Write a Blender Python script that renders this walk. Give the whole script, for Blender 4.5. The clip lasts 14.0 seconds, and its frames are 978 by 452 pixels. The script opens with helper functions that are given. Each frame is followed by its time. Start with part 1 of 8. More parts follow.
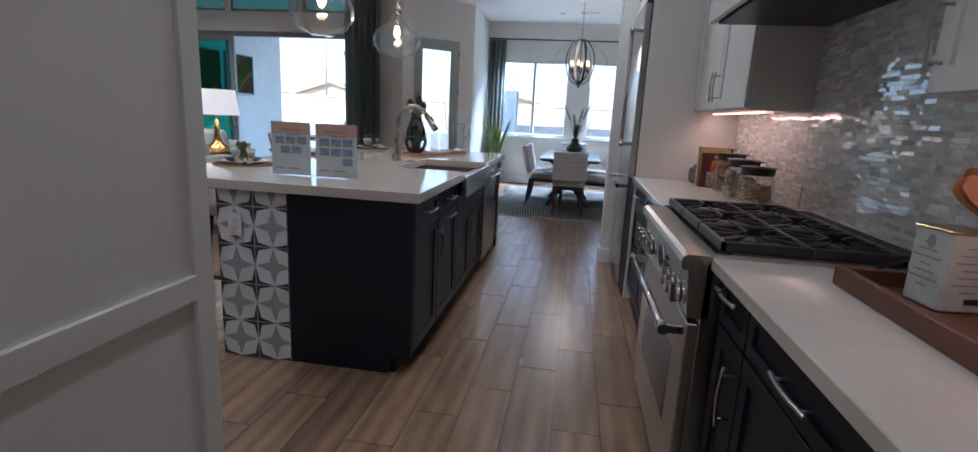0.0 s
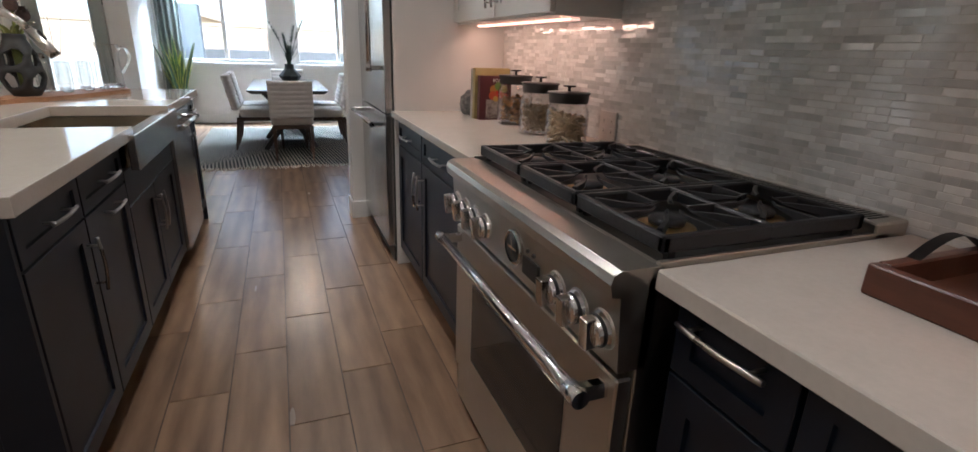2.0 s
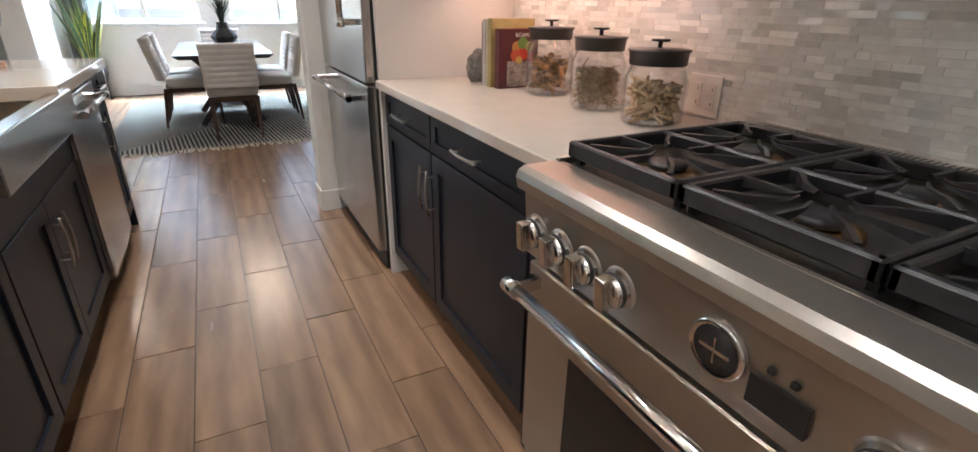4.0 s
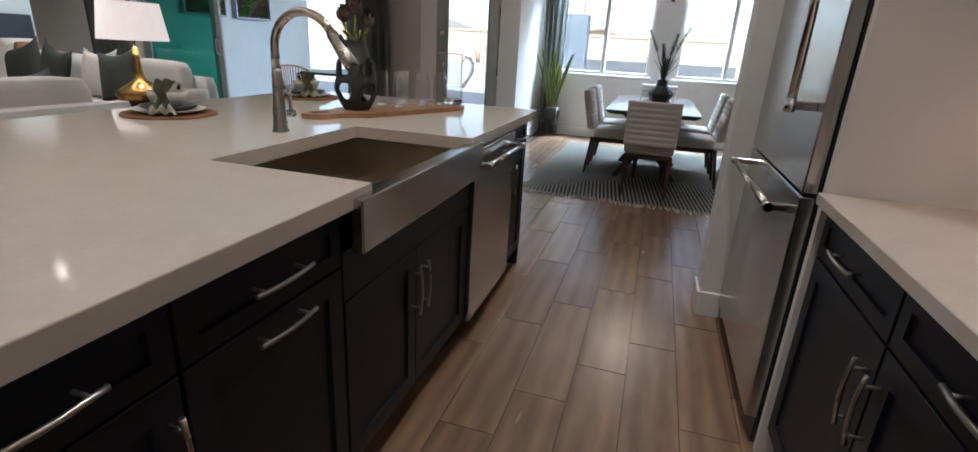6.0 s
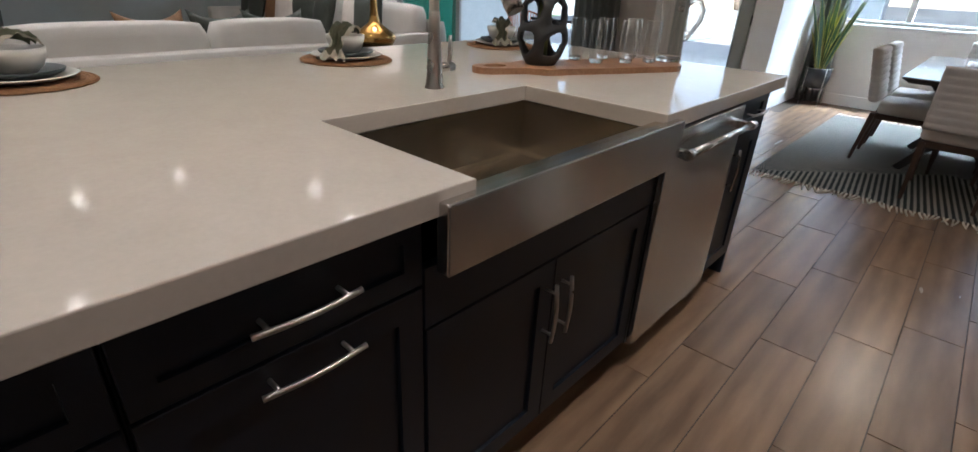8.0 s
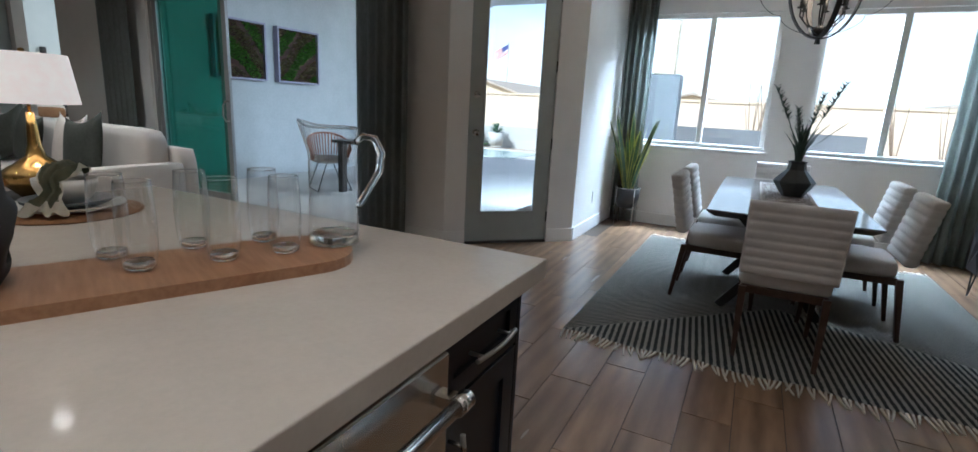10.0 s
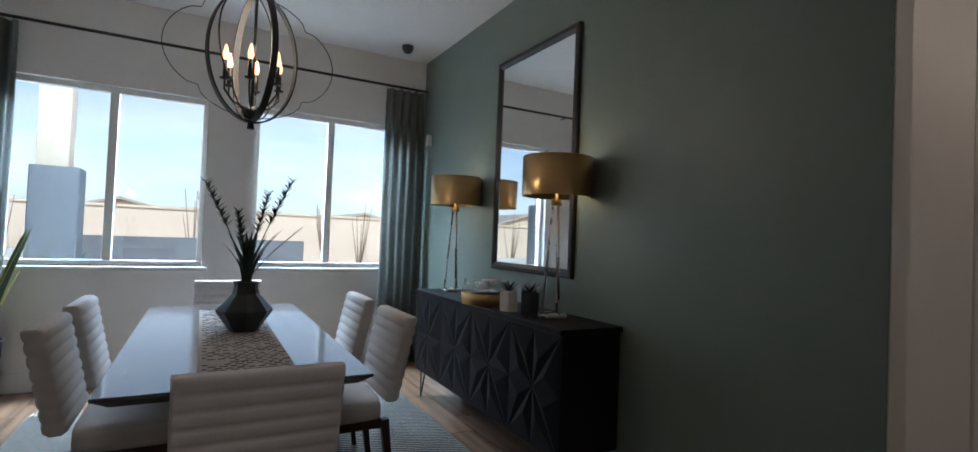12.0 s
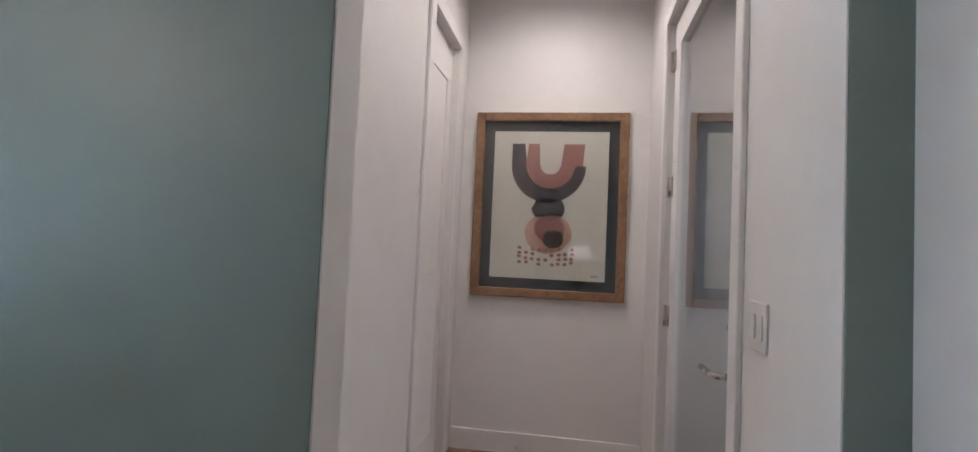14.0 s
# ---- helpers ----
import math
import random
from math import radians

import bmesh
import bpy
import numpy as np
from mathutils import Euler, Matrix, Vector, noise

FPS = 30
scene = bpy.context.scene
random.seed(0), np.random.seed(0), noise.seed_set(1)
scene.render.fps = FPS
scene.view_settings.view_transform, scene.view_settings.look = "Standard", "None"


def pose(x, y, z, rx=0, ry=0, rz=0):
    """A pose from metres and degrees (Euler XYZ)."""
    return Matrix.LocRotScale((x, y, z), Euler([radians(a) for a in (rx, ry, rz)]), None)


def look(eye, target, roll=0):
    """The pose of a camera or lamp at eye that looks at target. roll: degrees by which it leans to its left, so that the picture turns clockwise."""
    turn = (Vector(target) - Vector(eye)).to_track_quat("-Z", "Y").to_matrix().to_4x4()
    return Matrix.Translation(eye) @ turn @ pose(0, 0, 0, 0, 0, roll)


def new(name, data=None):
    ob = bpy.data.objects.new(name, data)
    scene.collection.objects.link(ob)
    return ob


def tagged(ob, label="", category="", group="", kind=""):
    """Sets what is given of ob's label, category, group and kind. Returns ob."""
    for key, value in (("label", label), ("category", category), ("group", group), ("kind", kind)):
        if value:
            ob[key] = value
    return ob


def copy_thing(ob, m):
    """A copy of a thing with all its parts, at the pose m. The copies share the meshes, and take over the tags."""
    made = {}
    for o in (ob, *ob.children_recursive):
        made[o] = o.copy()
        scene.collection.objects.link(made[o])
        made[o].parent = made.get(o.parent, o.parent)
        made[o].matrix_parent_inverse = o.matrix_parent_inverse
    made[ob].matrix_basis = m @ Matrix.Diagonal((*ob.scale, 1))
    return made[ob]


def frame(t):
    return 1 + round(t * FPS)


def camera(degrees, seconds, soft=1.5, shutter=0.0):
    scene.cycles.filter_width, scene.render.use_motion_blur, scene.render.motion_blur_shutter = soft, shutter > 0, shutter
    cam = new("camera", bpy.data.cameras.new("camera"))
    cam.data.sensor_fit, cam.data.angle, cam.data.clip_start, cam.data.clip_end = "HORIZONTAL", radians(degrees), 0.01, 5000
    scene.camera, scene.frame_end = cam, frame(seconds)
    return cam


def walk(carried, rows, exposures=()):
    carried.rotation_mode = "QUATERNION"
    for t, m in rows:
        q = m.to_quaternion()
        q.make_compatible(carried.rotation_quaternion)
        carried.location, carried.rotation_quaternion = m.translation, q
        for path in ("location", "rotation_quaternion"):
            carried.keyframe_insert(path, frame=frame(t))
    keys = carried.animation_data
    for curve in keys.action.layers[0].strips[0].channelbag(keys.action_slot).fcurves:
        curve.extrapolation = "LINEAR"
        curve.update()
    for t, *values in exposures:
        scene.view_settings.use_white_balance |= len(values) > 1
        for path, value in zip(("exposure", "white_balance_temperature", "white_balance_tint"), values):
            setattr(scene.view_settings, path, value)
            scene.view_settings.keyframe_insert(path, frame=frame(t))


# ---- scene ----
cam = camera(86.6, 14.0)
PATH = [
    (0, (0.684, 1.86, 1.292), (0.382, 3.793, 0.876), 2.9),
    (0.5, (0.685, 2.101, 1.29), (0.639, 4.047, 0.833), 2.8),
    (1, (0.671, 2.353, 1.252), (0.875, 4.28, 0.757), 3.0),
    (1.5, (0.643, 2.601, 1.261), (1.106, 4.471, 0.722), 3.1),
    (2, (0.551, 2.79, 1.251), (1.254, 4.55, 0.611), 2.1),
    (2.2, (0.493, 2.858, 1.247), (1.275, 4.56, 0.547), 1.8),
    (4.3, (0.531, 3.634, 1.214), (1.372, 5.267, 0.423), 0.8),
    (4.5, (0.55, 3.729, 1.227), (1.267, 5.433, 0.464), 0.9),
    (5, (0.58, 3.918, 1.234), (0.882, 5.793, 0.605), 1.2),
    (5.5, (0.623, 4.034, 1.263), (0.461, 5.944, 0.691), 2.7),
    (6, (0.635, 4.066, 1.26), (0.095, 5.876, 0.602), 3.2),
    (6.5, (0.649, 4.072, 1.248), (-0.213, 5.703, 0.473), 3.3),
    (7, (0.646, 4.12, 1.229), (-0.443, 5.548, 0.349), 3.5),
    (7.2, (0.632, 4.162, 1.226), (-0.517, 5.526, 0.322), 3.8),
    (9.3, (0.459, 5.425, 1.272), (-0.738, 6.833, 0.506), 2.5),
    (9.5, (0.426, 5.536, 1.236), (-0.687, 7.044, 0.538), 3.2),
    (10, (0.397, 5.899, 1.266), (-0.471, 7.644, 0.817), 3.0),
    (10.5, (0.335, 6.235, 1.289), (-0.23, 8.142, 1.081), 1.7),
    (11, (0.308, 6.56, 1.28), (0.109, 8.548, 1.198), 1.8),
    (11.5, (0.379, 6.893, 1.275), (0.692, 8.869, 1.264), 1.8),
    (12, (0.47, 7.203, 1.272), (1.434, 8.954, 1.32), 2.3),
    (12.5, (0.66, 7.392, 1.263), (2.176, 8.694, 1.357), 3.3),
    (13, (0.961, 7.364, 1.295), (2.757, 8.238, 1.4), 2.9),
    (13.5, (1.215, 7.523, 1.295), (3.144, 8.039, 1.4), 2.3),
    (14, (1.539, 7.593, 1.274), (3.511, 7.92, 1.363), 2.6),
]
EXPOSURES = [(0.0, 1.15, 4800, 8), (2.0, 1.45, 5400, 8), (4.5, 2.2, 5550, 8), (5.0, 1.5, 5450, 8), (5.5, 1.3, 5450, 8), (6.5, 1.0, 5450, 8), (7.0, 1.15, 5550, 8), (9.3, 1.35, 5350, 8), (10.0, 0.9, 5250, 5), (10.6, 0.32, 4950, 8), (11.5, 0.15, 5450, 8), (12.0, 0.35, 5300, 8), (12.5, 0.9, 5450, 8), (13.0, 2.1, 5400, 9), (13.5, 2.25, 5000, 6), (14.0, 2.1, 4850, 8)]
walk(cam, [(t, look(eye, target, roll)) for t, eye, target, roll in PATH], EXPOSURES)

# world and sun
SUN_EL, SUN_AZ = radians(42), radians(200)
world = bpy.data.worlds.new("world")
scene.world = world
world.use_nodes = True
wn = world.node_tree.nodes
sky = wn.new("ShaderNodeTexSky")
sky.sky_type, sky.sun_disc, sky.sun_elevation, sky.sun_rotation = "NISHITA", False, SUN_EL, SUN_AZ
sky.air_density, sky.dust_density, sky.ozone_density = 1.0, 1.2, 1.0
wl = world.node_tree.links
haze, thin, pale, veil = wn.new("ShaderNodeTexNoise"), wn.new("ShaderNodeMapRange"), wn.new("ShaderNodeRGBToBW"), wn.new("ShaderNodeMix")
sky_at, flat = wn.new("ShaderNodeTexCoord"), wn.new("ShaderNodeMapping")
flat.inputs["Scale"].default_value = (1.0, 1.0, 4.0)
haze.inputs["Scale"].default_value, haze.inputs["Detail"].default_value = 2.2, 7
thin.inputs[1].default_value, thin.inputs[2].default_value = 0.40, 0.66
thin.inputs[3].default_value, thin.inputs[4].default_value = 0.25, 0.85
bright = wn.new("ShaderNodeMath")
bright.operation, bright.inputs[1].default_value = "MULTIPLY", 1.45
veil.data_type = "RGBA"
wl.new(sky_at.outputs["Generated"], flat.inputs[0])
wl.new(flat.outputs[0], haze.inputs[0])
wl.new(haze.outputs[0], thin.inputs[0])
wl.new(sky.outputs[0], pale.inputs[0])
wl.new(pale.outputs[0], bright.inputs[0])
wl.new(thin.outputs[0], veil.inputs[0])
wl.new(sky.outputs[0], veil.inputs[6])
wl.new(bright.outputs[0], veil.inputs[7])
wl.new(veil.outputs[2], wn["Background"].inputs[0])
wn["Background"].inputs[1].default_value = 0.14
sun = bpy.data.lights.new("sun", "SUN")
sun.energy, sun.angle, sun.color = 4.0, radians(0.5), (1.0, 0.95, 0.86)
sun_ob = new("sun", sun)
sun_way = Vector((math.sin(SUN_AZ) * math.cos(SUN_EL), math.cos(SUN_AZ) * math.cos(SUN_EL), math.sin(SUN_EL)))
sun_ob.matrix_basis = look(tuple(sun_way * 50), (0, 0, 0))


def lamp(name, kind, at, energy, color, size=0.1, target=None, spot=80, blend=0.6):
    d = bpy.data.lights.new(name, kind)
    d.energy, d.color = energy, color
    if kind == "AREA":
        d.shape, d.size = "DISK", size
    else:
        d.shadow_soft_size = size
    if kind == "SPOT":
        d.spot_size, d.spot_blend = radians(spot), blend
    o = new(name, d)
    o.matrix_basis = look(at, target or (at[0], at[1] + 0.001, at[2] - 1))
    return o


WARM = (1.0, 0.88, 0.76)
# Spots at unseen ceiling points; several are added only to brighten dim rooms.
CANS = [(0.5, 2.4, 3.66), (0.5, 4.4, 3.66), (0.5, 6.2, 3.66), (-1.6, 3.2, 3.66), (-2.3, 5.4, 3.66), (-2.4, 8.2, 3.66), (-5.0, 5.0, 3.66), (-5.0, 8.0, 3.66), (4.25, 7.75, 3.05), (3.15, 7.75, 3.05), (-0.9, 1.5, 3.66), (0.6, -0.6, 3.66)]
for c in CANS:
    lamp("downlight_fill_lamp", "SPOT", (c[0], c[1], c[2] - 0.02), (150 if c[0] < -3 else (17 if c[0] > 4 else 13) if c[1] == 7.75 else 58 if c[1] == 6.2 else 30 if c[1] == 4.4 else 20 if c[1] == 2.4 else 42), WARM if c[1] != 7.75 else (1.0, 0.74, 0.54), 0.09, spot=125 if c[1] != 7.75 else 160, blend=0.8 if c[1] != 7.75 else 1.0)


def skylight(at, target, w, h, energy):
    """Stands in for the sky that the opening lets in."""
    d = bpy.data.lights.new("sky_lamp", "AREA")
    d.shape, d.size, d.size_y, d.energy, d.color = "RECTANGLE", w, h, energy, (0.80, 0.91, 1.0)
    new("sky_lamp", d).matrix_basis = look(at, target)


skylight((-0.19, 12.75, 2.95), (-0.1, 11.2, 1.2), 1.4, 0.7, 320)
skylight((1.50, 12.75, 2.95), (1.2, 11.2, 1.2), 1.4, 0.7, 320)


# materials
def mat(name, a, b=None, rough=0.5, metal=0.0, scale=20.0, bump=0.0, bscale=None, stretch=(1, 1, 1), big=0.12, rand=0.0, island=0.0, coat=0.0, spec=0.5, rvar=0.08, **kw):
    """A plain surface: colours a..b by fine grain and a broad drift, with relief."""
    m = bpy.data.materials.new(name)
    m.use_nodes = True
    nt = m.node_tree
    n, l = nt.nodes, nt.links
    p = n["Principled BSDF"]
    b = b or tuple(c * 0.86 for c in a)
    tc = n.new("ShaderNodeTexCoord")
    mp = n.new("ShaderNodeMapping")
    mp.inputs["Scale"].default_value = stretch
    l.new(tc.outputs["Object"], mp.inputs[0])
    if rand or island:
        who, shift = n.new("ShaderNodeObjectInfo" if rand else "ShaderNodeNewGeometry"), n.new("ShaderNodeVectorMath")
        shift.operation, shift.inputs[1].default_value = "MULTIPLY_ADD", (61.0, 37.0, 13.0)
        l.new(who.outputs["Random" if rand else "Random Per Island"], shift.inputs[0])
        l.new(tc.outputs["Object"], shift.inputs[2])
        l.new(shift.outputs[0], mp.inputs[0])
    f = n.new("ShaderNodeTexNoise")
    f.inputs["Scale"].default_value, f.inputs["Detail"].default_value = scale, 6
    g = n.new("ShaderNodeTexNoise")
    g.inputs["Scale"].default_value, g.inputs["Detail"].default_value = scale * big, 3
    l.new(mp.outputs[0], f.inputs[0])
    l.new(mp.outputs[0], g.inputs[0])
    add = n.new("ShaderNodeMath")
    add.operation = "ADD"
    l.new(f.outputs[0], add.inputs[0])
    l.new(g.outputs[0], add.inputs[1])
    r = n.new("ShaderNodeMapRange")
    r.inputs[1].default_value, r.inputs[2].default_value = 0.7, 1.3
    l.new(add.outputs[0], r.inputs[0])
    mix = n.new("ShaderNodeMix")
    mix.data_type = "RGBA"
    mix.inputs[6].default_value, mix.inputs[7].default_value = (*a, 1), (*b, 1)
    l.new(r.outputs[0], mix.inputs[0])
    out = mix.outputs[2]
    for amount, src in ((rand, "obj"), (island, "isl")):
        if amount:
            q = n.new("ShaderNodeObjectInfo") if src == "obj" else n.new("ShaderNodeNewGeometry")
            so = q.outputs["Random"] if src == "obj" else q.outputs["Random Per Island"]
            mr = n.new("ShaderNodeMapRange")
            mr.inputs[3].default_value, mr.inputs[4].default_value = 1 - amount, 1 + amount
            l.new(so, mr.inputs[0])
            hs = n.new("ShaderNodeHueSaturation")
            l.new(mr.outputs[0], hs.inputs["Value"])
            l.new(out, hs.inputs["Color"])
            out = hs.outputs[0]
    l.new(out, p.inputs["Base Color"])
    rr = n.new("ShaderNodeMapRange")
    rr.inputs[3].default_value, rr.inputs[4].default_value = max(rough - rvar, 0.02), min(rough + rvar, 1)
    l.new(g.outputs[0], rr.inputs[0])
    l.new(rr.outputs[0], p.inputs["Roughness"])
    p.inputs["Metallic"].default_value = metal
    p.inputs["Specular IOR Level"].default_value = spec
    p.inputs["Coat Weight"].default_value = coat
    p.inputs["Coat Roughness"].default_value = 0.08
    for k, v in kw.items():
        p.inputs[k.replace("_", " ")].default_value = v
    if bump:
        bn = n.new("ShaderNodeBump")
        bn.inputs["Strength"].default_value, bn.inputs["Distance"].default_value = bump, 0.002
        if bscale:
            h = n.new("ShaderNodeTexNoise")
            h.inputs["Scale"].default_value = bscale
            l.new(mp.outputs[0], h.inputs[0])
            l.new(h.outputs[0], bn.inputs["Height"])
        else:
            l.new(f.outputs[0], bn.inputs["Height"])
        l.new(bn.outputs[0], p.inputs["Normal"])
    return m


def glow(name, color, strength):
    m = bpy.data.materials.new(name)
    m.use_nodes = True
    p = m.node_tree.nodes["Principled BSDF"]
    p.inputs["Base Color"].default_value = (*color, 1)
    p.inputs["Emission Color"].default_value = (*color, 1)
    p.inputs["Emission Strength"].default_value = strength
    return m


def glass(name, color=(1, 1, 1), rough=0.0, ior=1.45, thin=False, bend=0.0, edge=0.95, power=3.5, face=0.055):
    m = bpy.data.materials.new(name)
    m.use_nodes = True
    n, l = m.node_tree.nodes, m.node_tree.links
    p = n["Principled BSDF"]
    p.inputs["Base Color"].default_value = (*color, 1)
    p.inputs["Roughness"].default_value = rough
    p.inputs["IOR"].default_value = ior
    p.inputs["Transmission Weight"].default_value = 1.0
    if thin:
        lw = n.new("ShaderNodeLayerWeight")
        lw.inputs[0].default_value = 0.5
        pw, fr = n.new("ShaderNodeMath"), n.new("ShaderNodeMath")
        pw.operation, pw.inputs[1].default_value = "POWER", power
        fr.operation, fr.inputs[1].default_value, fr.inputs[2].default_value = "MULTIPLY_ADD", edge, face
        l.new(lw.outputs["Facing"], pw.inputs[0])
        l.new(pw.outputs[0], fr.inputs[0])
        tr, gl, mx = n.new("ShaderNodeBsdfTransparent"), n.new("ShaderNodeBsdfGlossy"), n.new("ShaderNodeMixShader")
        tr.inputs[0].default_value = (*color, 1)
        gl.inputs["Roughness"].default_value = 0.01
        l.new(fr.outputs[0], mx.inputs[0])
        if bend:
            rf, half = n.new("ShaderNodeBsdfRefraction"), n.new("ShaderNodeMixShader")
            rf.inputs["IOR"].default_value, rf.inputs["Roughness"].default_value = 1.18, 0.0
            rf.inputs[0].default_value = (*color, 1)
            half.inputs[0].default_value = bend
            l.new(tr.outputs[0], half.inputs[1])
            l.new(rf.outputs[0], half.inputs[2])
            tr = half
        l.new(tr.outputs[0], mx.inputs[1])
        l.new(gl.outputs[0], mx.inputs[2])
        l.new(mx.outputs[0], n["Material Output"].inputs[0])
    return m


WHITE = mat("white wall paint", (0.72, 0.70, 0.67), (0.68, 0.66, 0.63), 0.7, scale=6, bump=0.15, bscale=260)
BLUEW = mat("pale blue grey wall paint", (0.50, 0.56, 0.57), (0.47, 0.53, 0.54), 0.7, scale=6, bump=0.15, bscale=260)
CEIL = mat("ceiling paint", (0.74, 0.73, 0.71), (0.70, 0.69, 0.67), 0.8, scale=5, bump=0.2, bscale=180)
GREEN = mat("sage green paint", (0.187, 0.224, 0.191), (0.172, 0.208, 0.177), 0.42, scale=6, bump=0.2, bscale=220)
TRIM = mat("white trim paint", (0.76, 0.74, 0.71), (0.72, 0.70, 0.67), 0.4, scale=8)
CABW = mat("white cabinet paint", (0.72, 0.70, 0.66), (0.69, 0.67, 0.63), 0.38, scale=9)
NAVY = mat("navy black cabinet paint", (0.0065, 0.0105, 0.019), (0.005, 0.008, 0.015), 0.40, scale=14, bump=0.06, spec=0.35)
QUARTZ = mat("white quartz", (0.565, 0.505, 0.44), (0.525, 0.468, 0.405), 0.09, scale=90, spec=0.55, rvar=0.04)
STEEL = mat("brushed steel", (0.60, 0.59, 0.57), (0.585, 0.575, 0.555), 0.22, metal=1.0, scale=30, big=0.5, rvar=0.02)
RANGEST = mat("brushed range steel", (0.52, 0.485, 0.44), (0.505, 0.47, 0.425), 0.31, metal=1.0, scale=30, big=0.5, rvar=0.02)
STEELF = mat("satin refrigerator steel", (0.50, 0.495, 0.48), (0.48, 0.475, 0.46), 0.25, metal=1.0, scale=30, big=0.5, rvar=0.02)
# Sink basin steel: the warm light it reflects is put into its colour.
STEELH = mat("brushed steel with warm reflection tint", (0.54, 0.475, 0.39), (0.53, 0.465, 0.38), 0.22, metal=1.0, scale=30, big=0.5, rvar=0.01)
CHROME = mat("polished metal", (0.72, 0.70, 0.68), (0.66, 0.65, 0.63), 0.12, metal=1.0, scale=30, rvar=0.05)
NICKEL = mat("satin nickel", (0.50, 0.47, 0.43), (0.44, 0.41, 0.38), 0.28, metal=1.0, scale=40)
IRON = mat("black cast iron", (0.018, 0.018, 0.020), (0.012, 0.012, 0.013), 0.42, scale=120, bump=0.35)
BLACK = mat("matt black metal", (0.015, 0.014, 0.014), (0.022, 0.021, 0.020), 0.4, scale=50)
BRASS = mat("brushed brass", (0.60, 0.39, 0.17), (0.56, 0.36, 0.155), 0.3, metal=1.0, scale=60, stretch=(1, 1, 14), bump=0.01, rvar=0.03)
GOLD = mat("antique gold", (0.52, 0.33, 0.11), (0.36, 0.22, 0.07), 0.24, metal=1.0, scale=25)
GROUT = mat("floor grout", (0.070, 0.046, 0.032), (0.055, 0.036, 0.025), 0.9, scale=40)
LINEN = mat("oatmeal linen", (0.64, 0.61, 0.585), (0.56, 0.53, 0.505), 0.95, scale=300, bump=0.5, big=0.03)
SOFA = mat("white sofa linen", (0.62, 0.59, 0.55), (0.55, 0.52, 0.48), 0.95, scale=260, bump=0.5, big=0.02)
WALNUT = mat("dark walnut", (0.060, 0.030, 0.018), (0.035, 0.018, 0.011), 0.4, scale=24, stretch=(6, 6, 0.7), bump=0.1)
EBONY = mat("black stained wood", (0.004, 0.004, 0.006), (0.007, 0.006, 0.007), 0.5, scale=18, stretch=(5, 5, 0.8), bump=0.15, spec=0.22)
TABLETOP = mat("dark lacquered table top", (0.10, 0.09, 0.082), (0.08, 0.072, 0.066), 0.2, scale=20, stretch=(5, 0.6, 1), coat=0.5)
BOARD = mat("acacia wood", (0.39, 0.215, 0.115), (0.26, 0.125, 0.062), 0.42, scale=14, stretch=(7, 0.8, 7), bump=0.12)
REDWOOD = mat("cherry wood", (0.125, 0.042, 0.022), (0.08, 0.026, 0.013), 0.35, scale=14, stretch=(5, 0.9, 5), bump=0.1)
SPOON = mat("olive wood", (0.42, 0.17, 0.07), (0.28, 0.10, 0.04), 0.45, scale=20, stretch=(5, 5, 0.8), bump=0.1)
CURTAIN = mat("grey curtain cloth", (0.28, 0.295, 0.272), (0.205, 0.218, 0.20), 0.85, scale=70, stretch=(1, 1, 0.3), bump=0.4)
STUCCO = mat("patio stucco", (0.46, 0.47, 0.46), (0.41, 0.42, 0.41), 0.95, scale=30, bump=0.8, bscale=120)
TAN = mat("tan block fence", (0.62, 0.51, 0.39), (0.57, 0.47, 0.36), 0.95, scale=12, bump=0.5)
TANLIGHT = mat("beige stucco", (0.60, 0.50, 0.36), (0.56, 0.46, 0.33), 0.95, scale=12, bump=0.5)
GREYST = mat("grey stucco", (0.13, 0.135, 0.14), (0.11, 0.115, 0.12), 0.95, scale=20, bump=0.6)
PATIO = mat("pale travertine patio", (0.62, 0.60, 0.56), (0.54, 0.52, 0.49), 0.75, scale=4, bump=0.3)
DESERT = mat("desert gravel", (0.42, 0.34, 0.25), (0.34, 0.27, 0.19), 1.0, scale=8, bump=0.6)
ROOF = mat("grey roof tile", (0.42, 0.36, 0.30), (0.35, 0.30, 0.25), 0.9, scale=10, bump=0.6)
POOL = mat("pool water", (0.28, 0.42, 0.42), (0.32, 0.46, 0.46), 0.08, scale=3, bump=0.2)
DOORGREY = mat("grey green door paint", (0.34, 0.36, 0.335), (0.31, 0.33, 0.31), 0.4, scale=8)
LEAF = mat("deep green leaf", (0.045, 0.10, 0.045), (0.03, 0.07, 0.035), 0.45, scale=20, island=0.3)
LEAFDARK = mat("dusky succulent leaf", (0.050, 0.088, 0.058), (0.030, 0.052, 0.036), 0.45, scale=20, island=0.3)
YELLOWLEAF = mat("yellow leaf margin", (0.45, 0.42, 0.10), (0.36, 0.35, 0.09), 0.45, scale=20)
PANE = glass("window glass", (0.97, 0.98, 0.98), thin=True)
PANEGREEN = glass("tinted sliding glass", (0.54, 0.80, 0.73), thin=True)
CLEAR = glass("clear glass", (0.985, 0.99, 0.99), 0.0, 1.47, thin=True, bend=0.0)
TUMBLER = glass("clear drinking glass", (0.99, 0.995, 0.995), 0.0, 1.45, thin=True, power=2.6, face=0.10)
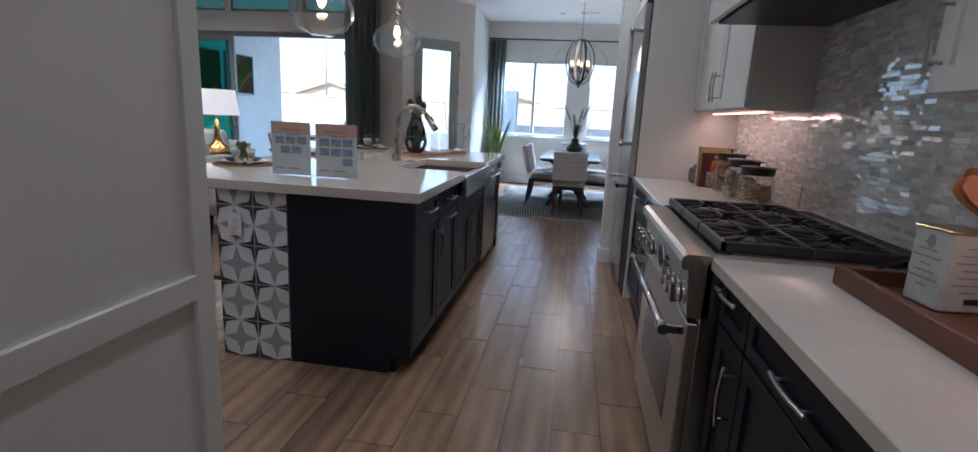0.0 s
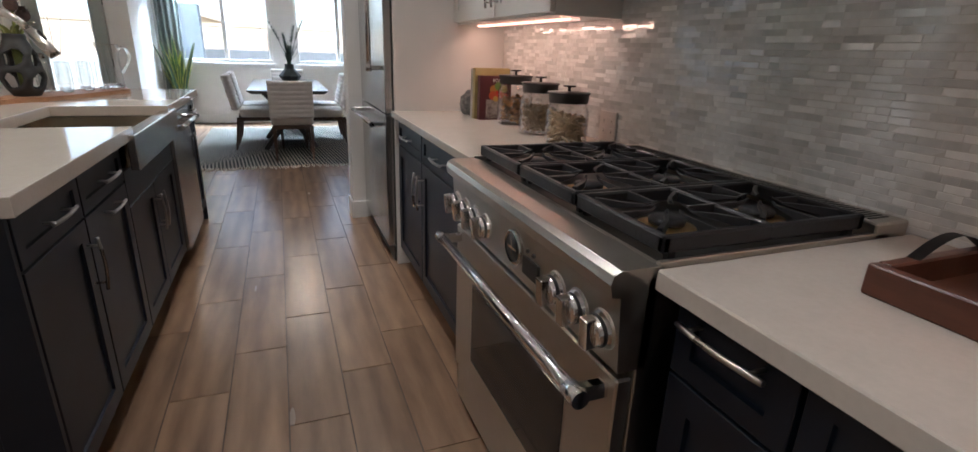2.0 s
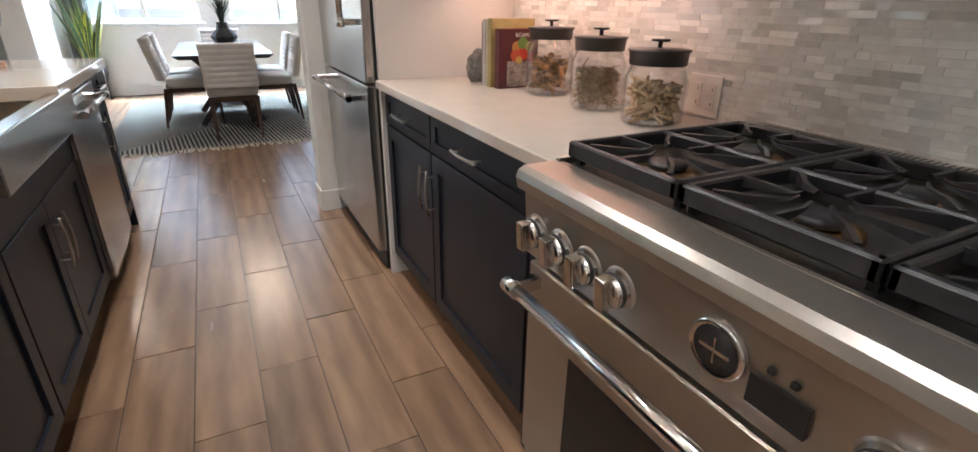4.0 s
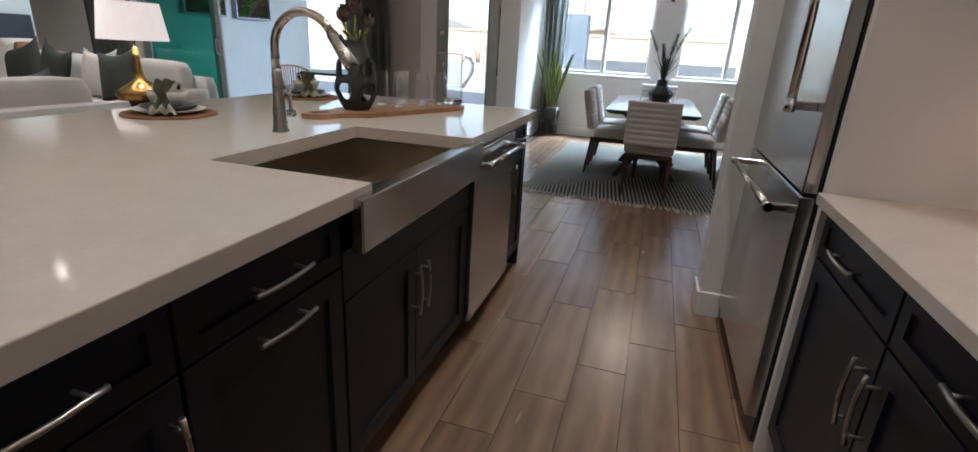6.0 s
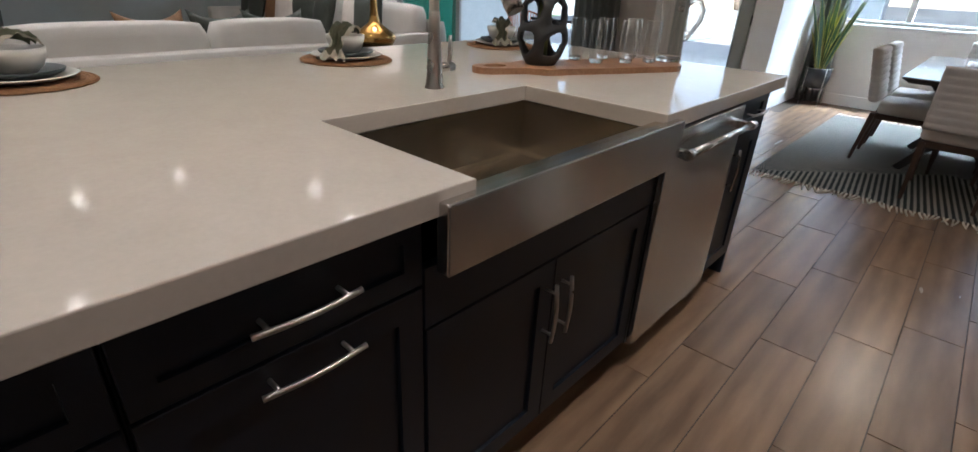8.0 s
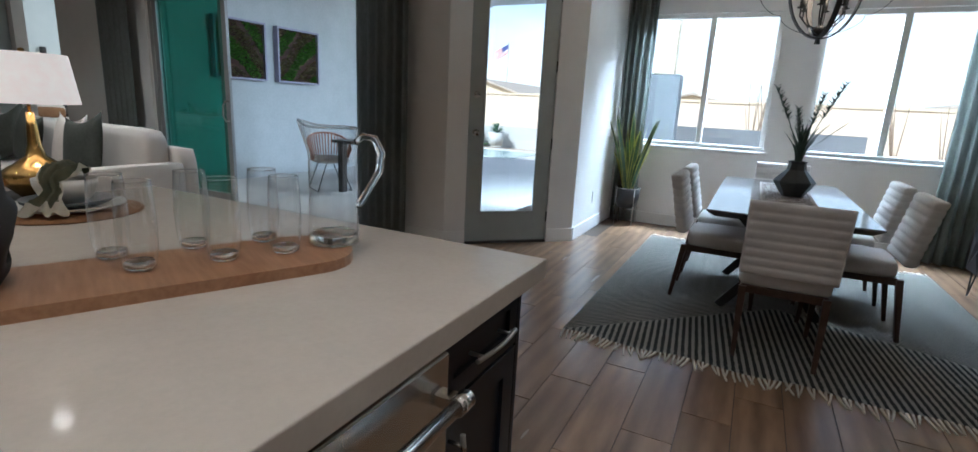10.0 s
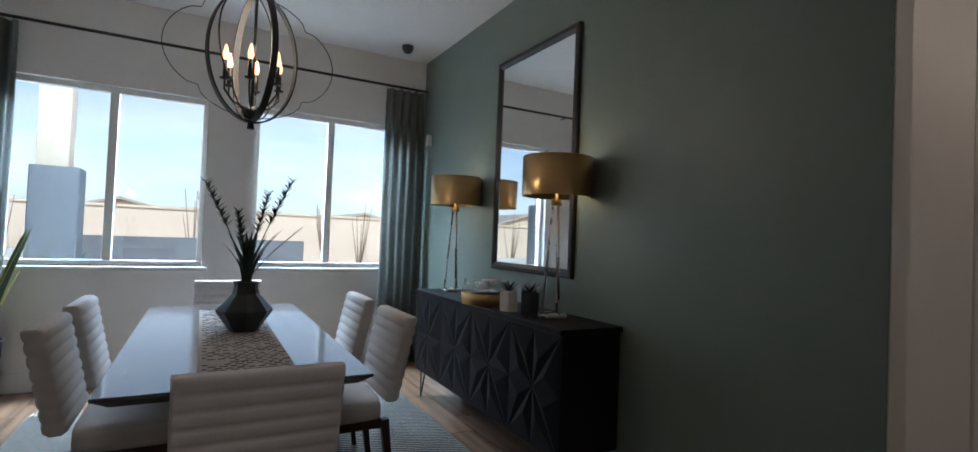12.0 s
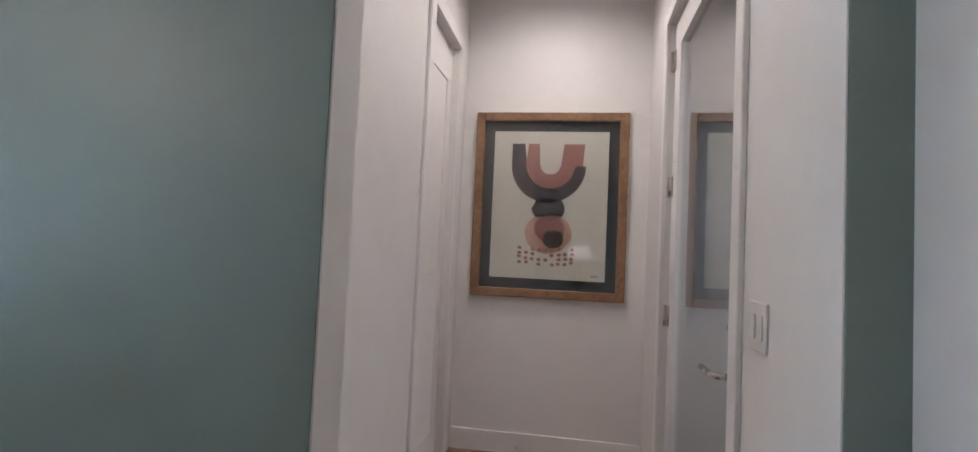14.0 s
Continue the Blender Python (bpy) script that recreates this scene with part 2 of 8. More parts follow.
CLEARSOLID = glass("thick clear glass", (0.99, 0.995, 0.995), 0.0, 1.45)


def translucent(m, share):
    """Lets a share of the light through a thin cloth or sheet."""
    n, l = m.node_tree.nodes, m.node_tree.links
    p = n["Principled BSDF"]
    src = p.inputs["Base Color"].links[0].from_socket
    tr, mx = n.new("ShaderNodeBsdfTranslucent"), n.new("ShaderNodeMixShader")
    mx.inputs[0].default_value = share
    l.new(src, tr.inputs[0])
    l.new(p.outputs[0], mx.inputs[1])
    l.new(tr.outputs[0], mx.inputs[2])
    l.new(mx.outputs[0], n["Material Output"].inputs[0])


def brushed(m, amount):
    """Grain along y: highlights smear across it, and hairlines vary the gloss."""
    n, l = m.node_tree.nodes, m.node_tree.links
    p = n["Principled BSDF"]
    tg, tc, mp, no, bp = n.new("ShaderNodeTangent"), n.new("ShaderNodeTexCoord"), n.new("ShaderNodeMapping"), n.new("ShaderNodeTexNoise"), n.new("ShaderNodeBump")
    tg.direction_type, tg.axis = "RADIAL", "Y"
    l.new(tg.outputs[0], p.inputs["Tangent"])
    p.inputs["Anisotropic"].default_value = amount
    mp.inputs["Scale"].default_value = (900, 6, 900)
    no.inputs["Scale"].default_value, no.inputs["Detail"].default_value = 1.0, 2
    bp.inputs["Strength"].default_value, bp.inputs["Distance"].default_value = 0.10, 0.0002
    l.new(tc.outputs["Object"], mp.inputs[0])
    l.new(mp.outputs[0], no.inputs[0])
    l.new(no.outputs[0], bp.inputs["Height"])
    l.new(bp.outputs[0], p.inputs["Normal"])


for steel in (STEEL, RANGEST, STEELH):
    brushed(steel, 0.65)
translucent(CURTAIN, 0.30)
MIRROR = mat("mirror", (0.86, 0.88, 0.87), (0.86, 0.88, 0.87), 0.015, metal=1.0, scale=1, rvar=0.0)
RUBBER = mat("dark rubber", (0.02, 0.02, 0.02), rough=0.8)
PLASTIC = mat("white plastic", (0.70, 0.68, 0.64), rough=0.35)


# shapes
def bx(bm, x0, y0, z0, x1, y1, z1, bev=0.0, seg=1):
    """A box between two corners, its edges rounded by bev."""
    t = bmesh.new()
    bmesh.ops.create_cube(t, size=1)
    for v in t.verts:
        v.co = Vector(((x0 + x1) / 2 + v.co.x * (x1 - x0), (y0 + y1) / 2 + v.co.y * (y1 - y0), (z0 + z1) / 2 + v.co.z * (z1 - z0)))
    if bev:
        bmesh.ops.bevel(t, geom=t.edges[:], offset=bev, segments=seg, affect="EDGES", profile=0.5)
    join(bm, t)


def join(bm, t, m=None):
    vs = {}
    for v in t.verts:
        vs[v] = bm.verts.new(m @ v.co if m else v.co)
    for f in t.faces:
        try:
            g = bm.faces.new([vs[v] for v in f.verts])
            g.smooth, g.material_index = f.smooth, f.material_index
        except ValueError:
            pass
    t.free()


def tube(bm, pts, r, seg=10, closed=False, smooth=True):
    """A round bar along points; r is one radius or one a point."""
    pts = [Vector(p) for p in pts]
    rs = r if isinstance(r, (list, tuple)) else [r] * len(pts)
    rings, n = [], len(pts)
    up = None
    for i, p in enumerate(pts):
        if closed:
            d = pts[(i + 1) % n] - pts[i - 1]
        else:
            d = pts[min(i + 1, n - 1)] - pts[max(i - 1, 0)]
        d.normalize()
        if up is None:
            up = d.orthogonal().normalized()
        up = (up - d * up.dot(d))
        up = up.normalized() if up.length > 1e-6 else d.orthogonal().normalized()
        side = d.cross(up)
        rings.append([bm.verts.new(p + (up * math.cos(2 * math.pi * k / seg) + side * math.sin(2 * math.pi * k / seg)) * rs[i]) for k in range(seg)])
    for i in range(n if closed else n - 1):
        a, b = rings[i], rings[(i + 1) % n]
        for k in range(seg):
            f = bm.faces.new((a[k], a[(k + 1) % seg], b[(k + 1) % seg], b[k]))
            f.smooth = smooth
    if not closed:
        bm.faces.new(rings[0][::-1])
        bm.faces.new(rings[-1])


def lathe(bm, prof, seg=32, at=(0, 0, 0), smooth=True):
    """A turned body from (radius, height) pairs."""
    rings = []
    for r, z in prof:
        if r < 1e-5:
            rings.append([bm.verts.new((at[0], at[1], at[2] + z))])
        else:
            rings.append([bm.verts.new((at[0] + r * math.cos(2 * math.pi * k / seg), at[1] + r * math.sin(2 * math.pi * k / seg), at[2] + z)) for k in range(seg)])
    for a, b in zip(rings, rings[1:]):
        for k in range(seg):
            j = (k + 1) % seg
            if len(a) == 1 and len(b) == 1:
                continue
            vs = (a[0], b[j], b[k]) if len(a) == 1 else (a[k], a[j], b[0]) if len(b) == 1 else (a[k], a[j], b[j], b[k])
            f = bm.faces.new(vs)
            f.smooth = smooth


def prism(bm, pts, z0, z1, bev=0.0):
    """An upright slab over a plan outline."""
    t = bmesh.new()
    lo = [t.verts.new((x, y, z0)) for x, y in pts]
    hi = [t.verts.new((x, y, z1)) for x, y in pts]
    t.faces.new(lo[::-1])
    t.faces.new(hi)
    n = len(pts)
    for i in range(n):
        t.faces.new((lo[i], lo[(i + 1) % n], hi[(i + 1) % n], hi[i]))
    bmesh.ops.recalc_face_normals(t, faces=t.faces[:])
    if bev:
        bmesh.ops.bevel(t, geom=[e for e in t.edges if abs(e.verts[0].co.z - e.verts[1].co.z) < 1e-6], offset=bev, segments=2, affect="EDGES", profile=0.5)
    join(bm, t)


def cushion(bm, x0, y0, z0, x1, y1, z1, puff=0.5, nx=8, ny=8, nz=3):
    """A stuffed block: faces swell in the middle, edges soft."""
    t = bmesh.new()
    bmesh.ops.create_cube(t, size=2)
    bmesh.ops.subdivide_edges(t, edges=t.edges[:], cuts=6, use_grid_fill=True)
    c = Vector(((x0 + x1) / 2, (y0 + y1) / 2, (z0 + z1) / 2))
    h = Vector(((x1 - x0) / 2, (y1 - y0) / 2, (z1 - z0) / 2))
    for v in t.verts:
        p = v.co.copy()
        s = [1.0, 1.0, 1.0]
        for k in range(3):
            i, j = (k + 1) % 3, (k + 2) % 3
            s[k] = 1 - puff * 0.18 * (abs(p[i]) ** 4 + abs(p[j]) ** 4)
        v.co = Vector((c.x + p.x * s[0] * h.x, c.y + p.y * s[1] * h.y, c.z + p.z * s[2] * h.z))
    for f in t.faces:
        f.smooth = True
    join(bm, t)


def mesh_of(name, bm, material):
    me = bpy.data.meshes.new(name)
    bmesh.ops.recalc_face_normals(bm, faces=bm.faces[:])
    bm.to_mesh(me)
    bm.free()
    for m in material if isinstance(material, (list, tuple)) else [material]:
        me.materials.append(m)
    return me


def part(name, bm, material, parent=None, label=""):
    o = new(name, mesh_of(name, bm, material))
    o.parent = parent
    if label:
        o["label"] = label
    return o


def box_part(name, dims, material, parent=None, bev=0.002, label=""):
    bm = bmesh.new()
    bx(bm, *dims, bev)
    return part(name, bm, material, parent, label)


def thing(name, m, label, category, group=""):
    """An empty at a thing's base, to hold its parts."""
    o = new(name)
    o.empty_display_size = 0.1
    o.matrix_basis = m if isinstance(m, Matrix) else Matrix.Translation(m)
    return tagged(o, label, category, group)


def setting(name, bm, material, label=""):
    return tagged(part(name, bm, material, None, label), kind="structure")


def set_box(name, dims, material, bev=0.0):
    bm = bmesh.new()
    bx(bm, *dims, bev)
    return setting(name, bm, material)


def wall_with(name, x0, x1, y0, y1, z1, openings, material, z0=0.0, along="x"):
    """A thick straight wall with through openings (a0, a1, low, high) along it."""
    bm = bmesh.new()
    a, end = (x0, x1) if along == "x" else (y0, y1)

    def put(p, q, lo, hi):
        if q - p > 1e-4 and hi - lo > 1e-4:
            if along == "x":
                bx(bm, p, y0, lo, q, y1, hi)
            else:
                bx(bm, x0, p, lo, x1, q, hi)

    cuts = sorted(openings)
    edges = sorted({a, end, *[c for o in cuts for c in o[:2]]})
    for p, q in zip(edges, edges[1:]):
        holes = sorted((o[2], o[3]) for o in cuts if o[0] <= p + 1e-6 and o[1] >= q - 1e-6)
        lo = z0
        for h in holes:
            put(p, q, lo, h[0])
            lo = h[1]
        put(p, q, lo, z1)
    return setting(name, bm, material)

# ---- large structure ----
CH, DH = 3.66, 3.05
E_X, N_Y, K_X, S_Y = 2.42, 12.22, 1.765, 9.85

set_box("ground", (-250, -250, -0.30, 250, 300, -0.12), DESERT)
set_box("floor", (-9.75, -2.0, -0.12, 2.6, 9.9, -0.004), GROUT)
set_box("floor_dining", (-2.2, 9.9, -0.12, 2.6, N_Y + 0.1, -0.004), GROUT)
set_box("floor_hall", (2.6, 5.0, -0.12, 5.0, 8.5, -0.004), GROUT)
set_box("patio", (-14.0, 9.96, -0.118, 9.0, 21.0, -0.035), PATIO)

wall_with("wall_north", -1.26, E_X + 0.15, N_Y, N_Y + 0.15, DH, [(-0.86, 0.475, 0.935, 2.36), (0.835, 2.17, 0.935, 2.36)], WHITE)
set_box("wall_nook", (-1.26, 10.773, 0, -1.11, N_Y, CH), WHITE)
set_box("wall_east", (E_X + 0.006, 8.045, 0, E_X + 0.12, N_Y, DH), WHITE)
set_box("wall_east_paint", (E_X, 8.049, 0.0, E_X + 0.006, N_Y, DH), GREEN)
set_box("wall_east_stub", (E_X + 0.006, 7.085, 0, E_X + 0.12, 7.18, DH), WHITE)
set_box("wall_east_stub_paint", (E_X, 7.085, 0.0, E_X + 0.006, 7.177, DH), GREEN)
bm = bmesh.new()
bx(bm, 0.993, 6.70, 0, 2.54, 6.875, CH, 0.004)
bx(bm, 1.75, 6.875, 0, 2.54, 7.085, CH)
setting("wall_fridge", bm, WHITE)
set_box("wall_backsplash", (K_X + 0.008, -2.0, 0, 1.92, 5.74, CH), WHITE)
set_box("wall_fridge_side", (1.13, 5.705, 0, K_X + 0.008, 5.735, CH), WHITE)
set_box("wall_fridge_back", (1.90, 5.735, 0, 2.0, 6.70, CH), WHITE)
set_box("soffit_fridge", (1.10, 5.735, 2.50, 1.90, 6.70, CH), WHITE)
# 45 degree wall with the patio door
DW0, DW1 = Vector((-2.03, 9.85)), Vector((-1.11, 10.77))
dv = (DW1 - DW0).normalized()
wall45 = wall_with("wall_angled", 0.0, (DW1 - DW0).length, 0.0, 0.14, CH, [(0.195, 1.02, 0, 2.45)], WHITE)
M45 = pose(DW0.x, DW0.y, 0, 0, 0, math.degrees(math.atan2(dv.y, dv.x)))
wall45.matrix_basis = M45
# slider wall, west wall, others
wall_with("wall_slider", -9.75, -2.03, S_Y, S_Y + 0.15, CH, [(-9.45, -8.25, 0, 2.45), (-6.25, -2.72, 0, 2.42), (-6.25, -5.0, 2.72, 3.42), (-4.93, -3.75, 2.72, 3.42), (-3.68, -2.72, 2.72, 3.42)], WHITE)
set_box("wall_west", (-9.75, -2.0, 0, -9.60, S_Y, CH), BLUEW)
set_box("wall_bedroom", (-12.65, 10.0, 0, -12.5, 14.2, CH), BLUEW)
set_box("wall_bedroom_north", (-12.5, 14.05, 0, -6.86, 14.2, CH), BLUEW)
set_box("wall_bedroom_south", (-12.65, S_Y, 0, -9.75, 10.0, CH), BLUEW)
set_box("floor_bedroom", (-12.5, 10.0, -0.12, -6.86, 14.2, -0.002), WHITE)
set_box("ceiling_bedroom", (-12.65, 10.0, 3.05, -6.86, 14.2, 3.25), CEIL)
set_box("wall_south", (-9.75, -2.12, 0, 1.92, -2.0, CH), WHITE)
set_box("ceiling", (-12.6, -2.12, CH, 2.6, 9.99, CH + 0.2), CEIL)
set_box("ceiling_step", (-2.60, 7.2, DH, 2.6, 9.99, DH + 0.25), CEIL)
set_box("wall_step", (-2.60, 7.05, DH, 2.6, 7.2, CH), WHITE)
set_box("wall_step_side", (-2.75, 7.05, DH, -2.60, 9.85, CH), WHITE)
set_box("ceiling_dining", (-2.6, 9.99, DH, 2.6, N_Y + 0.15, DH + 0.25), CEIL)
set_box("wall_header_east", (E_X + 0.006, 7.18, DH, E_X + 0.12, 8.03, DH + 0.3), WHITE)
set_box("ceiling_hall", (E_X + 0.12, 5.0, DH, 5.0, 8.5, DH + 0.2), CEIL)
# hall
set_box("wall_hall_end", (4.85, 5.0, 0, 4.97, 8.5, DH), WHITE)
wall_with("wall_hall_north", E_X + 0.12, 4.85, 8.335, 8.45, DH, [(4.02, 4.61, 0, 2.50)], WHITE)
wall_with("wall_hall_south", 2.54, 4.85, 7.03, 7.155, DH, [(3.05, 4.22, 0, 2.45)], WHITE)
set_box("wall_pantry_south", (1.92, 4.9, 0, 4.97, 5.0, DH), WHITE)
set_box("wall_pantry_west", (2.0, 5.0, 0, 2.1, 6.70, DH), WHITE)
# baseboards
bm = bmesh.new()
for d in ((-1.098, 12.206, 0, E_X, N_Y, 0.13), (-1.11, 10.79, 0, -1.096, 12.206, 0.13), (E_X - 0.014, 8.04, 0, E_X, 12.206, 0.13), (0.980, 6.69, 0, 0.993, 6.889, 0.13), (0.993, 6.875, 0, 1.75, 6.889, 0.13), (0.993, 6.686, 0, 1.10, 6.70, 0.13), (-2.7, S_Y - 0.014, 0, -2.03, S_Y, 0.13), (-8.2, S_Y - 0.014, 0, -6.4, S_Y, 0.13), (4.836, 7.16, 0, 4.85, 8.33, 0.13), (2.56, 8.321, 0, 3.70, 8.335, 0.13), (1.74, 7.085, 0, E_X, 7.099, 0.13)):
    bx(bm, *d, 0.002)
setting("baseboard", bm, TRIM)
bm = bmesh.new()
bx(bm, 0, -0.014, 0, 0.195, 0, 0.13, 0.002)
bx(bm, 1.02, -0.014, 0, (DW1 - DW0).length, 0, 0.13, 0.002)
o = setting("baseboard_angled", bm, TRIM)
o.matrix_basis = M45
# north windows
for i, (a, b) in enumerate(((-0.86, 0.475), (0.835, 2.17))):
    w = tagged(new("window_%d" % (i + 1)), kind="structure")
    w.matrix_basis = Matrix.Translation((a, N_Y + 0.05, 0.935))
    W, H = b - a, 1.425
    bm = bmesh.new()
    for d in ((0, 0, 0, W, 0.07, 0.045), (0, 0, H - 0.045, W, 0.07, H), (0, 0, 0.045, 0.045, 0.07, H - 0.045), (W - 0.045, 0, 0.045, W, 0.07, H - 0.045), (W / 2 - 0.03, 0.002, 0.045, W / 2 + 0.03, 0.072, H - 0.045)):
        bx(bm, *d, 0.003)
    part("window_frame", bm, PLASTIC, w)
    for p, q in ((0.045, W / 2 - 0.03), (W / 2 + 0.03, W - 0.045)):
        g = box_part("pane", (p, 0.03, 0.045, q, 0.036, H - 0.045), PANE, w, 0)
        g.visible_shadow = False
    s = box_part("window_sill", (-0.04, -0.085, -0.03, W + 0.04, -0.001, 0.0), TRIM, w, 0.004)
# patio beyond
set_box("patio_wall", (-6.86, 10.0, -0.1, -6.66, 14.2, 3.3), STUCCO)
set_box("patio_roof", (-6.86, 10.0, 3.07, -0.9, 15.0, 3.35), STUCCO)
bm = bmesh.new()
bx(bm, -1.26, 14.72, -0.05, -0.80, 15.1, 1.9, 0.01)
setting("column_base", bm, GREYST)
set_box("column", (-1.22, 14.78, 1.9, -0.92, 15.06, 3.05), TANLIGHT)
set_box("pool", (-9.5, 18.2, -0.034, -5.2, 20.2, -0.02), POOL)
set_box("fence", (-45, 26.0, -0.2, 45, 26.3, 1.78), TAN)
set_box("fence_cap", (-45, 25.95, 1.78, 45, 26.35, 1.86), TANLIGHT)
set_box("garden_wall", (-30, 22.5, -0.15, -0.9, 22.8, 0.62), STUCCO)
set_box("garden_wall_grey", (-2.2, 20.2, -0.15, 2.6, 20.5, 1.02), GREYST)


def house(x, y, w, d, h, r, hip=False):
    """A stucco house; its gable end, or the long side of a hip roof, faces the fence."""
    t = thing("house", (x, y, -0.12), "low tan stucco house with a %s roof beyond the fence" % ("grey hipped" if hip else "brown gabled"), "house", "houses beyond the fence")
    bm = bmesh.new()
    if hip:
        bx(bm, -w / 2, 0, 0, w / 2, d, h)
    else:
        ends = [[bm.verts.new(c) for c in ((-w / 2, yy, 0), (w / 2, yy, 0), (w / 2, yy, h), (0, yy, h + r), (-w / 2, yy, h))] for yy in (0, d)]
        bm.faces.new(ends[0])
        bm.faces.new(ends[1][::-1])
        for k in range(5):
            bm.faces.new((ends[0][k], ends[1][k], ends[1][(k + 1) % 5], ends[0][(k + 1) % 5]))
    part("wall", bm, TANLIGHT, t)
    bm = bmesh.new()
    if hip:
        v = [bm.verts.new(c) for c in ((-w / 2 - 0.5, -0.5, h), (w / 2 + 0.5, -0.5, h), (w / 2 + 0.5, d + 0.5, h), (-w / 2 - 0.5, d + 0.5, h), (-w * 0.25, d / 2, h + r), (w * 0.25, d / 2, h + r))]
        for f in ((0, 1, 5, 4), (1, 2, 5), (2, 3, 4, 5), (3, 0, 4), (3, 2, 1, 0)):
            bm.faces.new([v[i] for i in f])
    else:
        for sg in (-1, 1):
            e = sg * (w / 2 + 0.45)
            lo = h - r * 0.9 / w
            q = [bm.verts.new(c) for c in ((0, -0.4, h + r + 0.01), (e, -0.4, lo + 0.01), (e, d + 0.4, lo + 0.01), (0, d + 0.4, h + r + 0.01), (0, -0.4, h + r + 0.17), (e, -0.4, lo + 0.17), (e, d + 0.4, lo + 0.17), (0, d + 0.4, h + r + 0.17))]
            for f in ((0, 1, 2, 3), (4, 5, 6, 7), (0, 1, 5, 4), (2, 3, 7, 6), (1, 2, 6, 5), (0, 3, 7, 4)):
                bm.faces.new([q[i] for i in f])
    part("roof", bm, ROOF, t)
    for k in (-0.28, 0.28):
        box_part("window", (w * k - 0.6, -0.03, 0.9, w * k + 0.6, 0.0, 1.8), BLACK, t, 0.01)


for a in ((-4.05, 46, 8.6, 11, 1.75, 1.15), (-20.8, 46, 8.5, 12, 2.2, 1.3), (-31.5, 52, 13, 12, 2.7, 1.3, True), (11.3, 47, 7.5, 10, 1.95, 0.85), (21, 49, 13, 10, 1.9, 0.9, True), (3.8, 60, 9, 9, 2.3, 0.5, True), (-12.5, 58, 10, 10, 2.0, 0.9, True), (33, 52, 15, 10, 2.4, 1.1)):
    house(*a)

# ---- kitchen ----
def bow_pull(name, parent, a, b, out, mat_=NICKEL):
    """A flat bow pull from a to b that stands off along out."""
    a, b, out = Vector(a), Vector(b), Vector(out)
    bm = bmesh.new()
    d = (b - a)
    pts = [a + d * (k / 8) + out * (0.030 + 0.007 * math.sin(math.pi * k / 8)) for k in range(9)]
    tube(bm, pts, 0.0055, 6)
    for k in (0.14, 0.86):
        tube(bm, [a + d * k, a + d * k + out * 0.034], 0.004, 6)
    return part(name, bm, mat_, parent, "satin nickel bow pull")


def front(bm, s, tt, a, b, lo, hi, r):
    """One closed shell: a framed front whose field is sunk 9 mm."""
    x0, xf = -s * tt, -s * 0.009
    rings = []
    for x, i in ((x0, 0.0), (-s * 0.0015, 0.0), (0.0, 0.0015), (0.0, r - 0.001), (xf, r), (xf, r)):
        rings.append([bm.verts.new((x, yy, zz)) for yy, zz in ((a + i, lo + i), (b - i, lo + i), (b - i, hi - i), (a + i, hi - i))])
    for p, q in zip(rings[:5], rings[1:5]):
        for k in range(4):
            bm.faces.new((p[k], p[(k + 1) % 4], q[(k + 1) % 4], q[k]))
    bm.faces.new(rings[4])
    bm.faces.new(rings[0][::-1])
    for v in rings[5]:
        bm.verts.remove(v)


def cabinet(label, y0, y1, face, s, back, rows, z0=0.10, z1=0.879, material=NAVY, kick=True, cat_="cabinet", group="base cabinets"):
    """A cabinet unit: body, then fronts in rows of (kind, low, high, splits, pulls)."""
    t = thing("cabinet", (face, (y0 + y1) / 2, 0), label, cat_, group)
    off = Vector((face, (y0 + y1) / 2, 0))
    bm = bmesh.new()
    xa, xb = sorted((face - s * 0.021, back))
    bx(bm, xa - off.x, y0 - off.y + 0.001, z0, xb - off.x, y1 - off.y - 0.001, z1, 0.001)
    if kick:
        ka, kb = sorted((face - s * 0.09, back))
        bx(bm, ka - off.x, y0 - off.y + 0.001, 0.0, kb - off.x, y1 - off.y - 0.001, z0)
    part("body", bm, material, t)
    for kind, lo, hi, splits, pulls in rows:
        us = [y0 + 0.003, *splits, y1 - 0.003]
        for k, (p, q) in enumerate(zip(us, us[1:])):
            bm = bmesh.new()
            r = 0.05 if kind == "drawer" else 0.057
            tt = 0.019
            a, b = p + 0.0015 - off.y, q - 0.0015 - off.y
            front(bm, s, tt, a, b, lo, hi, min(r, (hi - lo) * 0.3))
            f = part(kind, bm, material, t)
            pl = pulls[k] if k < len(pulls) else None
            if pl == "h":
                c = (a + b) / 2
                bow_pull("handle", f, (0, c - 0.085, (lo + hi) / 2), (0, c + 0.085, (lo + hi) / 2), (s, 0, 0))
            elif pl == "top":
                c = (a + b) / 2
                bow_pull("handle", f, (0, c - 0.085, hi - 0.03), (0, c + 0.085, hi - 0.03), (s, 0, 0))
            elif pl in ("l", "r"):
                c = a + 0.03 if pl == "l" else b - 0.03
                zz = hi - 0.05 if z0 < 1 else lo + 0.21
                bow_pull("handle", f, (0, c, zz), (0, c, zz - 0.17), (s, 0, 0))
    return t


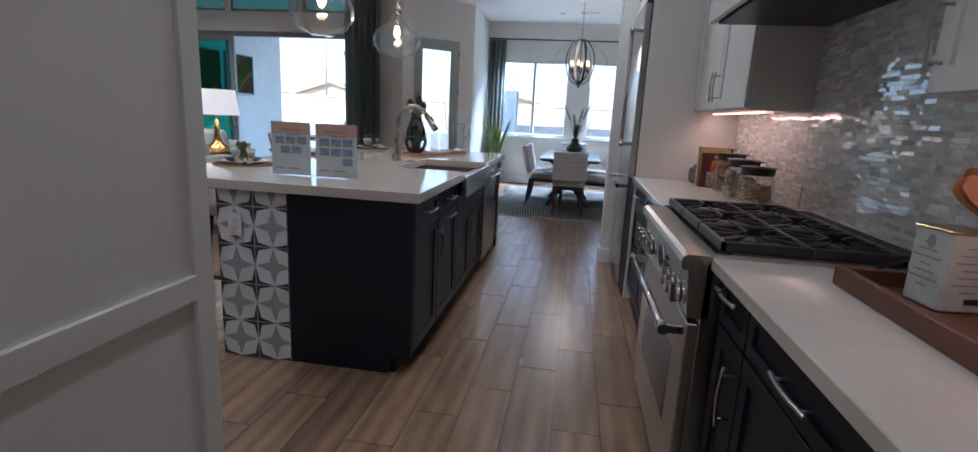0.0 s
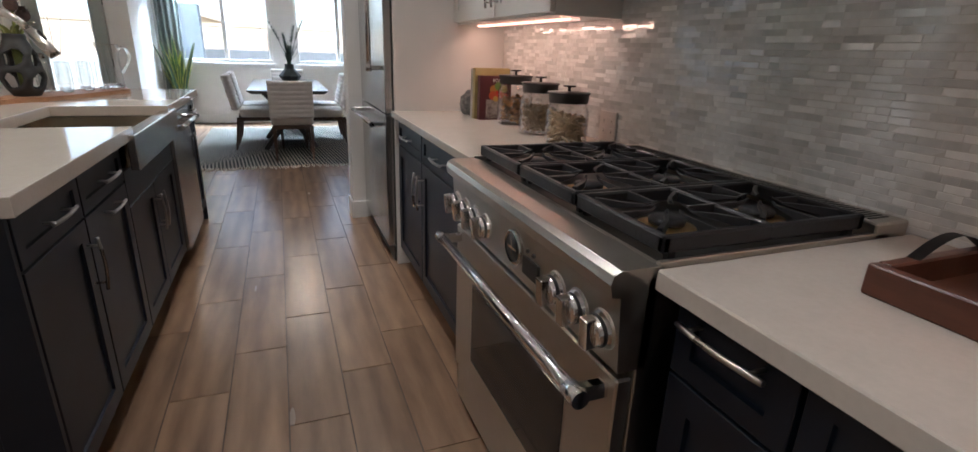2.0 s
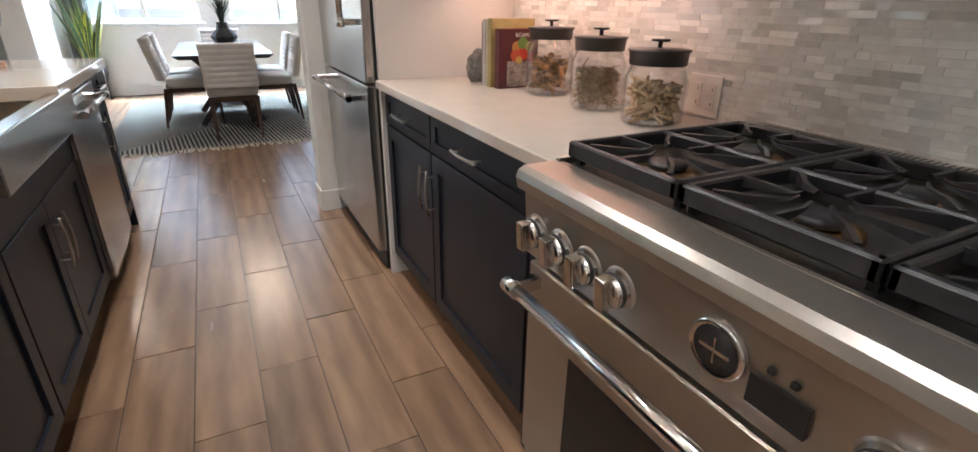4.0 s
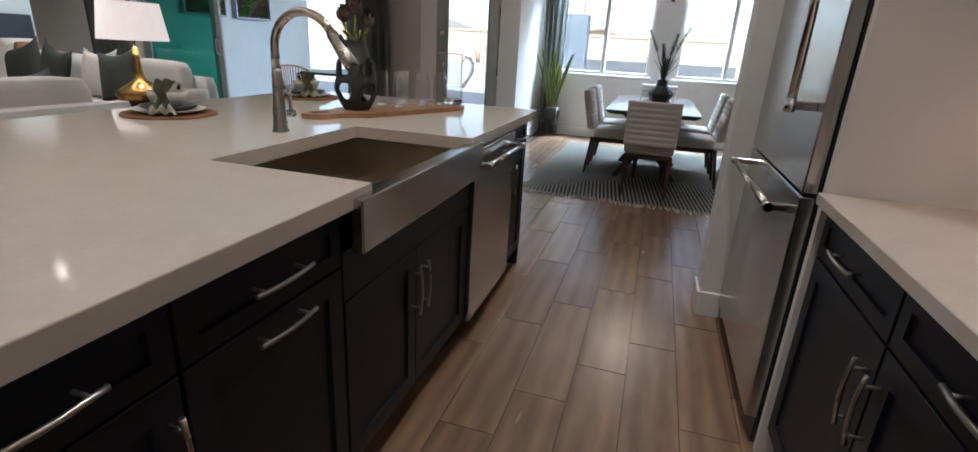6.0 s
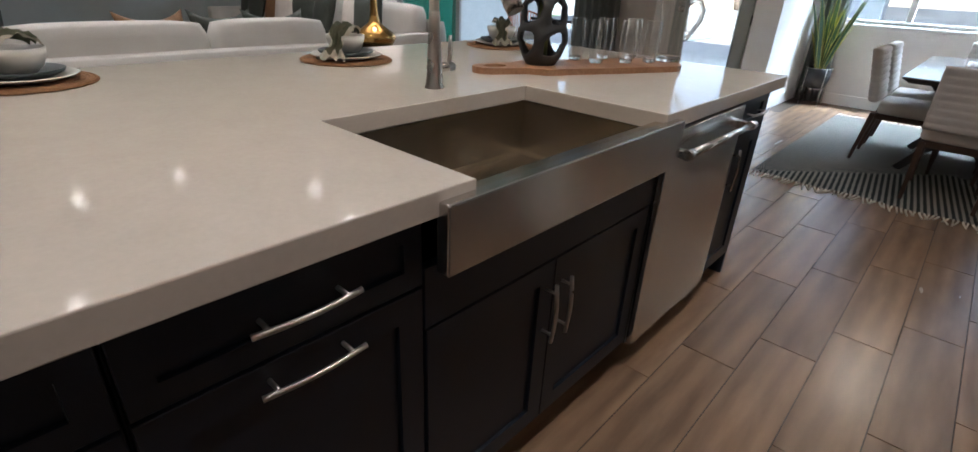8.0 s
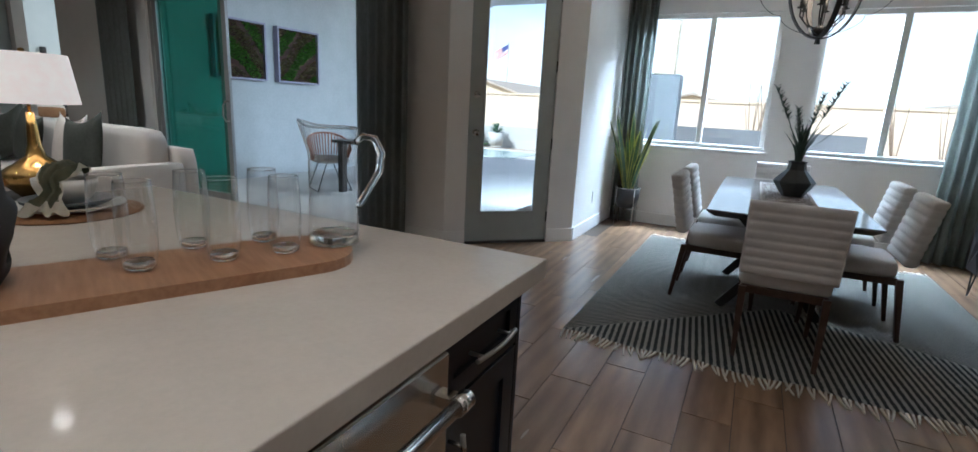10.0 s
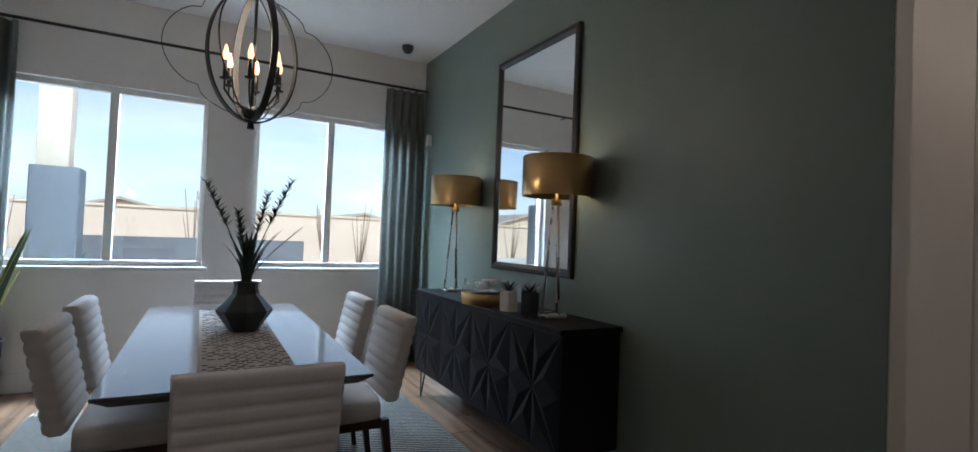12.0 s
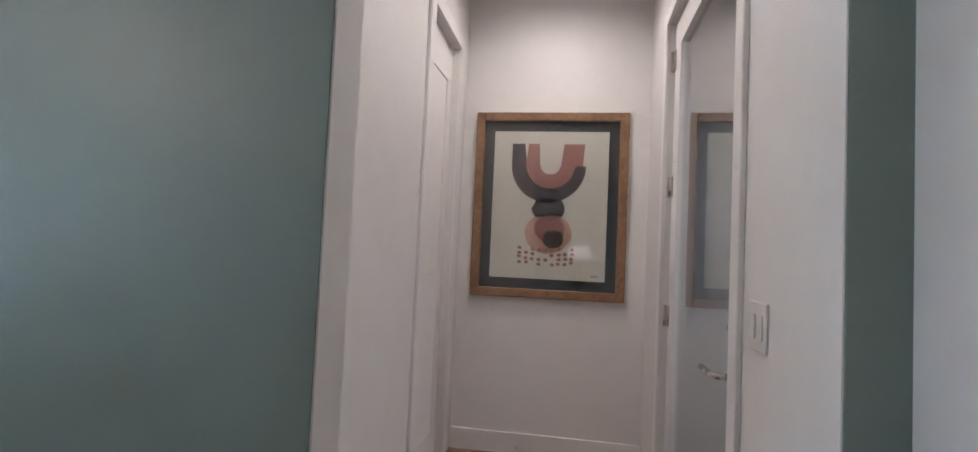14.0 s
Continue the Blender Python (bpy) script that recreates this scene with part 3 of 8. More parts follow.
IF = -0.03  # island front
cabinet("navy black island base cabinet with drawer over door", 4.172, 4.602, IF, 1, -0.67, [("drawer", 0.738, 0.874, [], ["h"]), ("door", 0.115, 0.731, [], ["r"])])
cabinet("navy black island base cabinet with drawer over pull-out front", 4.602, 5.07, IF, 1, -0.67, [("drawer", 0.738, 0.874, [], ["h"]), ("door", 0.115, 0.731, [], ["top"])])
sinkcab = cabinet("navy black sink base cabinet with two shaker doors", 5.07, 5.975, IF, 1, -0.67, [("door", 0.115, 0.63, [5.49], ["r", "l"])], z1=0.62)
cabinet("narrow navy black island end cabinet with drawer and door", 6.60, 6.93, IF, 1, -0.67, [("drawer", 0.738, 0.874, [], ["h"]), ("door", 0.115, 0.731, [], ["l"])])
box_part("false_front", (-0.021, -0.4515, 0.636, 0.0, 0.4515, 0.768), NAVY, sinkcab, 0.001)
isl_panel = thing("island_end_panel", (0, 0, 0), "plain navy black end panels of the kitchen island", "end panel")
bm = bmesh.new()
bx(bm, -0.67, 4.152, 0.0, -0.15, 4.171, 0.879, 0.001)
bx(bm, -0.15, 4.152, 0.10, IF - 0.002, 4.171, 0.879, 0.001)
part("side", bm, NAVY, isl_panel)
box_part("side", (-0.67, 6.931, 0.0, IF - 0.002, 6.95, 0.879), NAVY, isl_panel, 0.001)
# worktop with sink cut-out
SX0, SX1, SY0, SY1 = -0.49, 0.0, 5.16, 5.90
wt = thing("island_worktop", (0, 0, 0), "polished white quartz island worktop with a sink cut-out", "worktop")
bm = bmesh.new()
prism(bm, [(0.004, 4.12), (0.004, SY0), (SX0, SY0), (SX0, SY1), (0.004, SY1), (0.004, 7.0), (-1.50, 7.0), (-1.50, 4.12)], 0.880, 0.928, 0.003)
part("slab", bm, QUARTZ, wt)
# apron sink
sk = thing("apron_sink", (0, 0, 0), "brushed steel apron-front farmhouse sink with a round drain", "sink")
bm = bmesh.new()
bx(bm, -0.004, 5.074, 0.772, 0.028, 5.967, 0.908, 0.004, 2)
part("apron", bm, STEEL, sk)
bm = bmesh.new()
t_ = bmesh.new()
a, b, zt, zb, r_ = (SX0 - 0.012, SY0 - 0.012), (-0.03, SY1 + 0.012), 0.876, 0.690, 0.02
ring = []
for z, ins in ((zt, 0.0), (zb + 0.02, 0.004), (zb + 0.006, 0.012), (zb, 0.03)):
    ring.append([t_.verts.new((x, y, z)) for x, y in ((a[0] + ins, a[1] + ins), (b[0] - ins, a[1] + ins), (b[0] - ins, b[1] - ins), (a[0] + ins, b[1] - ins))])
for p, q in zip(ring, ring[1:]):
    for k in range(4):
        t_.faces.new((p[k], p[(k + 1) % 4], q[(k + 1) % 4], q[k]))
dc = (-0.370, 5.790)
seg = 32
hole = [t_.verts.new((dc[0] + 0.055 * math.cos(2 * math.pi * k / seg), dc[1] + 0.055 * math.sin(2 * math.pi * k / seg), zb - 0.004)) for k in range(seg)]
rim2 = [t_.verts.new((dc[0] + 0.075 * math.cos(2 * math.pi * k / seg), dc[1] + 0.075 * math.sin(2 * math.pi * k / seg), zb)) for k in range(seg)]
for k in range(seg):
    f = t_.faces.new((rim2[k], rim2[(k + 1) % seg], hole[(k + 1) % seg], hole[k]))
    f.smooth = True
c4 = ring[-1]
for qd, k0 in ((2, 0), (3, 8), (0, 16), (1, 24)):
    for k in range(k0, k0 + 8):
        t_.faces.new((c4[qd], rim2[(k + 1) % seg], rim2[k]))
    t_.faces.new((c4[qd], c4[(qd + 1) % 4], rim2[(k0 + 8) % seg]))
join(bm, t_)
bx(bm, -0.031, SY0 - 0.012, 0.868, -0.004, SY1 + 0.012, 0.904, 0.002)
basin = part("basin", bm, STEELH, sk)
bm = bmesh.new()
lathe(bm, [(0.056, 0.0), (0.052, 0.004), (0.047, 0.002), (0.045, -0.012), (0.0, -0.014)], 32, (dc[0], dc[1], zb - 0.003))
part("drain_rim", bm, CHROME, sk)
bm = bmesh.new()
lathe(bm, [(0.044, -0.006), (0.0, -0.006)], 24, (dc[0], dc[1], zb - 0.003))
for k in range(3):
    tube(bm, [(dc[0] - 0.04 + 0.02 * k, dc[1] - 0.03, zb - 0.006), (dc[0] - 0.04 + 0.02 * k, dc[1] + 0.03, zb - 0.006)], 0.003, 6)
part("strainer", bm, BLACK, sk)
# faucet
fc = thing("faucet", (-0.63, 5.63, 0.926), "tall brushed steel gooseneck pull-down faucet with a side lever", "faucet")
bm = bmesh.new()
lathe(bm, [(0.0, 0.0), (0.030, 0.0), (0.030, 0.006), (0.026, 0.012), (0.021, 0.10), (0.0165, 0.20), (0.0155, 0.22), (0, 0.22)], 24)
part("base", bm, NICKEL, fc)
bm = bmesh.new()
pts = [(0, 0, 0.215), (0, 0, 0.26)] + [(0.115 - 0.115 * math.cos(radians(a_)), 0.012 * a_ / 150, 0.290 + 0.115 * math.sin(radians(a_))) for a_ in range(0, 151, 10)]
tube(bm, pts, 0.0145, 16)
part("neck", bm, NICKEL, fc)
e_ = Vector(pts[-1])
d_ = (e_ - Vector(pts[-2])).normalized()
bm = bmesh.new()
tube(bm, [e_, e_ + d_ * 0.006, e_ + d_ * 0.0065, e_ + d_ * 0.112, e_ + d_ * 0.132], [0.0155, 0.0175, 0.019, 0.0245, 0.0235], 24)
spray = part("spray_head", bm, NICKEL, fc)
bm = bmesh.new()
tube(bm, [e_ + d_ * 0.131, e_ + d_ * 0.134], [0.021, 0.021], 20)
part("nozzle", bm, BLACK, spray)
bm = bmesh.new()
bx(bm, -0.008, -0.0045, -0.022, 0.008, 0.0045, 0.022, 0.003)
o = part("button", bm, BLACK, spray)
o.matrix_basis = Matrix.Translation(e_ + d_ * 0.045 + Vector((0.018, 0.0, 0.0105))) @ d_.to_track_quat("Z", "Y").to_matrix().to_4x4() @ Matrix.Rotation(radians(90), 4, "Z")
bm = bmesh.new()
tube(bm, [(0, 0.015, 0.06), (0, 0.075, 0.06)], 0.014, 16)
tube(bm, [(0, 0.06, 0.07), (0, 0.064, 0.15)], [0.007, 0.005], 10)
part("lever", bm, NICKEL, fc)

# dishwasher
dw = thing("dishwasher", (IF, 5.98, 0), "brushed steel dishwasher front with a chrome bar handle", "dishwasher", "appliances")
bm = bmesh.new()
bx(bm, -0.55, 0.0, 0.10, -0.002, 0.615, 0.866, 0.001)
part("body", bm, BLACK, dw)
box_part("door", (0.0, 0.004, 0.105, 0.022, 0.611, 0.862), STEEL, dw, 0.003)
bm = bmesh.new()
tube(bm, [(0.068, 0.03, 0.80), (0.068, 0.585, 0.80)], 0.0125, 16)
part("handle_bar", bm, CHROME, dw)
for y in (0.03, 0.565):
    bm = bmesh.new()
    tube(bm, [(0.068, y - 0.008, 0.80), (0.068, y + 0.028, 0.80)], 0.0165, 16)
    bx(bm, 0.022, y - 0.004, 0.785, 0.066, y + 0.024, 0.812, 0.004)
    part("handle_bracket", bm, CHROME, dw)

# tiled seating wall of the island
TILEW = mat("cement tile white", (0.62, 0.61, 0.60), (0.54, 0.53, 0.52), 0.5, scale=14, bump=0.1, rand=0.05)
TILEG = mat("cement tile grey", (0.30, 0.30, 0.30), (0.25, 0.25, 0.25), 0.5, scale=14, bump=0.1)
TILEK = mat("cement tile charcoal", (0.035, 0.038, 0.042), (0.05, 0.052, 0.056), 0.5, scale=14, bump=0.1)
kw_ = thing("tiled_island_wall", (-1.05, 4.146, 0), "island end wall in star-patterned white, grey and charcoal tiles", "tiled wall")
box_part("core", (0.006, 0.008, 0, 0.374, 2.79, 0.879), TILEW, kw_, 0)


def star_tile(w=0.1985, h=0.1985):
    """One square tile, cut to w by h: white ground, charcoal star quarters at its corners, grey star in the middle."""
    s = 0.2
    t = bmesh.new()
    bx(t, 0.001, 0, 0.001, s - 0.001, 0.007, s - 0.001, 0.0008)

    def poly(ps, mi, y):
        f = t.faces.new([t.verts.new((px * s, y, pz * s)) for px, pz in ps])
        f.material_index = mi

    g = 0.012
    for cx, cz in ((0, 0), (1, 0), (1, 1), (0, 1)):
        sx, sz = (1 if cx == 0 else -1), (1 if cz == 0 else -1)
        c = lambda u, v: (cx + sx * u, cz + sz * v)
        poly([c(g, g), c(0.46, g), c(0.105, 0.105), c(g, 0.46)], 2, -0.0008)
    for k in range(4):
        an, am = math.pi / 2 * k, math.pi / 2 * k + math.pi / 4
        p1 = (0.5 + 0.47 * math.cos(an), 0.5 + 0.47 * math.sin(an))
        q0 = (0.5 + 0.165 * math.cos(an - math.pi / 4), 0.5 + 0.165 * math.sin(an - math.pi / 4))
        q1 = (0.5 + 0.165 * math.cos(am), 0.5 + 0.165 * math.sin(am))
        poly([(0.5, 0.5), q0, p1, q1], 1, -0.0008)
    for co, no, lim in (((w, 0, 0), (1, 0, 0), w), ((0, 0, h), (0, 0, 1), h)):
        if lim < s - 0.002:
            bmesh.ops.bisect_plane(t, geom=t.verts[:] + t.edges[:] + t.faces[:], plane_co=co, plane_no=no, clear_outer=True)
    me = bpy.data.meshes.new("tile")
    t.to_mesh(me)
    t.free()
    for m_ in (TILEW, TILEG, TILEK):
        me.materials.append(m_)
    return me


tile_full, tile_top, tile_side, tile_both = star_tile(), star_tile(h=0.077), star_tile(w=0.176), star_tile(0.176, 0.077)
for j in range(5):
    for i in range(2):
        o = new("tile", (tile_full, tile_top, tile_side, tile_both)[(1 if j == 4 else 0) + (2 if i else 0)])
        o.parent = kw_
        o.matrix_basis = pose(i * 0.2 + 0.002, 0.0, j * 0.2)
    for i in range(13):
        o = new("tile", tile_top if j == 4 else tile_full)
        o.parent = kw_
        o.matrix_basis = pose(0.0, 0.207 + i * 0.2, j * 0.2, 0, 0, -90)
ol = thing("wall_outlet", (-0.943, 4.139, 0.705), "white electrical outlet plate on the tiled island wall", "outlet", "outlets")
box_part("plate", (-0.037, -0.006, -0.058, 0.037, 0.0, 0.058), PLASTIC, ol, 0.002)
for z in (-0.022, 0.022):
    s_ = box_part("socket", (-0.017, -0.009, z - 0.014, 0.017, -0.006, z + 0.014), PLASTIC, ol, 0.002)
    box_part("slot", (-0.007, -0.0096, z - 0.006, -0.005, -0.0085, z + 0.004), BLACK, s_, 0)
    box_part("slot", (0.005, -0.0096, z - 0.006, 0.007, -0.0085, z + 0.004), BLACK, s_, 0)

# right run
RF = 1.145
cabinet("navy black base cabinet with drawer over door beside the range", 4.50, 5.17, RF, -1, K_X, [("drawer", 0.738, 0.874, [], ["h"]), ("door", 0.115, 0.731, [], ["r"])])
cabinet("navy black base cabinet with drawer over door beside the refrigerator", 5.17, 5.70, RF, -1, K_X, [("drawer", 0.738, 0.874, [], ["h"]), ("door", 0.115, 0.731, [], ["l"])])
box_part("filler", (RF + 0.004, 4.385, 0.0, K_X, 4.499, 0.877), NAVY, thing("cabinet_filler", (0, 0, 0), "narrow navy black filler strip beside the range", "filler panel"), 0.002)
cabinet("narrow navy black base cabinet beside the range", 3.165, 3.405, RF, -1, K_X, [("drawer", 0.735, 0.874, [], ["top"]), ("door", 0.115, 0.728, [], ["l"])])
cabinet("wide navy black base cabinet with drawers under the near worktop", 2.51, 3.165, RF, -1, K_X, [("drawer", 0.738, 0.874, [], ["h"]), ("drawer", 0.39, 0.73, [], ["h"]), ("drawer", 0.115, 0.38, [], ["h"])])
cabinet("navy black base cabinet at the end of the near worktop", 1.40, 2.51, RF, -1, K_X, [("drawer", 0.735, 0.874, [1.95], ["h", "h"]), ("door", 0.115, 0.728, [1.95], ["r", "l"])])
wt2 = thing("counter_worktop", (0, 0, 0), "white quartz worktop between range and refrigerator", "worktop", "worktops")
box_part("slab", (1.110, 4.372, 0.882, K_X + 0.004, 5.704, 0.917), QUARTZ, wt2, 0.003)
wt3 = thing("near_worktop", (0, 0, 0), "white quartz worktop with a square edge beside the range", "worktop", "worktops")
box_part("slab", (1.110, 1.38, 0.878, K_X + 0.004, 3.428, 0.916), QUARTZ, wt3, 0.003)

# range
RY0, RY1 = 3.432, 4.368
rg = thing("range", (0, 0, 0), "brushed steel gas range with black grates and chrome knobs", "range", "appliances")
bm = bmesh.new()
bx(bm, 1.10, RY0, 0.10, K_X, RY1, 0.900, 0.002)
part("body", bm, RANGEST, rg)
bm = bmesh.new()
prof = [(1.12, 0.918), (1.045, 0.918), (1.030, 0.910), (1.025, 0.895), (1.030, 0.872), (1.048, 0.868), (1.060, 0.72), (1.12, 0.72)]
va = [bm.verts.new((x, RY0, z)) for x, z in prof]
vb = [bm.verts.new((x, RY1, z)) for x, z in prof]
bm.faces.new(va)
bm.faces.new(vb[::-1])
for k in range(len(prof)):
    bm.faces.new((va[k], va[(k + 1) % len(prof)], vb[(k + 1) % len(prof)], vb[k]))
part("control_panel", bm, RANGEST, rg)
box_part("cooktop", (1.12, RY0, 0.900, 1.705, RY1, 0.912), BLACK, rg, 0.003)
bm = bmesh.new()
bx(bm, 1.12, RY0, 0.9, 1.13, RY1, 0.9185)
bx(bm, 1.12, RY0, 0.905, 1.70, RY0 + 0.012, 0.925, 0.002)
bx(bm, 1.12, RY1 - 0.012, 0.905, 1.70, RY1, 0.925, 0.002)
part("side_trim", bm, RANGEST, rg)
bm = bmesh.new()
bx(bm, 1.655, RY0, 0.905, K_X - 0.008, RY1, 0.945, 0.004)
bg = part("backguard", bm, RANGEST, rg)
bm = bmesh.new()
for k in range(72):
    y = RY0 + 0.03 + k * 0.0122
    bx(bm, 1.675, y, 0.9445, 1.735, y + 0.0055, 0.9462)
part("vent_slot", bm, BLACK, bg)
# grates: three sections, front and back burner each
gw = (RY1 - RY0 - 0.03) / 3
for k in range(3):
    y0 = RY0 + 0.015 + k * gw
    x0, x1 = 1.135, 1.640
    bm = bmesh.new()
    zt = 0.962
    w = 0.013
    for d in ((x0, y0 + 0.003, 0.93, x0 + 0.018, y0 + gw - 0.003, zt), (x1 - 0.018, y0 + 0.003, 0.93, x1, y0 + gw - 0.003, zt), (x0, y0 + 0.003, 0.93, x1, y0 + 0.003 + 0.016, zt), (x0, y0 + gw - 0.019, 0.93, x1, y0 + gw - 0.003, zt), ((x0 + x1) / 2 - 0.008, y0, 0.935, (x0 + x1) / 2 + 0.008, y0 + gw, zt)):
        bx(bm, *d, 0.004)
    for fx in (x0 + 0.02, x1 - 0.035):
        for fy in (y0 + 0.008, y0 + gw - 0.022):
            bx(bm, fx, fy, 0.912, fx + 0.014, fy + 0.014, 0.935)
    for cx in (x0 + 0.13, x1 - 0.13):
        cy = y0 + gw / 2
        for a_ in range(8):
            an = radians(a_ * 45)
            L0 = 0.034
            L1 = 0.118 if a_ % 2 == 0 else 0.150
            if a_ in (2, 6):
                L1 = gw / 2 - 0.012
            d = Vector((math.cos(an), math.sin(an), 0))
            side = Vector((-d.y, d.x, 0))
            mid = 0.5 * (L0 + L1)
            pts = [d * L0, d * (L0 + 0.012), d * mid + side * 0.006 * (1 if a_ % 2 else 0), d * L1]
            low = [0.004, -0.004, -0.012, -0.020]
            wid = [0.0028, 0.0048, 0.0056, 0.0068]
            rings = []
            for pp, lo_, ww in zip(pts, low, wid):
                c = Vector((cx, cy, zt)) + pp
                rings.append([bm.verts.new(c + side * sx + Vector((0, 0, dz))) for sx, dz in ((-ww, lo_), (ww, lo_), (ww * 0.7, 0.0 if lo_ < 0 else 0.006), (-ww * 0.7, 0.0 if lo_ < 0 else 0.006))])
            for r0_, r1_ in zip(rings, rings[1:]):
                for i in range(4):
                    bm.faces.new((r0_[i], r0_[(i + 1) % 4], r1_[(i + 1) % 4], r1_[i]))
            bm.faces.new(rings[0][::-1])
            bm.faces.new(rings[-1])
    part("grate", bm, IRON, rg, "black cast iron pot grate")
    for cx in (x0 + 0.13, x1 - 0.13):
        bm = bmesh.new()
        lathe(bm, [(0.0, 0.0), (0.062, 0.0), (0.060, 0.012), (0.045, 0.016), (0.0, 0.016)], 24, (cx, y0 + gw / 2, 0.912))
        b_ = part("burner", bm, BRASS, rg, "brass burner ring")
        bm = bmesh.new()
        lathe(bm, [(0.0, 0.017), (0.036, 0.017), (0.038, 0.026), (0.030, 0.032), (0.0, 0.033)], 24, (cx, y0 + gw / 2, 0.912))
        part("burner_cap", bm, IRON, b_)
# knobs, dial, display
for y in (4.333, 4.248, 4.163, 4.078, 3.665, 3.578, 3.490):
    bm = bmesh.new()
    lathe(bm, [(0.0, 0.0), (0.034, 0.0), (0.034, 0.006), (0.030, 0.010), (0.030, 0.024), (0.027, 0.028), (0.0, 0.028)], 28)
    o = part("knob", bm, CHROME, rg, "chrome control knob with a bar grip")
    o.matrix_basis = pose(1.0550, y - 0.012, 0.786, 0, -94, 0)
    bm = bmesh.new()
    bx(bm, -0.030, -0.012, 0.022, 0.030, 0.012, 0.046, 0.003, 2)
    part("grip", bm, CHROME, o)
    bm = bmesh.new()
    lathe(bm, [(0.0305, 0.011), (0.0315, 0.013), (0.0315, 0.017), (0.0305, 0.019)], 28)
    part("knob_band", bm, BLACK, o)
    bm = bmesh.new()
    lathe(bm, [(0.039, -0.003), (0.0385, 0.001), (0.0355, 0.0045), (0.0345, 0.0045)], 28)
    part("collar", bm, RANGEST, o)
bm = bmesh.new()
lathe(bm, [(0.0, 0.0), (0.045, 0.0), (0.045, 0.010), (0.040, 0.014), (0.036, 0.010), (0.0, 0.010)], 32)
o = part("thermometer", bm, CHROME, rg, "round chrome oven thermometer")
o.matrix_basis = pose(1.054, 3.865, 0.80, 0, -94, 0)
bm = bmesh.new()
lathe(bm, [(0.0, 0.0115), (0.035, 0.0115), (0.035, 0.0105)], 32)
part("dial_face", bm, BLACK, o)
bm = bmesh.new()
bx(bm, -0.003, -0.024, 0.0118, 0.003, 0.024, 0.0130)
bx(bm, -0.020, -0.0015, 0.0118, 0.020, 0.0015, 0.0130)
part("needle", bm, CHROME, o)
o = box_part("display", (1.048, 3.735, 0.755, 1.0565, 3.815, 0.80), BLACK, rg, 0.001)
o = box_part("switch", (1.045, 3.755, 0.812, 1.056, 3.765, 0.822), BLACK, rg, 0.002)
o = box_part("switch", (1.045, 3.785, 0.812, 1.056, 3.795, 0.822), BLACK, rg, 0.002)
# oven door
dr = box_part("oven_door", (1.065, RY0 + 0.004, 0.17, 1.099, RY1 - 0.004, 0.700), RANGEST, rg, 0.004)
box_part("oven_glass", (1.0635, RY0 + 0.17, 0.27, 1.0652, RY1 - 0.17, 0.55), mat("black oven glass", (0.01, 0.01, 0.011), rough=0.08), dr, 0.001)
box_part("kick_plate", (1.075, RY0 + 0.004, 0.03, 1.099, RY1 - 0.004, 0.160), RANGEST, rg, 0.003)
bm = bmesh.new()
tube(bm, [(1.0, RY0 + 0.02, 0.668), (1.0, RY1 - 0.03, 0.668)], 0.0145, 18)
part("handle_bar", bm, CHROME, dr)
for y in (RY0 + 0.035, RY1 - 0.045):
    bm = bmesh.new()
    tube(bm, [(1.0, y - 0.022, 0.668), (1.0, y + 0.022, 0.668)], 0.0185, 18)
    bx(bm, 1.0, y - 0.014, 0.651, 1.066, y + 0.014, 0.684, 0.005)
    part("handle_bracket", bm, CHROME, dr)

# refrigerator
fr = thing("refrigerator", (0, 0, 0), "tall brushed steel refrigerator with freezer drawer and bar handles", "refrigerator", "appliances")
box_part("body", (1.13, 5.755, 0.0, 1.88, 6.675, 2.12), BLACK, fr, 0.002)
FX = 1.085
door_u = box_part("upper_door", (FX, 5.758, 0.895, 1.128, 6.672, 2.10), STEELF, fr, 0.004)
door_l = box_part("freezer_drawer", (FX, 5.758, 0.10, 1.128, 6.672, 0.885), STEELF, fr, 0.004)
box_part("kick_grille", (1.12, 5.76, 0.0, 1.13, 6.67, 0.095), BLACK, fr, 0.001)
bm = bmesh.new()
tube(bm, [(1.015, 5.80, 0.83), (1.015, 6.63, 0.83)], 0.013, 16)
part("handle_bar", bm, CHROME, door_l)
for y in (5.82, 6.61):
    bm = bmesh.new()
    tube(bm, [(1.015, y - 0.02, 0.83), (1.015, y + 0.02, 0.83)], 0.0165, 16)
    bx(bm, 1.015, y - 0.012, 0.817, FX + 0.001, y + 0.012, 0.843, 0.004)
    part("handle_bracket", bm, CHROME, door_l)
bm = bmesh.new()
tube(bm, [(1.015, 5.83, 1.12), (1.015, 5.83, 1.95)], 0.013, 16)
part("handle_bar", bm, CHROME, door_u)
for z in (1.14, 1.93):
    bm = bmesh.new()
    tube(bm, [(1.015, 5.83, z - 0.02), (1.015, 5.83, z + 0.02)], 0.0165, 16)
    bx(bm, 1.015, 5.818, z - 0.013, FX + 0.001, 5.842, z + 0.013, 0.004)
    part("handle_bracket", bm, CHROME, door_u)
box_part("hinge_cover", (1.09, 5.76, 2.103, 1.128, 6.67, 2.118), BLACK, fr, 0.002)
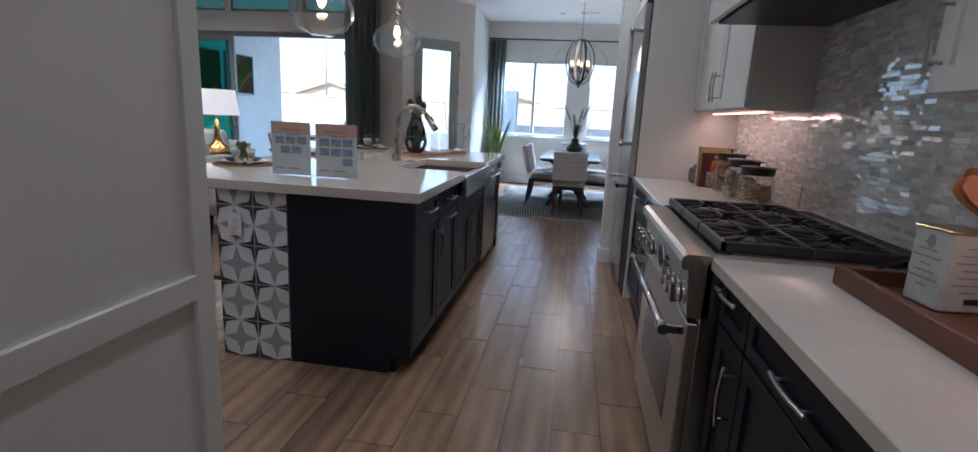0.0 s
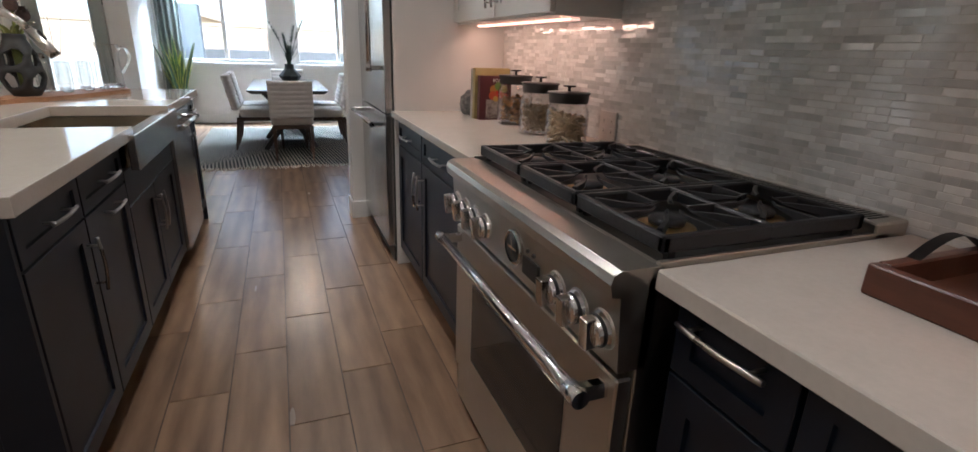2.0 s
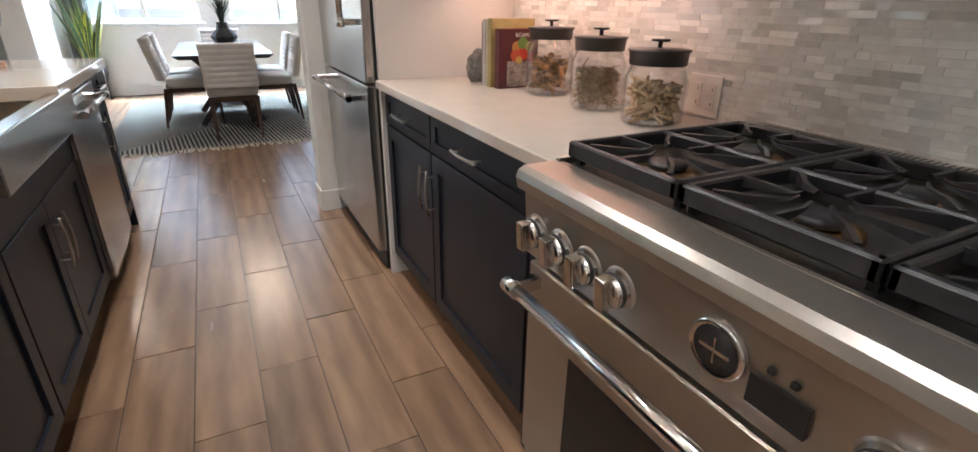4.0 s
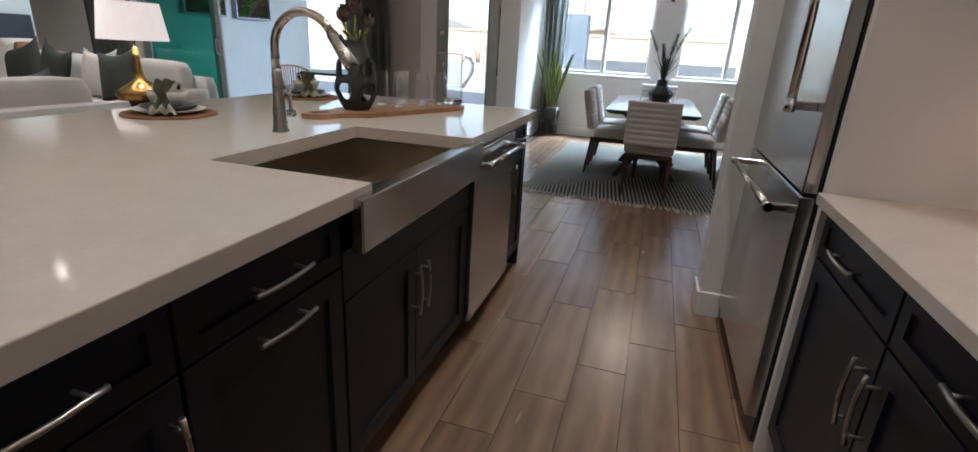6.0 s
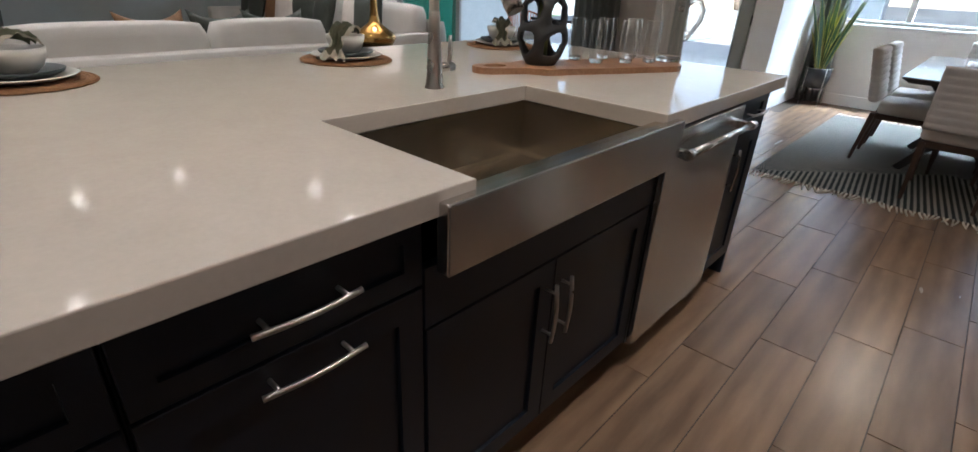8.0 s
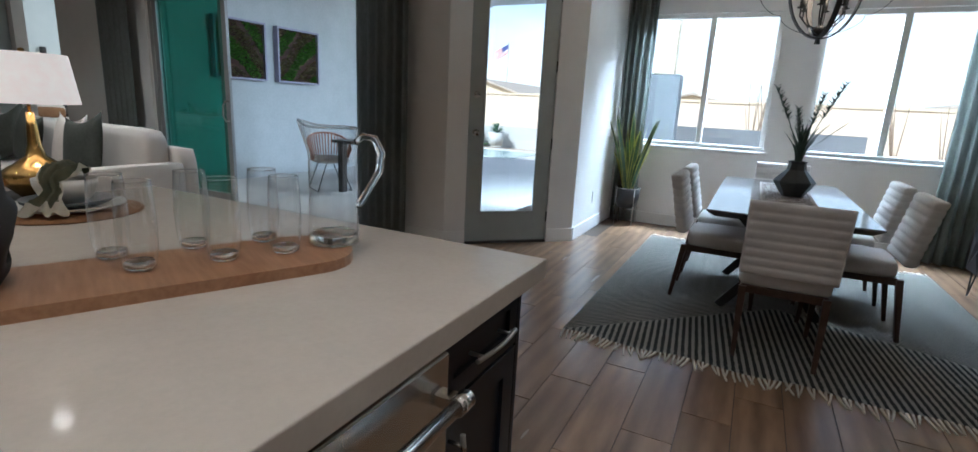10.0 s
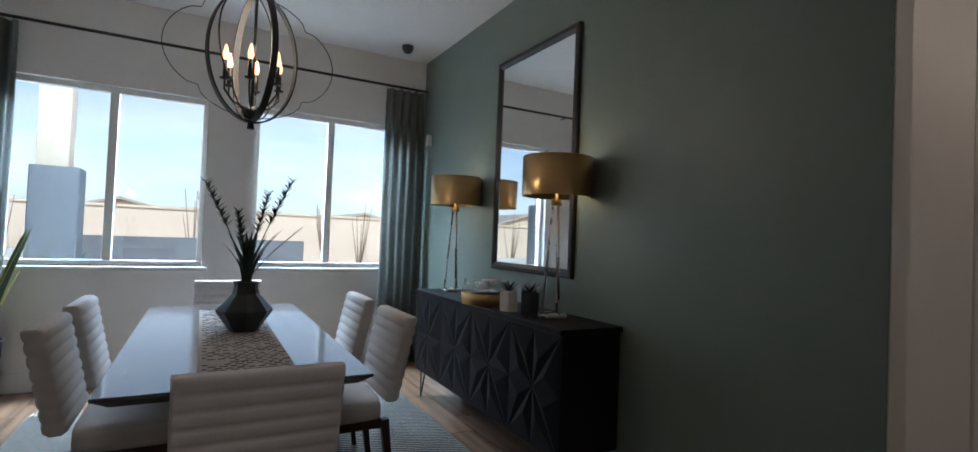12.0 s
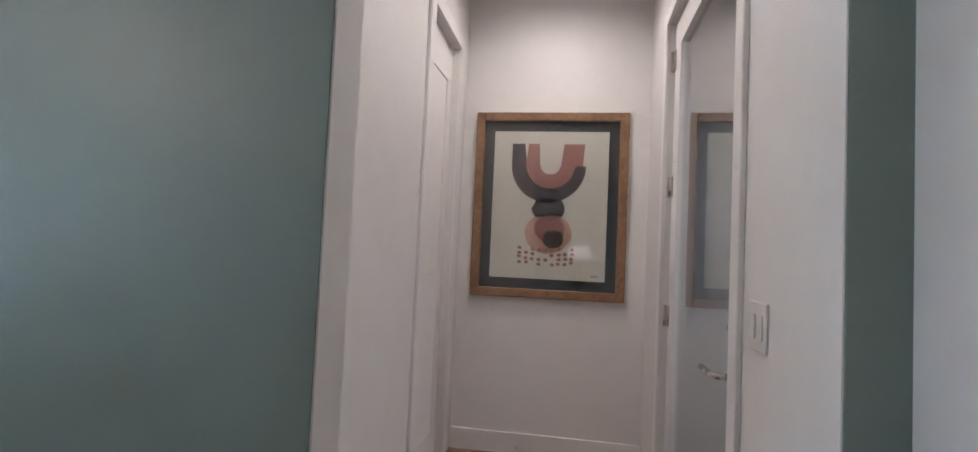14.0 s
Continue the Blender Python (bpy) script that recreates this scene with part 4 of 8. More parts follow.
fcab = cabinet("white painted shaker cabinet above the refrigerator", 5.745, 6.69, 1.12, -1, 1.88, [("door", 2.16, 2.48, [6.21], ["r", "l"])], z0=2.14, z1=2.499, material=CABW, kick=False, group="white wall cabinets")

# wall cabinets
UF = 1.462
cabinet("white shaker wall cabinet with satin nickel pulls", 4.56, 5.10, UF, -1, K_X - 0.004, [("door", 1.39, 2.45, [], ["r"])], z0=1.38, z1=2.46, material=CABW, kick=False, group="white wall cabinets")
cabinet("white shaker wall cabinet beside the refrigerator wall", 5.10, 5.70, UF, -1, K_X - 0.004, [("door", 1.39, 2.45, [], ["l"])], z0=1.38, z1=2.46, material=CABW, kick=False, group="white wall cabinets")
cabinet("white shaker wall cabinet above the near worktop", 2.62, 3.23, UF, -1, K_X - 0.004, [("door", 1.39, 2.45, [], ["r"])], z0=1.38, z1=2.46, material=CABW, kick=False, group="white wall cabinets")
cabinet("white shaker wall cabinet at the end of the near worktop", 1.40, 2.62, UF, -1, K_X - 0.004, [("door", 1.39, 2.45, [2.0], ["r", "l"])], z0=1.38, z1=2.46, material=CABW, kick=False, group="white wall cabinets")
# undercabinet strips (they glow warm on the wall below)
STRIP = glow("warm strip light", (1.0, 0.50, 0.36), 0.45)
for y0, y1 in ((4.62, 5.64), (1.5, 3.15)):
    u = thing("undercabinet_light", (1.60, (y0 + y1) / 2, 1.378), "slim warm strip light under the white wall cabinets", "strip light", "strip lights")
    box_part("diffuser", (-0.02, -(y1 - y0) / 2, -0.008, 0.02, (y1 - y0) / 2, 0.0), STRIP, u, 0.001)
    a_ = bpy.data.lights.new("strip_lamp", "AREA")
    a_.shape, a_.size, a_.size_y, a_.energy, a_.color = "RECTANGLE", 0.04, y1 - y0, 0.72, (1.0, 0.57, 0.38)
    ao = new("strip_lamp", a_)
    ao.matrix_basis = pose(1.56, (y0 + y1) / 2, 1.366, 0, -30, 0)
# hood
hd = thing("range_hood", (0, 0, 0), "white range hood with a curved lip and dark liner", "range hood")
bm = bmesh.new()
HY0, HY1 = 3.29, 4.55
prof = [(K_X - 0.004, 2.9), (1.42, 2.9), (1.42, 2.5), (1.37, 2.15), (1.30, 1.93), (1.27, 1.89), (1.25, 1.83), (1.25, 1.76), (1.275, 1.76), (1.275, 1.78), (K_X - 0.004, 1.78)]
va = [bm.verts.new((x, HY0, z)) for x, z in prof]
vb = [bm.verts.new((x, HY1, z)) for x, z in prof]
bm.faces.new(va)
bm.faces.new(vb[::-1])
for k in range(len(prof)):
    bm.faces.new((va[k], va[(k + 1) % len(prof)], vb[(k + 1) % len(prof)], vb[k]))
part("shell", bm, CABW, hd)
box_part("liner", (1.29, HY0 + 0.02, 1.755, K_X - 0.01, HY1 - 0.02, 1.779), BLACK, hd, 0.002)

# tall pantry panel on the near side
pc = thing("tall_cabinet", (-0.125, 2.90, 0), "tall white painted cabinet side with a shaker frame", "tall cabinet", "white wall cabinets")
bm = bmesh.new()
bx(bm, -0.62, -1.5, 0, -0.008, 0, 2.46, 0.003)
part("body", bm, CABW, pc)
bm = bmesh.new()
for d in ((-0.008, -0.055, 0, 0.004, 0.0, 2.46), (-0.008, -1.5, 0.856, 0.004, -0.055, 0.913), (-0.008, -1.5, 0.0, 0.004, -0.055, 0.10), (-0.008, -1.5, 2.40, 0.004, -0.055, 2.46), (-0.008, -1.5, 0.1, 0.004, -1.42, 2.4)):
    bx(bm, *d, 0.001)
part("frame", bm, CABW, pc)

# ---- dining ----
def chair_master():
    c = thing("dining_chair", (0, 0, 0), "oatmeal linen dining chair with a channel-tufted back and walnut legs", "chair", "chairs round the dining table")
    bm = bmesh.new()
    W = 0.225
    n = 8
    zs = np.linspace(0.47, 0.865, n * 6 + 1)
    for side in (1,):
        ring = []
        for k, z in enumerate(zs):
            ph = (k % 6) / 6
            puff = 0.007 * abs(math.sin(math.pi * ph)) ** 0.6
            rake = -0.26 + -0.085 * (z - 0.47) / 0.4
            th = 0.030 + puff
            edge = 0.012
            e2 = 0.010 if k in (0, len(zs) - 1) else 0
            ring.append([bm.verts.new(p) for p in ((-W + edge, rake - th + e2, z), (W - edge, rake - th + e2, z), (W, rake - th + edge, z), (W, rake + th - edge, z), (W - edge, rake + th - e2, z), (-W + edge, rake + th - e2, z), (-W, rake + th - edge, z), (-W, rake - th + edge, z))])
        for a, b in zip(ring, ring[1:]):
            for k in range(8):
                f = bm.faces.new((a[k], a[(k + 1) % 8], b[(k + 1) % 8], b[k]))
                f.smooth = True
        bm.faces.new(ring[0][::-1])
        bm.faces.new(ring[-1])
    part("backrest", bm, LINEN, c)
    bm = bmesh.new()
    cushion(bm, -W, -0.225, 0.385, W, 0.245, 0.485, 0.3)
    for v in bm.verts:
        if v.co.z > 0.45:
            v.co.z -= 0.006 * abs(math.cos(v.co.y * 20)) ** 6
    part("seat", bm, LINEN, c)
    bm = bmesh.new()
    bx(bm, -0.205, -0.225, 0.345, 0.205, 0.235, 0.390, 0.004)
    part("seat_frame", bm, WALNUT, c)
    for x in (-1, 1):
        for y, sp in ((-0.235, -0.055), (0.215, 0.02)):
            bm = bmesh.new()
            tube(bm, [(x * 0.195, y, 0.385), (x * 0.190, y + sp, 0.0)], [0.026, 0.016], 4, smooth=False)
            part("leg", bm, WALNUT, c)
    return c


ch = chair_master()
ch.matrix_basis = pose(0.64, 9.14, 0.012)
for x, y, a_ in ((0.29, 9.86, -90), (0.29, 10.50, -90), (1.03, 9.80, 90), (1.03, 10.50, 90), (0.66, 11.25, 180)):
    copy_thing(ch, pose(x, y, 0.012, 0, 0, a_))

tb = thing("dining_table", (0.625, 10.10, 0.012), "long dark dining table with a thin top on crossed legs", "table")
bm = bmesh.new()
TX, TY, z1 = 0.425, 1.005, 0.743
v1 = [bm.verts.new((x * TX, y * TY, z1)) for x, y in ((-1, -1), (1, -1), (1, 1), (-1, 1))]
v2 = [bm.verts.new((x * TX, y * TY, z1 - 0.010)) for x, y in ((-1, -1), (1, -1), (1, 1), (-1, 1))]
v3 = [bm.verts.new((x * (TX - 0.045), y * (TY - 0.045), z1 - 0.042)) for x, y in ((-1, -1), (1, -1), (1, 1), (-1, 1))]
bm.faces.new(v1)
bm.faces.new(v3[::-1])
for a, b in ((v1, v2), (v2, v3)):
    for k in range(4):
        bm.faces.new((a[k], b[k], b[(k + 1) % 4], a[(k + 1) % 4]))
part("tabletop", bm, TABLETOP, tb)
for y in (-0.42, 0.42):
    for s1, s2 in ((-1, 1), (1, -1)):
        bm = bmesh.new()
        tube(bm, [(s1 * 0.30, y + 0.02 * s1, 0.0), (s1 * 0.03, y + 0.02 * s1, 0.36), (s2 * 0.30, y + 0.02 * s1, 0.70)], [0.038, 0.045, 0.038], 4, smooth=False)
        part("leg", bm, BLACK, tb)
box_part("stretcher", (-0.03, -0.42, 0.33, 0.03, 0.42, 0.39), BLACK, tb, 0.004)

# runner
RUN = mat("speckled runner cloth", (0.50, 0.46, 0.42), (0.40, 0.36, 0.32), 0.95, scale=200, bump=0.5)
RUND = mat("dark woven marks", (0.06, 0.045, 0.05), (0.10, 0.06, 0.05), 0.95, scale=90)
rn = thing("table_runner", (0.64, 10.0, 0.7555), "woven cream table runner with rows of dark dashes", "table runner")
bm = bmesh.new()
bx(bm, -0.165, -0.87, 0.0, 0.165, 0.87, 0.003, 0.001)
part("cloth", bm, RUN, rn)
bm = bmesh.new()
rr_ = random.Random(3)
y = -0.86
k = 0
while y < 0.86:
    for i in range(8):
        x = -0.15 + i * 0.038 + (k % 2) * 0.018
        if rr_.random() < 0.82:
            w_, h_ = rr_.uniform(0.014, 0.033), rr_.uniform(0.007, 0.014)
            bx(bm, x, y, 0.0032, min(x + w_, 0.164), y + h_, 0.0045)
    y += 0.031
    k += 1
tagged(part("woven_mark", bm, RUND, rn), kind="stuff")


def leaf(bm, base, tip, w, bend=0.15, n=5, fold=0.3):
    """A tapered blade from base to tip that bows outward."""
    base, tip = Vector(base), Vector(tip)
    d = tip - base
    out = Vector((d.x, d.y, 0))
    out = out.normalized() if out.length > 1e-4 else Vector((1, 0, 0))
    side = d.normalized().cross(out)
    side = side.normalized() if side.length > 1e-4 else Vector((0, 1, 0))
    rows = []
    for i in range(n + 1):
        t = i / n
        p = base + d * t + out * (-bend * math.sin(math.pi * t) * d.length) * 0.5
        ww = w * (0.65 + 0.9 * t) * (1 - t) ** 0.55 if t < 1 else 0.0
        mid = p - side.cross(d.normalized()) * ww * fold
        rows.append((p - side * ww, mid, p + side * ww))
    vs = [[bm.verts.new(q) for q in r] for r in rows[:-1]]
    end = bm.verts.new(rows[-1][1])
    for a, b in zip(vs, vs[1:]):
        for k in range(2):
            f = bm.faces.new((a[k], a[k + 1], b[k + 1], b[k]))
            f.smooth = True
    bm.faces.new((vs[-1][0], vs[-1][1], end))
    bm.faces.new((vs[-1][1], vs[-1][2], end))


VASE = mat("graphite ceramic", (0.030, 0.036, 0.038), (0.042, 0.048, 0.050), 0.38, scale=18, bump=0.1)
vs_ = thing("faceted_vase", (0.675, 10.10, 0.760), "faceted dark graphite vase holding a spiky succulent arrangement", "vase")
bm = bmesh.new()
lathe(bm, [(0.0, 0.0), (0.068, 0.0), (0.132, 0.095), (0.132, 0.105), (0.062, 0.185), (0.055, 0.225), (0.060, 0.245), (0.050, 0.245), (0.046, 0.19), (0, 0.19)], 8, smooth=False)
part("body", bm, VASE, vs_)
bm = bmesh.new()
r0 = random.Random(11)
for k in range(46):
    a_, l_ = r0.uniform(0, 6.283), r0.uniform(0.12, 0.29)
    sp = r0.uniform(0.08, 0.62)
    leaf(bm, (0.02 * math.cos(a_), 0.02 * math.sin(a_), 0.23), (l_ * sp * math.cos(a_), l_ * sp * math.sin(a_), 0.23 + l_), 0.015, 0.25)
part("leaves", bm, LEAFDARK, vs_)
for dx, dy, L in ((-0.21, 0.05, 0.44), (0.09, 0.03, 0.40), (0.20, -0.02, 0.47), (-0.05, 0.1, 0.30), (0.27, 0.08, 0.22)):
    bm = bmesh.new()
    pts = [Vector((dx * (t ** 1.3), dy * t, 0.23 + (L + 0.08) * t)) for t in [i / 10 for i in range(11)]]
    tube(bm, pts, [0.003] * 10 + [0.001], 5)
    if L > 0.25:
        for i in range(24):
            t = 0.55 + 0.45 * i / 24
            p = Vector((dx * (t ** 1.3), dy * t, 0.23 + (L + 0.08) * t))
            for s in (-1, 1):
                a_ = i * 0.7
                leaf(bm, p, p + Vector((s * 0.026 * math.cos(a_), s * 0.026 * math.sin(a_), 0.020)) * (1.65 - (t - 0.5)), 0.0075, 0.1, 3)
    part("stem", bm, LEAFDARK, vs_)

# chandelier
cd = thing("chandelier", (0.655, 10.05, 0), "black orb chandelier of interlocking bands with six lit candle bulbs", "chandelier")
C0, CR, CHH = Vector((0, 0, 2.135)), 0.225, 0.335


def band(r, h, ang, w, t, quat=0.0):
    bm = bmesh.new()
    n = 56
    pr = []
    for k in range(n):
        a_ = 2 * math.pi * k / n
        q = 1 + quat * abs(math.cos(2 * a_)) ** 0.5 - quat
        pr.append((r * math.sin(a_) * q, h * math.cos(a_) * q))
    vs = []
    for (x, z), (xi, zi) in zip(pr, [(p[0] * (1 - t / r), p[1] * (1 - t / h)) for p in pr]):
        vs.append([bm.verts.new((x, -w, z)), bm.verts.new((x, w, z)), bm.verts.new((xi, w, zi)), bm.verts.new((xi, -w, zi))])
    for k in range(n):
        a, b = vs[k], vs[(k + 1) % n]
        for j in range(4):
            f = bm.faces.new((a[j], a[(j + 1) % 4], b[(j + 1) % 4], b[j]))
    o = part("orb_band", bm, BLACK, cd)
    o.matrix_basis = pose(0, 0, C0.z, 0, 0, ang)


band(CR, CHH, 20, 0.016, 0.008)
band(CR * 0.98, CHH * 0.98, 110, 0.016, 0.008)
band(0.395, 0.31, 5, 0.0035, 0.0035, 0.14)
band(0.39, 0.31, 65, 0.0035, 0.0035, 0.14)
bm = bmesh.new()
tube(bm, [(0, 0, 2.47), (0, 0, 1.86)], 0.007, 8)
lathe(bm, [(0, -0.03), (0.03, -0.03), (0.045, 0.0), (0.03, 0.03), (0, 0.03)], 16, (0, 0, 1.85))
tube(bm, [(0, 0, 1.82), (0, 0, 1.77)], [0.012, 0.018], 8)
part("stem", bm, BLACK, cd)
bm = bmesh.new()
for k in range(14):
    z = 2.49 + k * 0.036
    r_ = [(0.010 * math.sin(a_) * (1 if k % 2 else 0), 0.010 * math.sin(a_) * (0 if k % 2 else 1), z + 0.022 * math.cos(a_)) for a_ in [i * math.pi / 5 for i in range(10)]]
    tube(bm, r_, 0.0022, 5, closed=True)
part("chain", bm, BLACK, cd)
bm = bmesh.new()
lathe(bm, [(0, -0.03), (0.05, -0.025), (0.065, 0), (0, 0)], 24, (0, 0, 3.05))
part("canopy", bm, BLACK, cd)
BULB = glow("candle bulb", (1.0, 0.45, 0.16), 2.8)
for k in range(6):
    a_ = radians(60 * k + 20)
    ca, sa = math.cos(a_), math.sin(a_)
    bm = bmesh.new()
    tube(bm, [(0.03 * ca, 0.03 * sa, 1.87), (0.09 * ca, 0.09 * sa, 1.89), (0.135 * ca, 0.135 * sa, 1.94), (0.135 * ca, 0.135 * sa, 1.985)], 0.005, 6)
    lathe(bm, [(0, 0), (0.022, 0.004), (0.024, 0.010), (0, 0.010)], 14, (0.135 * ca, 0.135 * sa, 1.985))
    arm = part("arm", bm, BLACK, cd)
    bm = bmesh.new()
    lathe(bm, [(0, 0), (0.010, 0), (0.010, 0.085), (0, 0.085)], 12, (0.135 * ca, 0.135 * sa, 1.995))
    part("candle_sleeve", bm, BLACK, arm)
    bm = bmesh.new()
    lathe(bm, [(0, 0), (0.010, 0.006), (0.0145, 0.025), (0.010, 0.05), (0.003, 0.075), (0, 0.078)], 14, (0.135 * ca, 0.135 * sa, 2.08))
    part("bulb", bm, BULB, arm)
lamp("chandelier_lamp", "POINT", (0.655, 10.05, 2.2), 9, (1.0, 0.74, 0.5), 0.16)


# curtains
def curtain(x0, x1, y, z0, z1, folds, label, flare=0.0, depth=0.045):
    c = thing("curtain", ((x0 + x1) / 2, y, z0), label, "curtain", "curtains")
    bm = bmesh.new()
    w, n, m = x1 - x0, folds * 10, 14
    rr = random.Random(int(abs(x0) * 100))
    amp = [rr.uniform(0.6, 1.2) for _ in range(folds + 1)]
    g = []
    for j in range(m + 1):
        t = j / m
        row = []
        for i in range(n + 1):
            u = i / n
            f = u * folds
            a_ = amp[int(min(f, folds - 1e-6))]
            x = (u - 0.5) * w * (1 + flare * (1 - t))
            row.append(bm.verts.new((x + 0.006 * math.sin(5 * t + f), depth * a_ * math.sin(2 * math.pi * f) * (0.75 + 0.25 * (1 - t)), (z1 - z0) * t)))
        g.append(row)
    for a, b in zip(g, g[1:]):
        for i in range(n):
            f = bm.faces.new((a[i], a[i + 1], b[i + 1], b[i]))
            f.smooth = True
    bmesh.ops.solidify(bm, geom=bm.faces[:], thickness=0.003)
    part("cloth", bm, CURTAIN, c)
    return c


curtain(-1.06, -0.76, 12.10, 0.015, 2.70, 4, "floor-length grey curtain beside the dining room window")
curtain(1.98, 2.37, 12.10, 0.015, 2.70, 5, "floor-length grey curtain at the green wall", flare=0.12)
curtain(-2.90, -2.34, 9.68, 0.012, 3.50, 6, "tall grey curtain beside the open sliding door")
curtain(-6.95, -6.32, 9.68, 0.012, 3.50, 6, "tall grey curtain at the far side of the sliding door")
rod = thing("curtain_rod", (0, 12.10, 2.725), "thin black curtain rod above the dining windows", "curtain rod", "curtain rods")
bm = bmesh.new()
tube(bm, [(-1.08, 0, 0), (2.40, 0, 0)], 0.012, 12)
part("rod", bm, BLACK, rod)
for x in (-1.02, 0.655, 2.30):
    bm = bmesh.new()
    tube(bm, [(x, 0, 0), (x, 0.115, 0)], 0.007, 8)
    part("bracket", bm, BLACK, rod)
rod2 = thing("curtain_rod", (0, 9.68, 3.53), "long black curtain rod above the sliding door", "curtain rod", "curtain rods")
bm = bmesh.new()
tube(bm, [(-7.0, 0, 0), (-2.28, 0, 0)], 0.014, 12)
part("rod", bm, BLACK, rod2)

# rug
RUGM = bpy.data.materials.new("flatweave rug")
RUGM.use_nodes = True
n_, l_ = RUGM.node_tree.nodes, RUGM.node_tree.links
p_ = n_["Principled BSDF"]
p_.inputs["Roughness"].default_value = 0.95


def mth(op, a, b=None, c=None):
    q = n_.new("ShaderNodeMath")
    q.operation = op
    for i, v in enumerate((a, b, c)):
        if v is None:
            continue
        if isinstance(v, (int, float)):
            q.inputs[i].default_value = v
        else:
            l_.new(v, q.inputs[i])
    return q.outputs[0]


tc_ = n_.new("ShaderNodeTexCoord")
sx_ = n_.new("ShaderNodeSeparateXYZ")
l_.new(tc_.outputs["Object"], sx_.inputs[0])
X, Y = sx_.outputs[0], sx_.outputs[1]
nz = n_.new("ShaderNodeTexNoise")
nz.inputs["Scale"].default_value = 60
l_.new(tc_.outputs["Object"], nz.inputs[0])
wob = mth("MULTIPLY", mth("SUBTRACT", nz.outputs[0], 0.5), 0.012)
ridge = mth("MINIMUM", mth("MULTIPLY", X, 1.0), mth("SUBTRACT", 1.565, mth("MULTIPLY", X, 0.38)))
near_ = mth("LESS_THAN", Y, ridge)
sA = mth("FRACT", mth("DIVIDE", mth("ADD", mth("ADD", X, mth("MULTIPLY", Y, 0.10)), wob), 0.036))
sB = mth("FRACT", mth("DIVIDE", mth("ADD", mth("SUBTRACT", Y, ridge), wob), 0.029))
mA = mth("GREATER_THAN", sA, 0.47)
mB = mth("GREATER_THAN", sB, 0.47)
msk = mth("ADD", mth("MULTIPLY", near_, mA), mth("MULTIPLY", mth("SUBTRACT", 1.0, near_), mB))
mx_ = n_.new("ShaderNodeMix")
mx_.data_type = "RGBA"
mx_.inputs[6].default_value, mx_.inputs[7].default_value = (0.48, 0.45, 0.39, 1), (0.035, 0.040, 0.042, 1)
l_.new(msk, mx_.inputs[0])
l_.new(mx_.outputs[2], p_.inputs["Base Color"])
bn_ = n_.new("ShaderNodeBump")
bn_.inputs["Strength"].default_value, bn_.inputs["Distance"].default_value = 0.6, 0.004
l_.new(mth("ADD", msk, mth("MULTIPLY", nz.outputs[0], 0.6)), bn_.inputs["Height"])
l_.new(bn_.outputs[0], p_.inputs["Normal"])
RX0, RX1, RY_0, RY_1 = -0.46, 1.92, 8.66, 11.53
rug = thing("rug", (RX0, RY_0, 0.0), "black and cream flatweave rug with striped wedges and a knotted fringe", "rug")
bm = bmesh.new()
W, H = RX1 - RX0, RY_1 - RY_0
gx, gy = 60, 6
g = [[bm.verts.new((W * i / gx, H * j / gy + (0.018 * math.sin(i * 0.45) if j in (0,) else 0), 0.0105 + 0.0015 * math.sin(i * 0.9 + j))) for i in range(gx + 1)] for j in range(gy + 1)]
for a, b in zip(g, g[1:]):
    for i in range(gx):
        bm.faces.new((a[i], a[i + 1], b[i + 1], b[i]))
bmesh.ops.solidify(bm, geom=bm.faces[:], thickness=0.009)
part("weave", bm, RUGM, rug)
FR = mat("cream fringe yarn", (0.66, 0.60, 0.50), (0.55, 0.49, 0.40), 0.95, scale=90)
bm = bmesh.new()
rf = random.Random(5)
for e, s in ((0.0, -1), (H, 1)):
    x = 0.01
    while x < W:
        y = e + (0.018 * math.sin(x / W * gx * 0.45) if e == 0 else 0)
        L = rf.uniform(0.07, 0.12)
        dx = rf.uniform(-0.03, 0.03)
        tube(bm, [(x, y, 0.008), (x + dx * 0.4, y + s * L * 0.5, 0.007), (x + dx, y + s * L, 0.005)], [0.0075, 0.006, 0.0045], 4)
        x += 0.024
tagged(part("fringe", bm, FR, rug), kind="stuff")

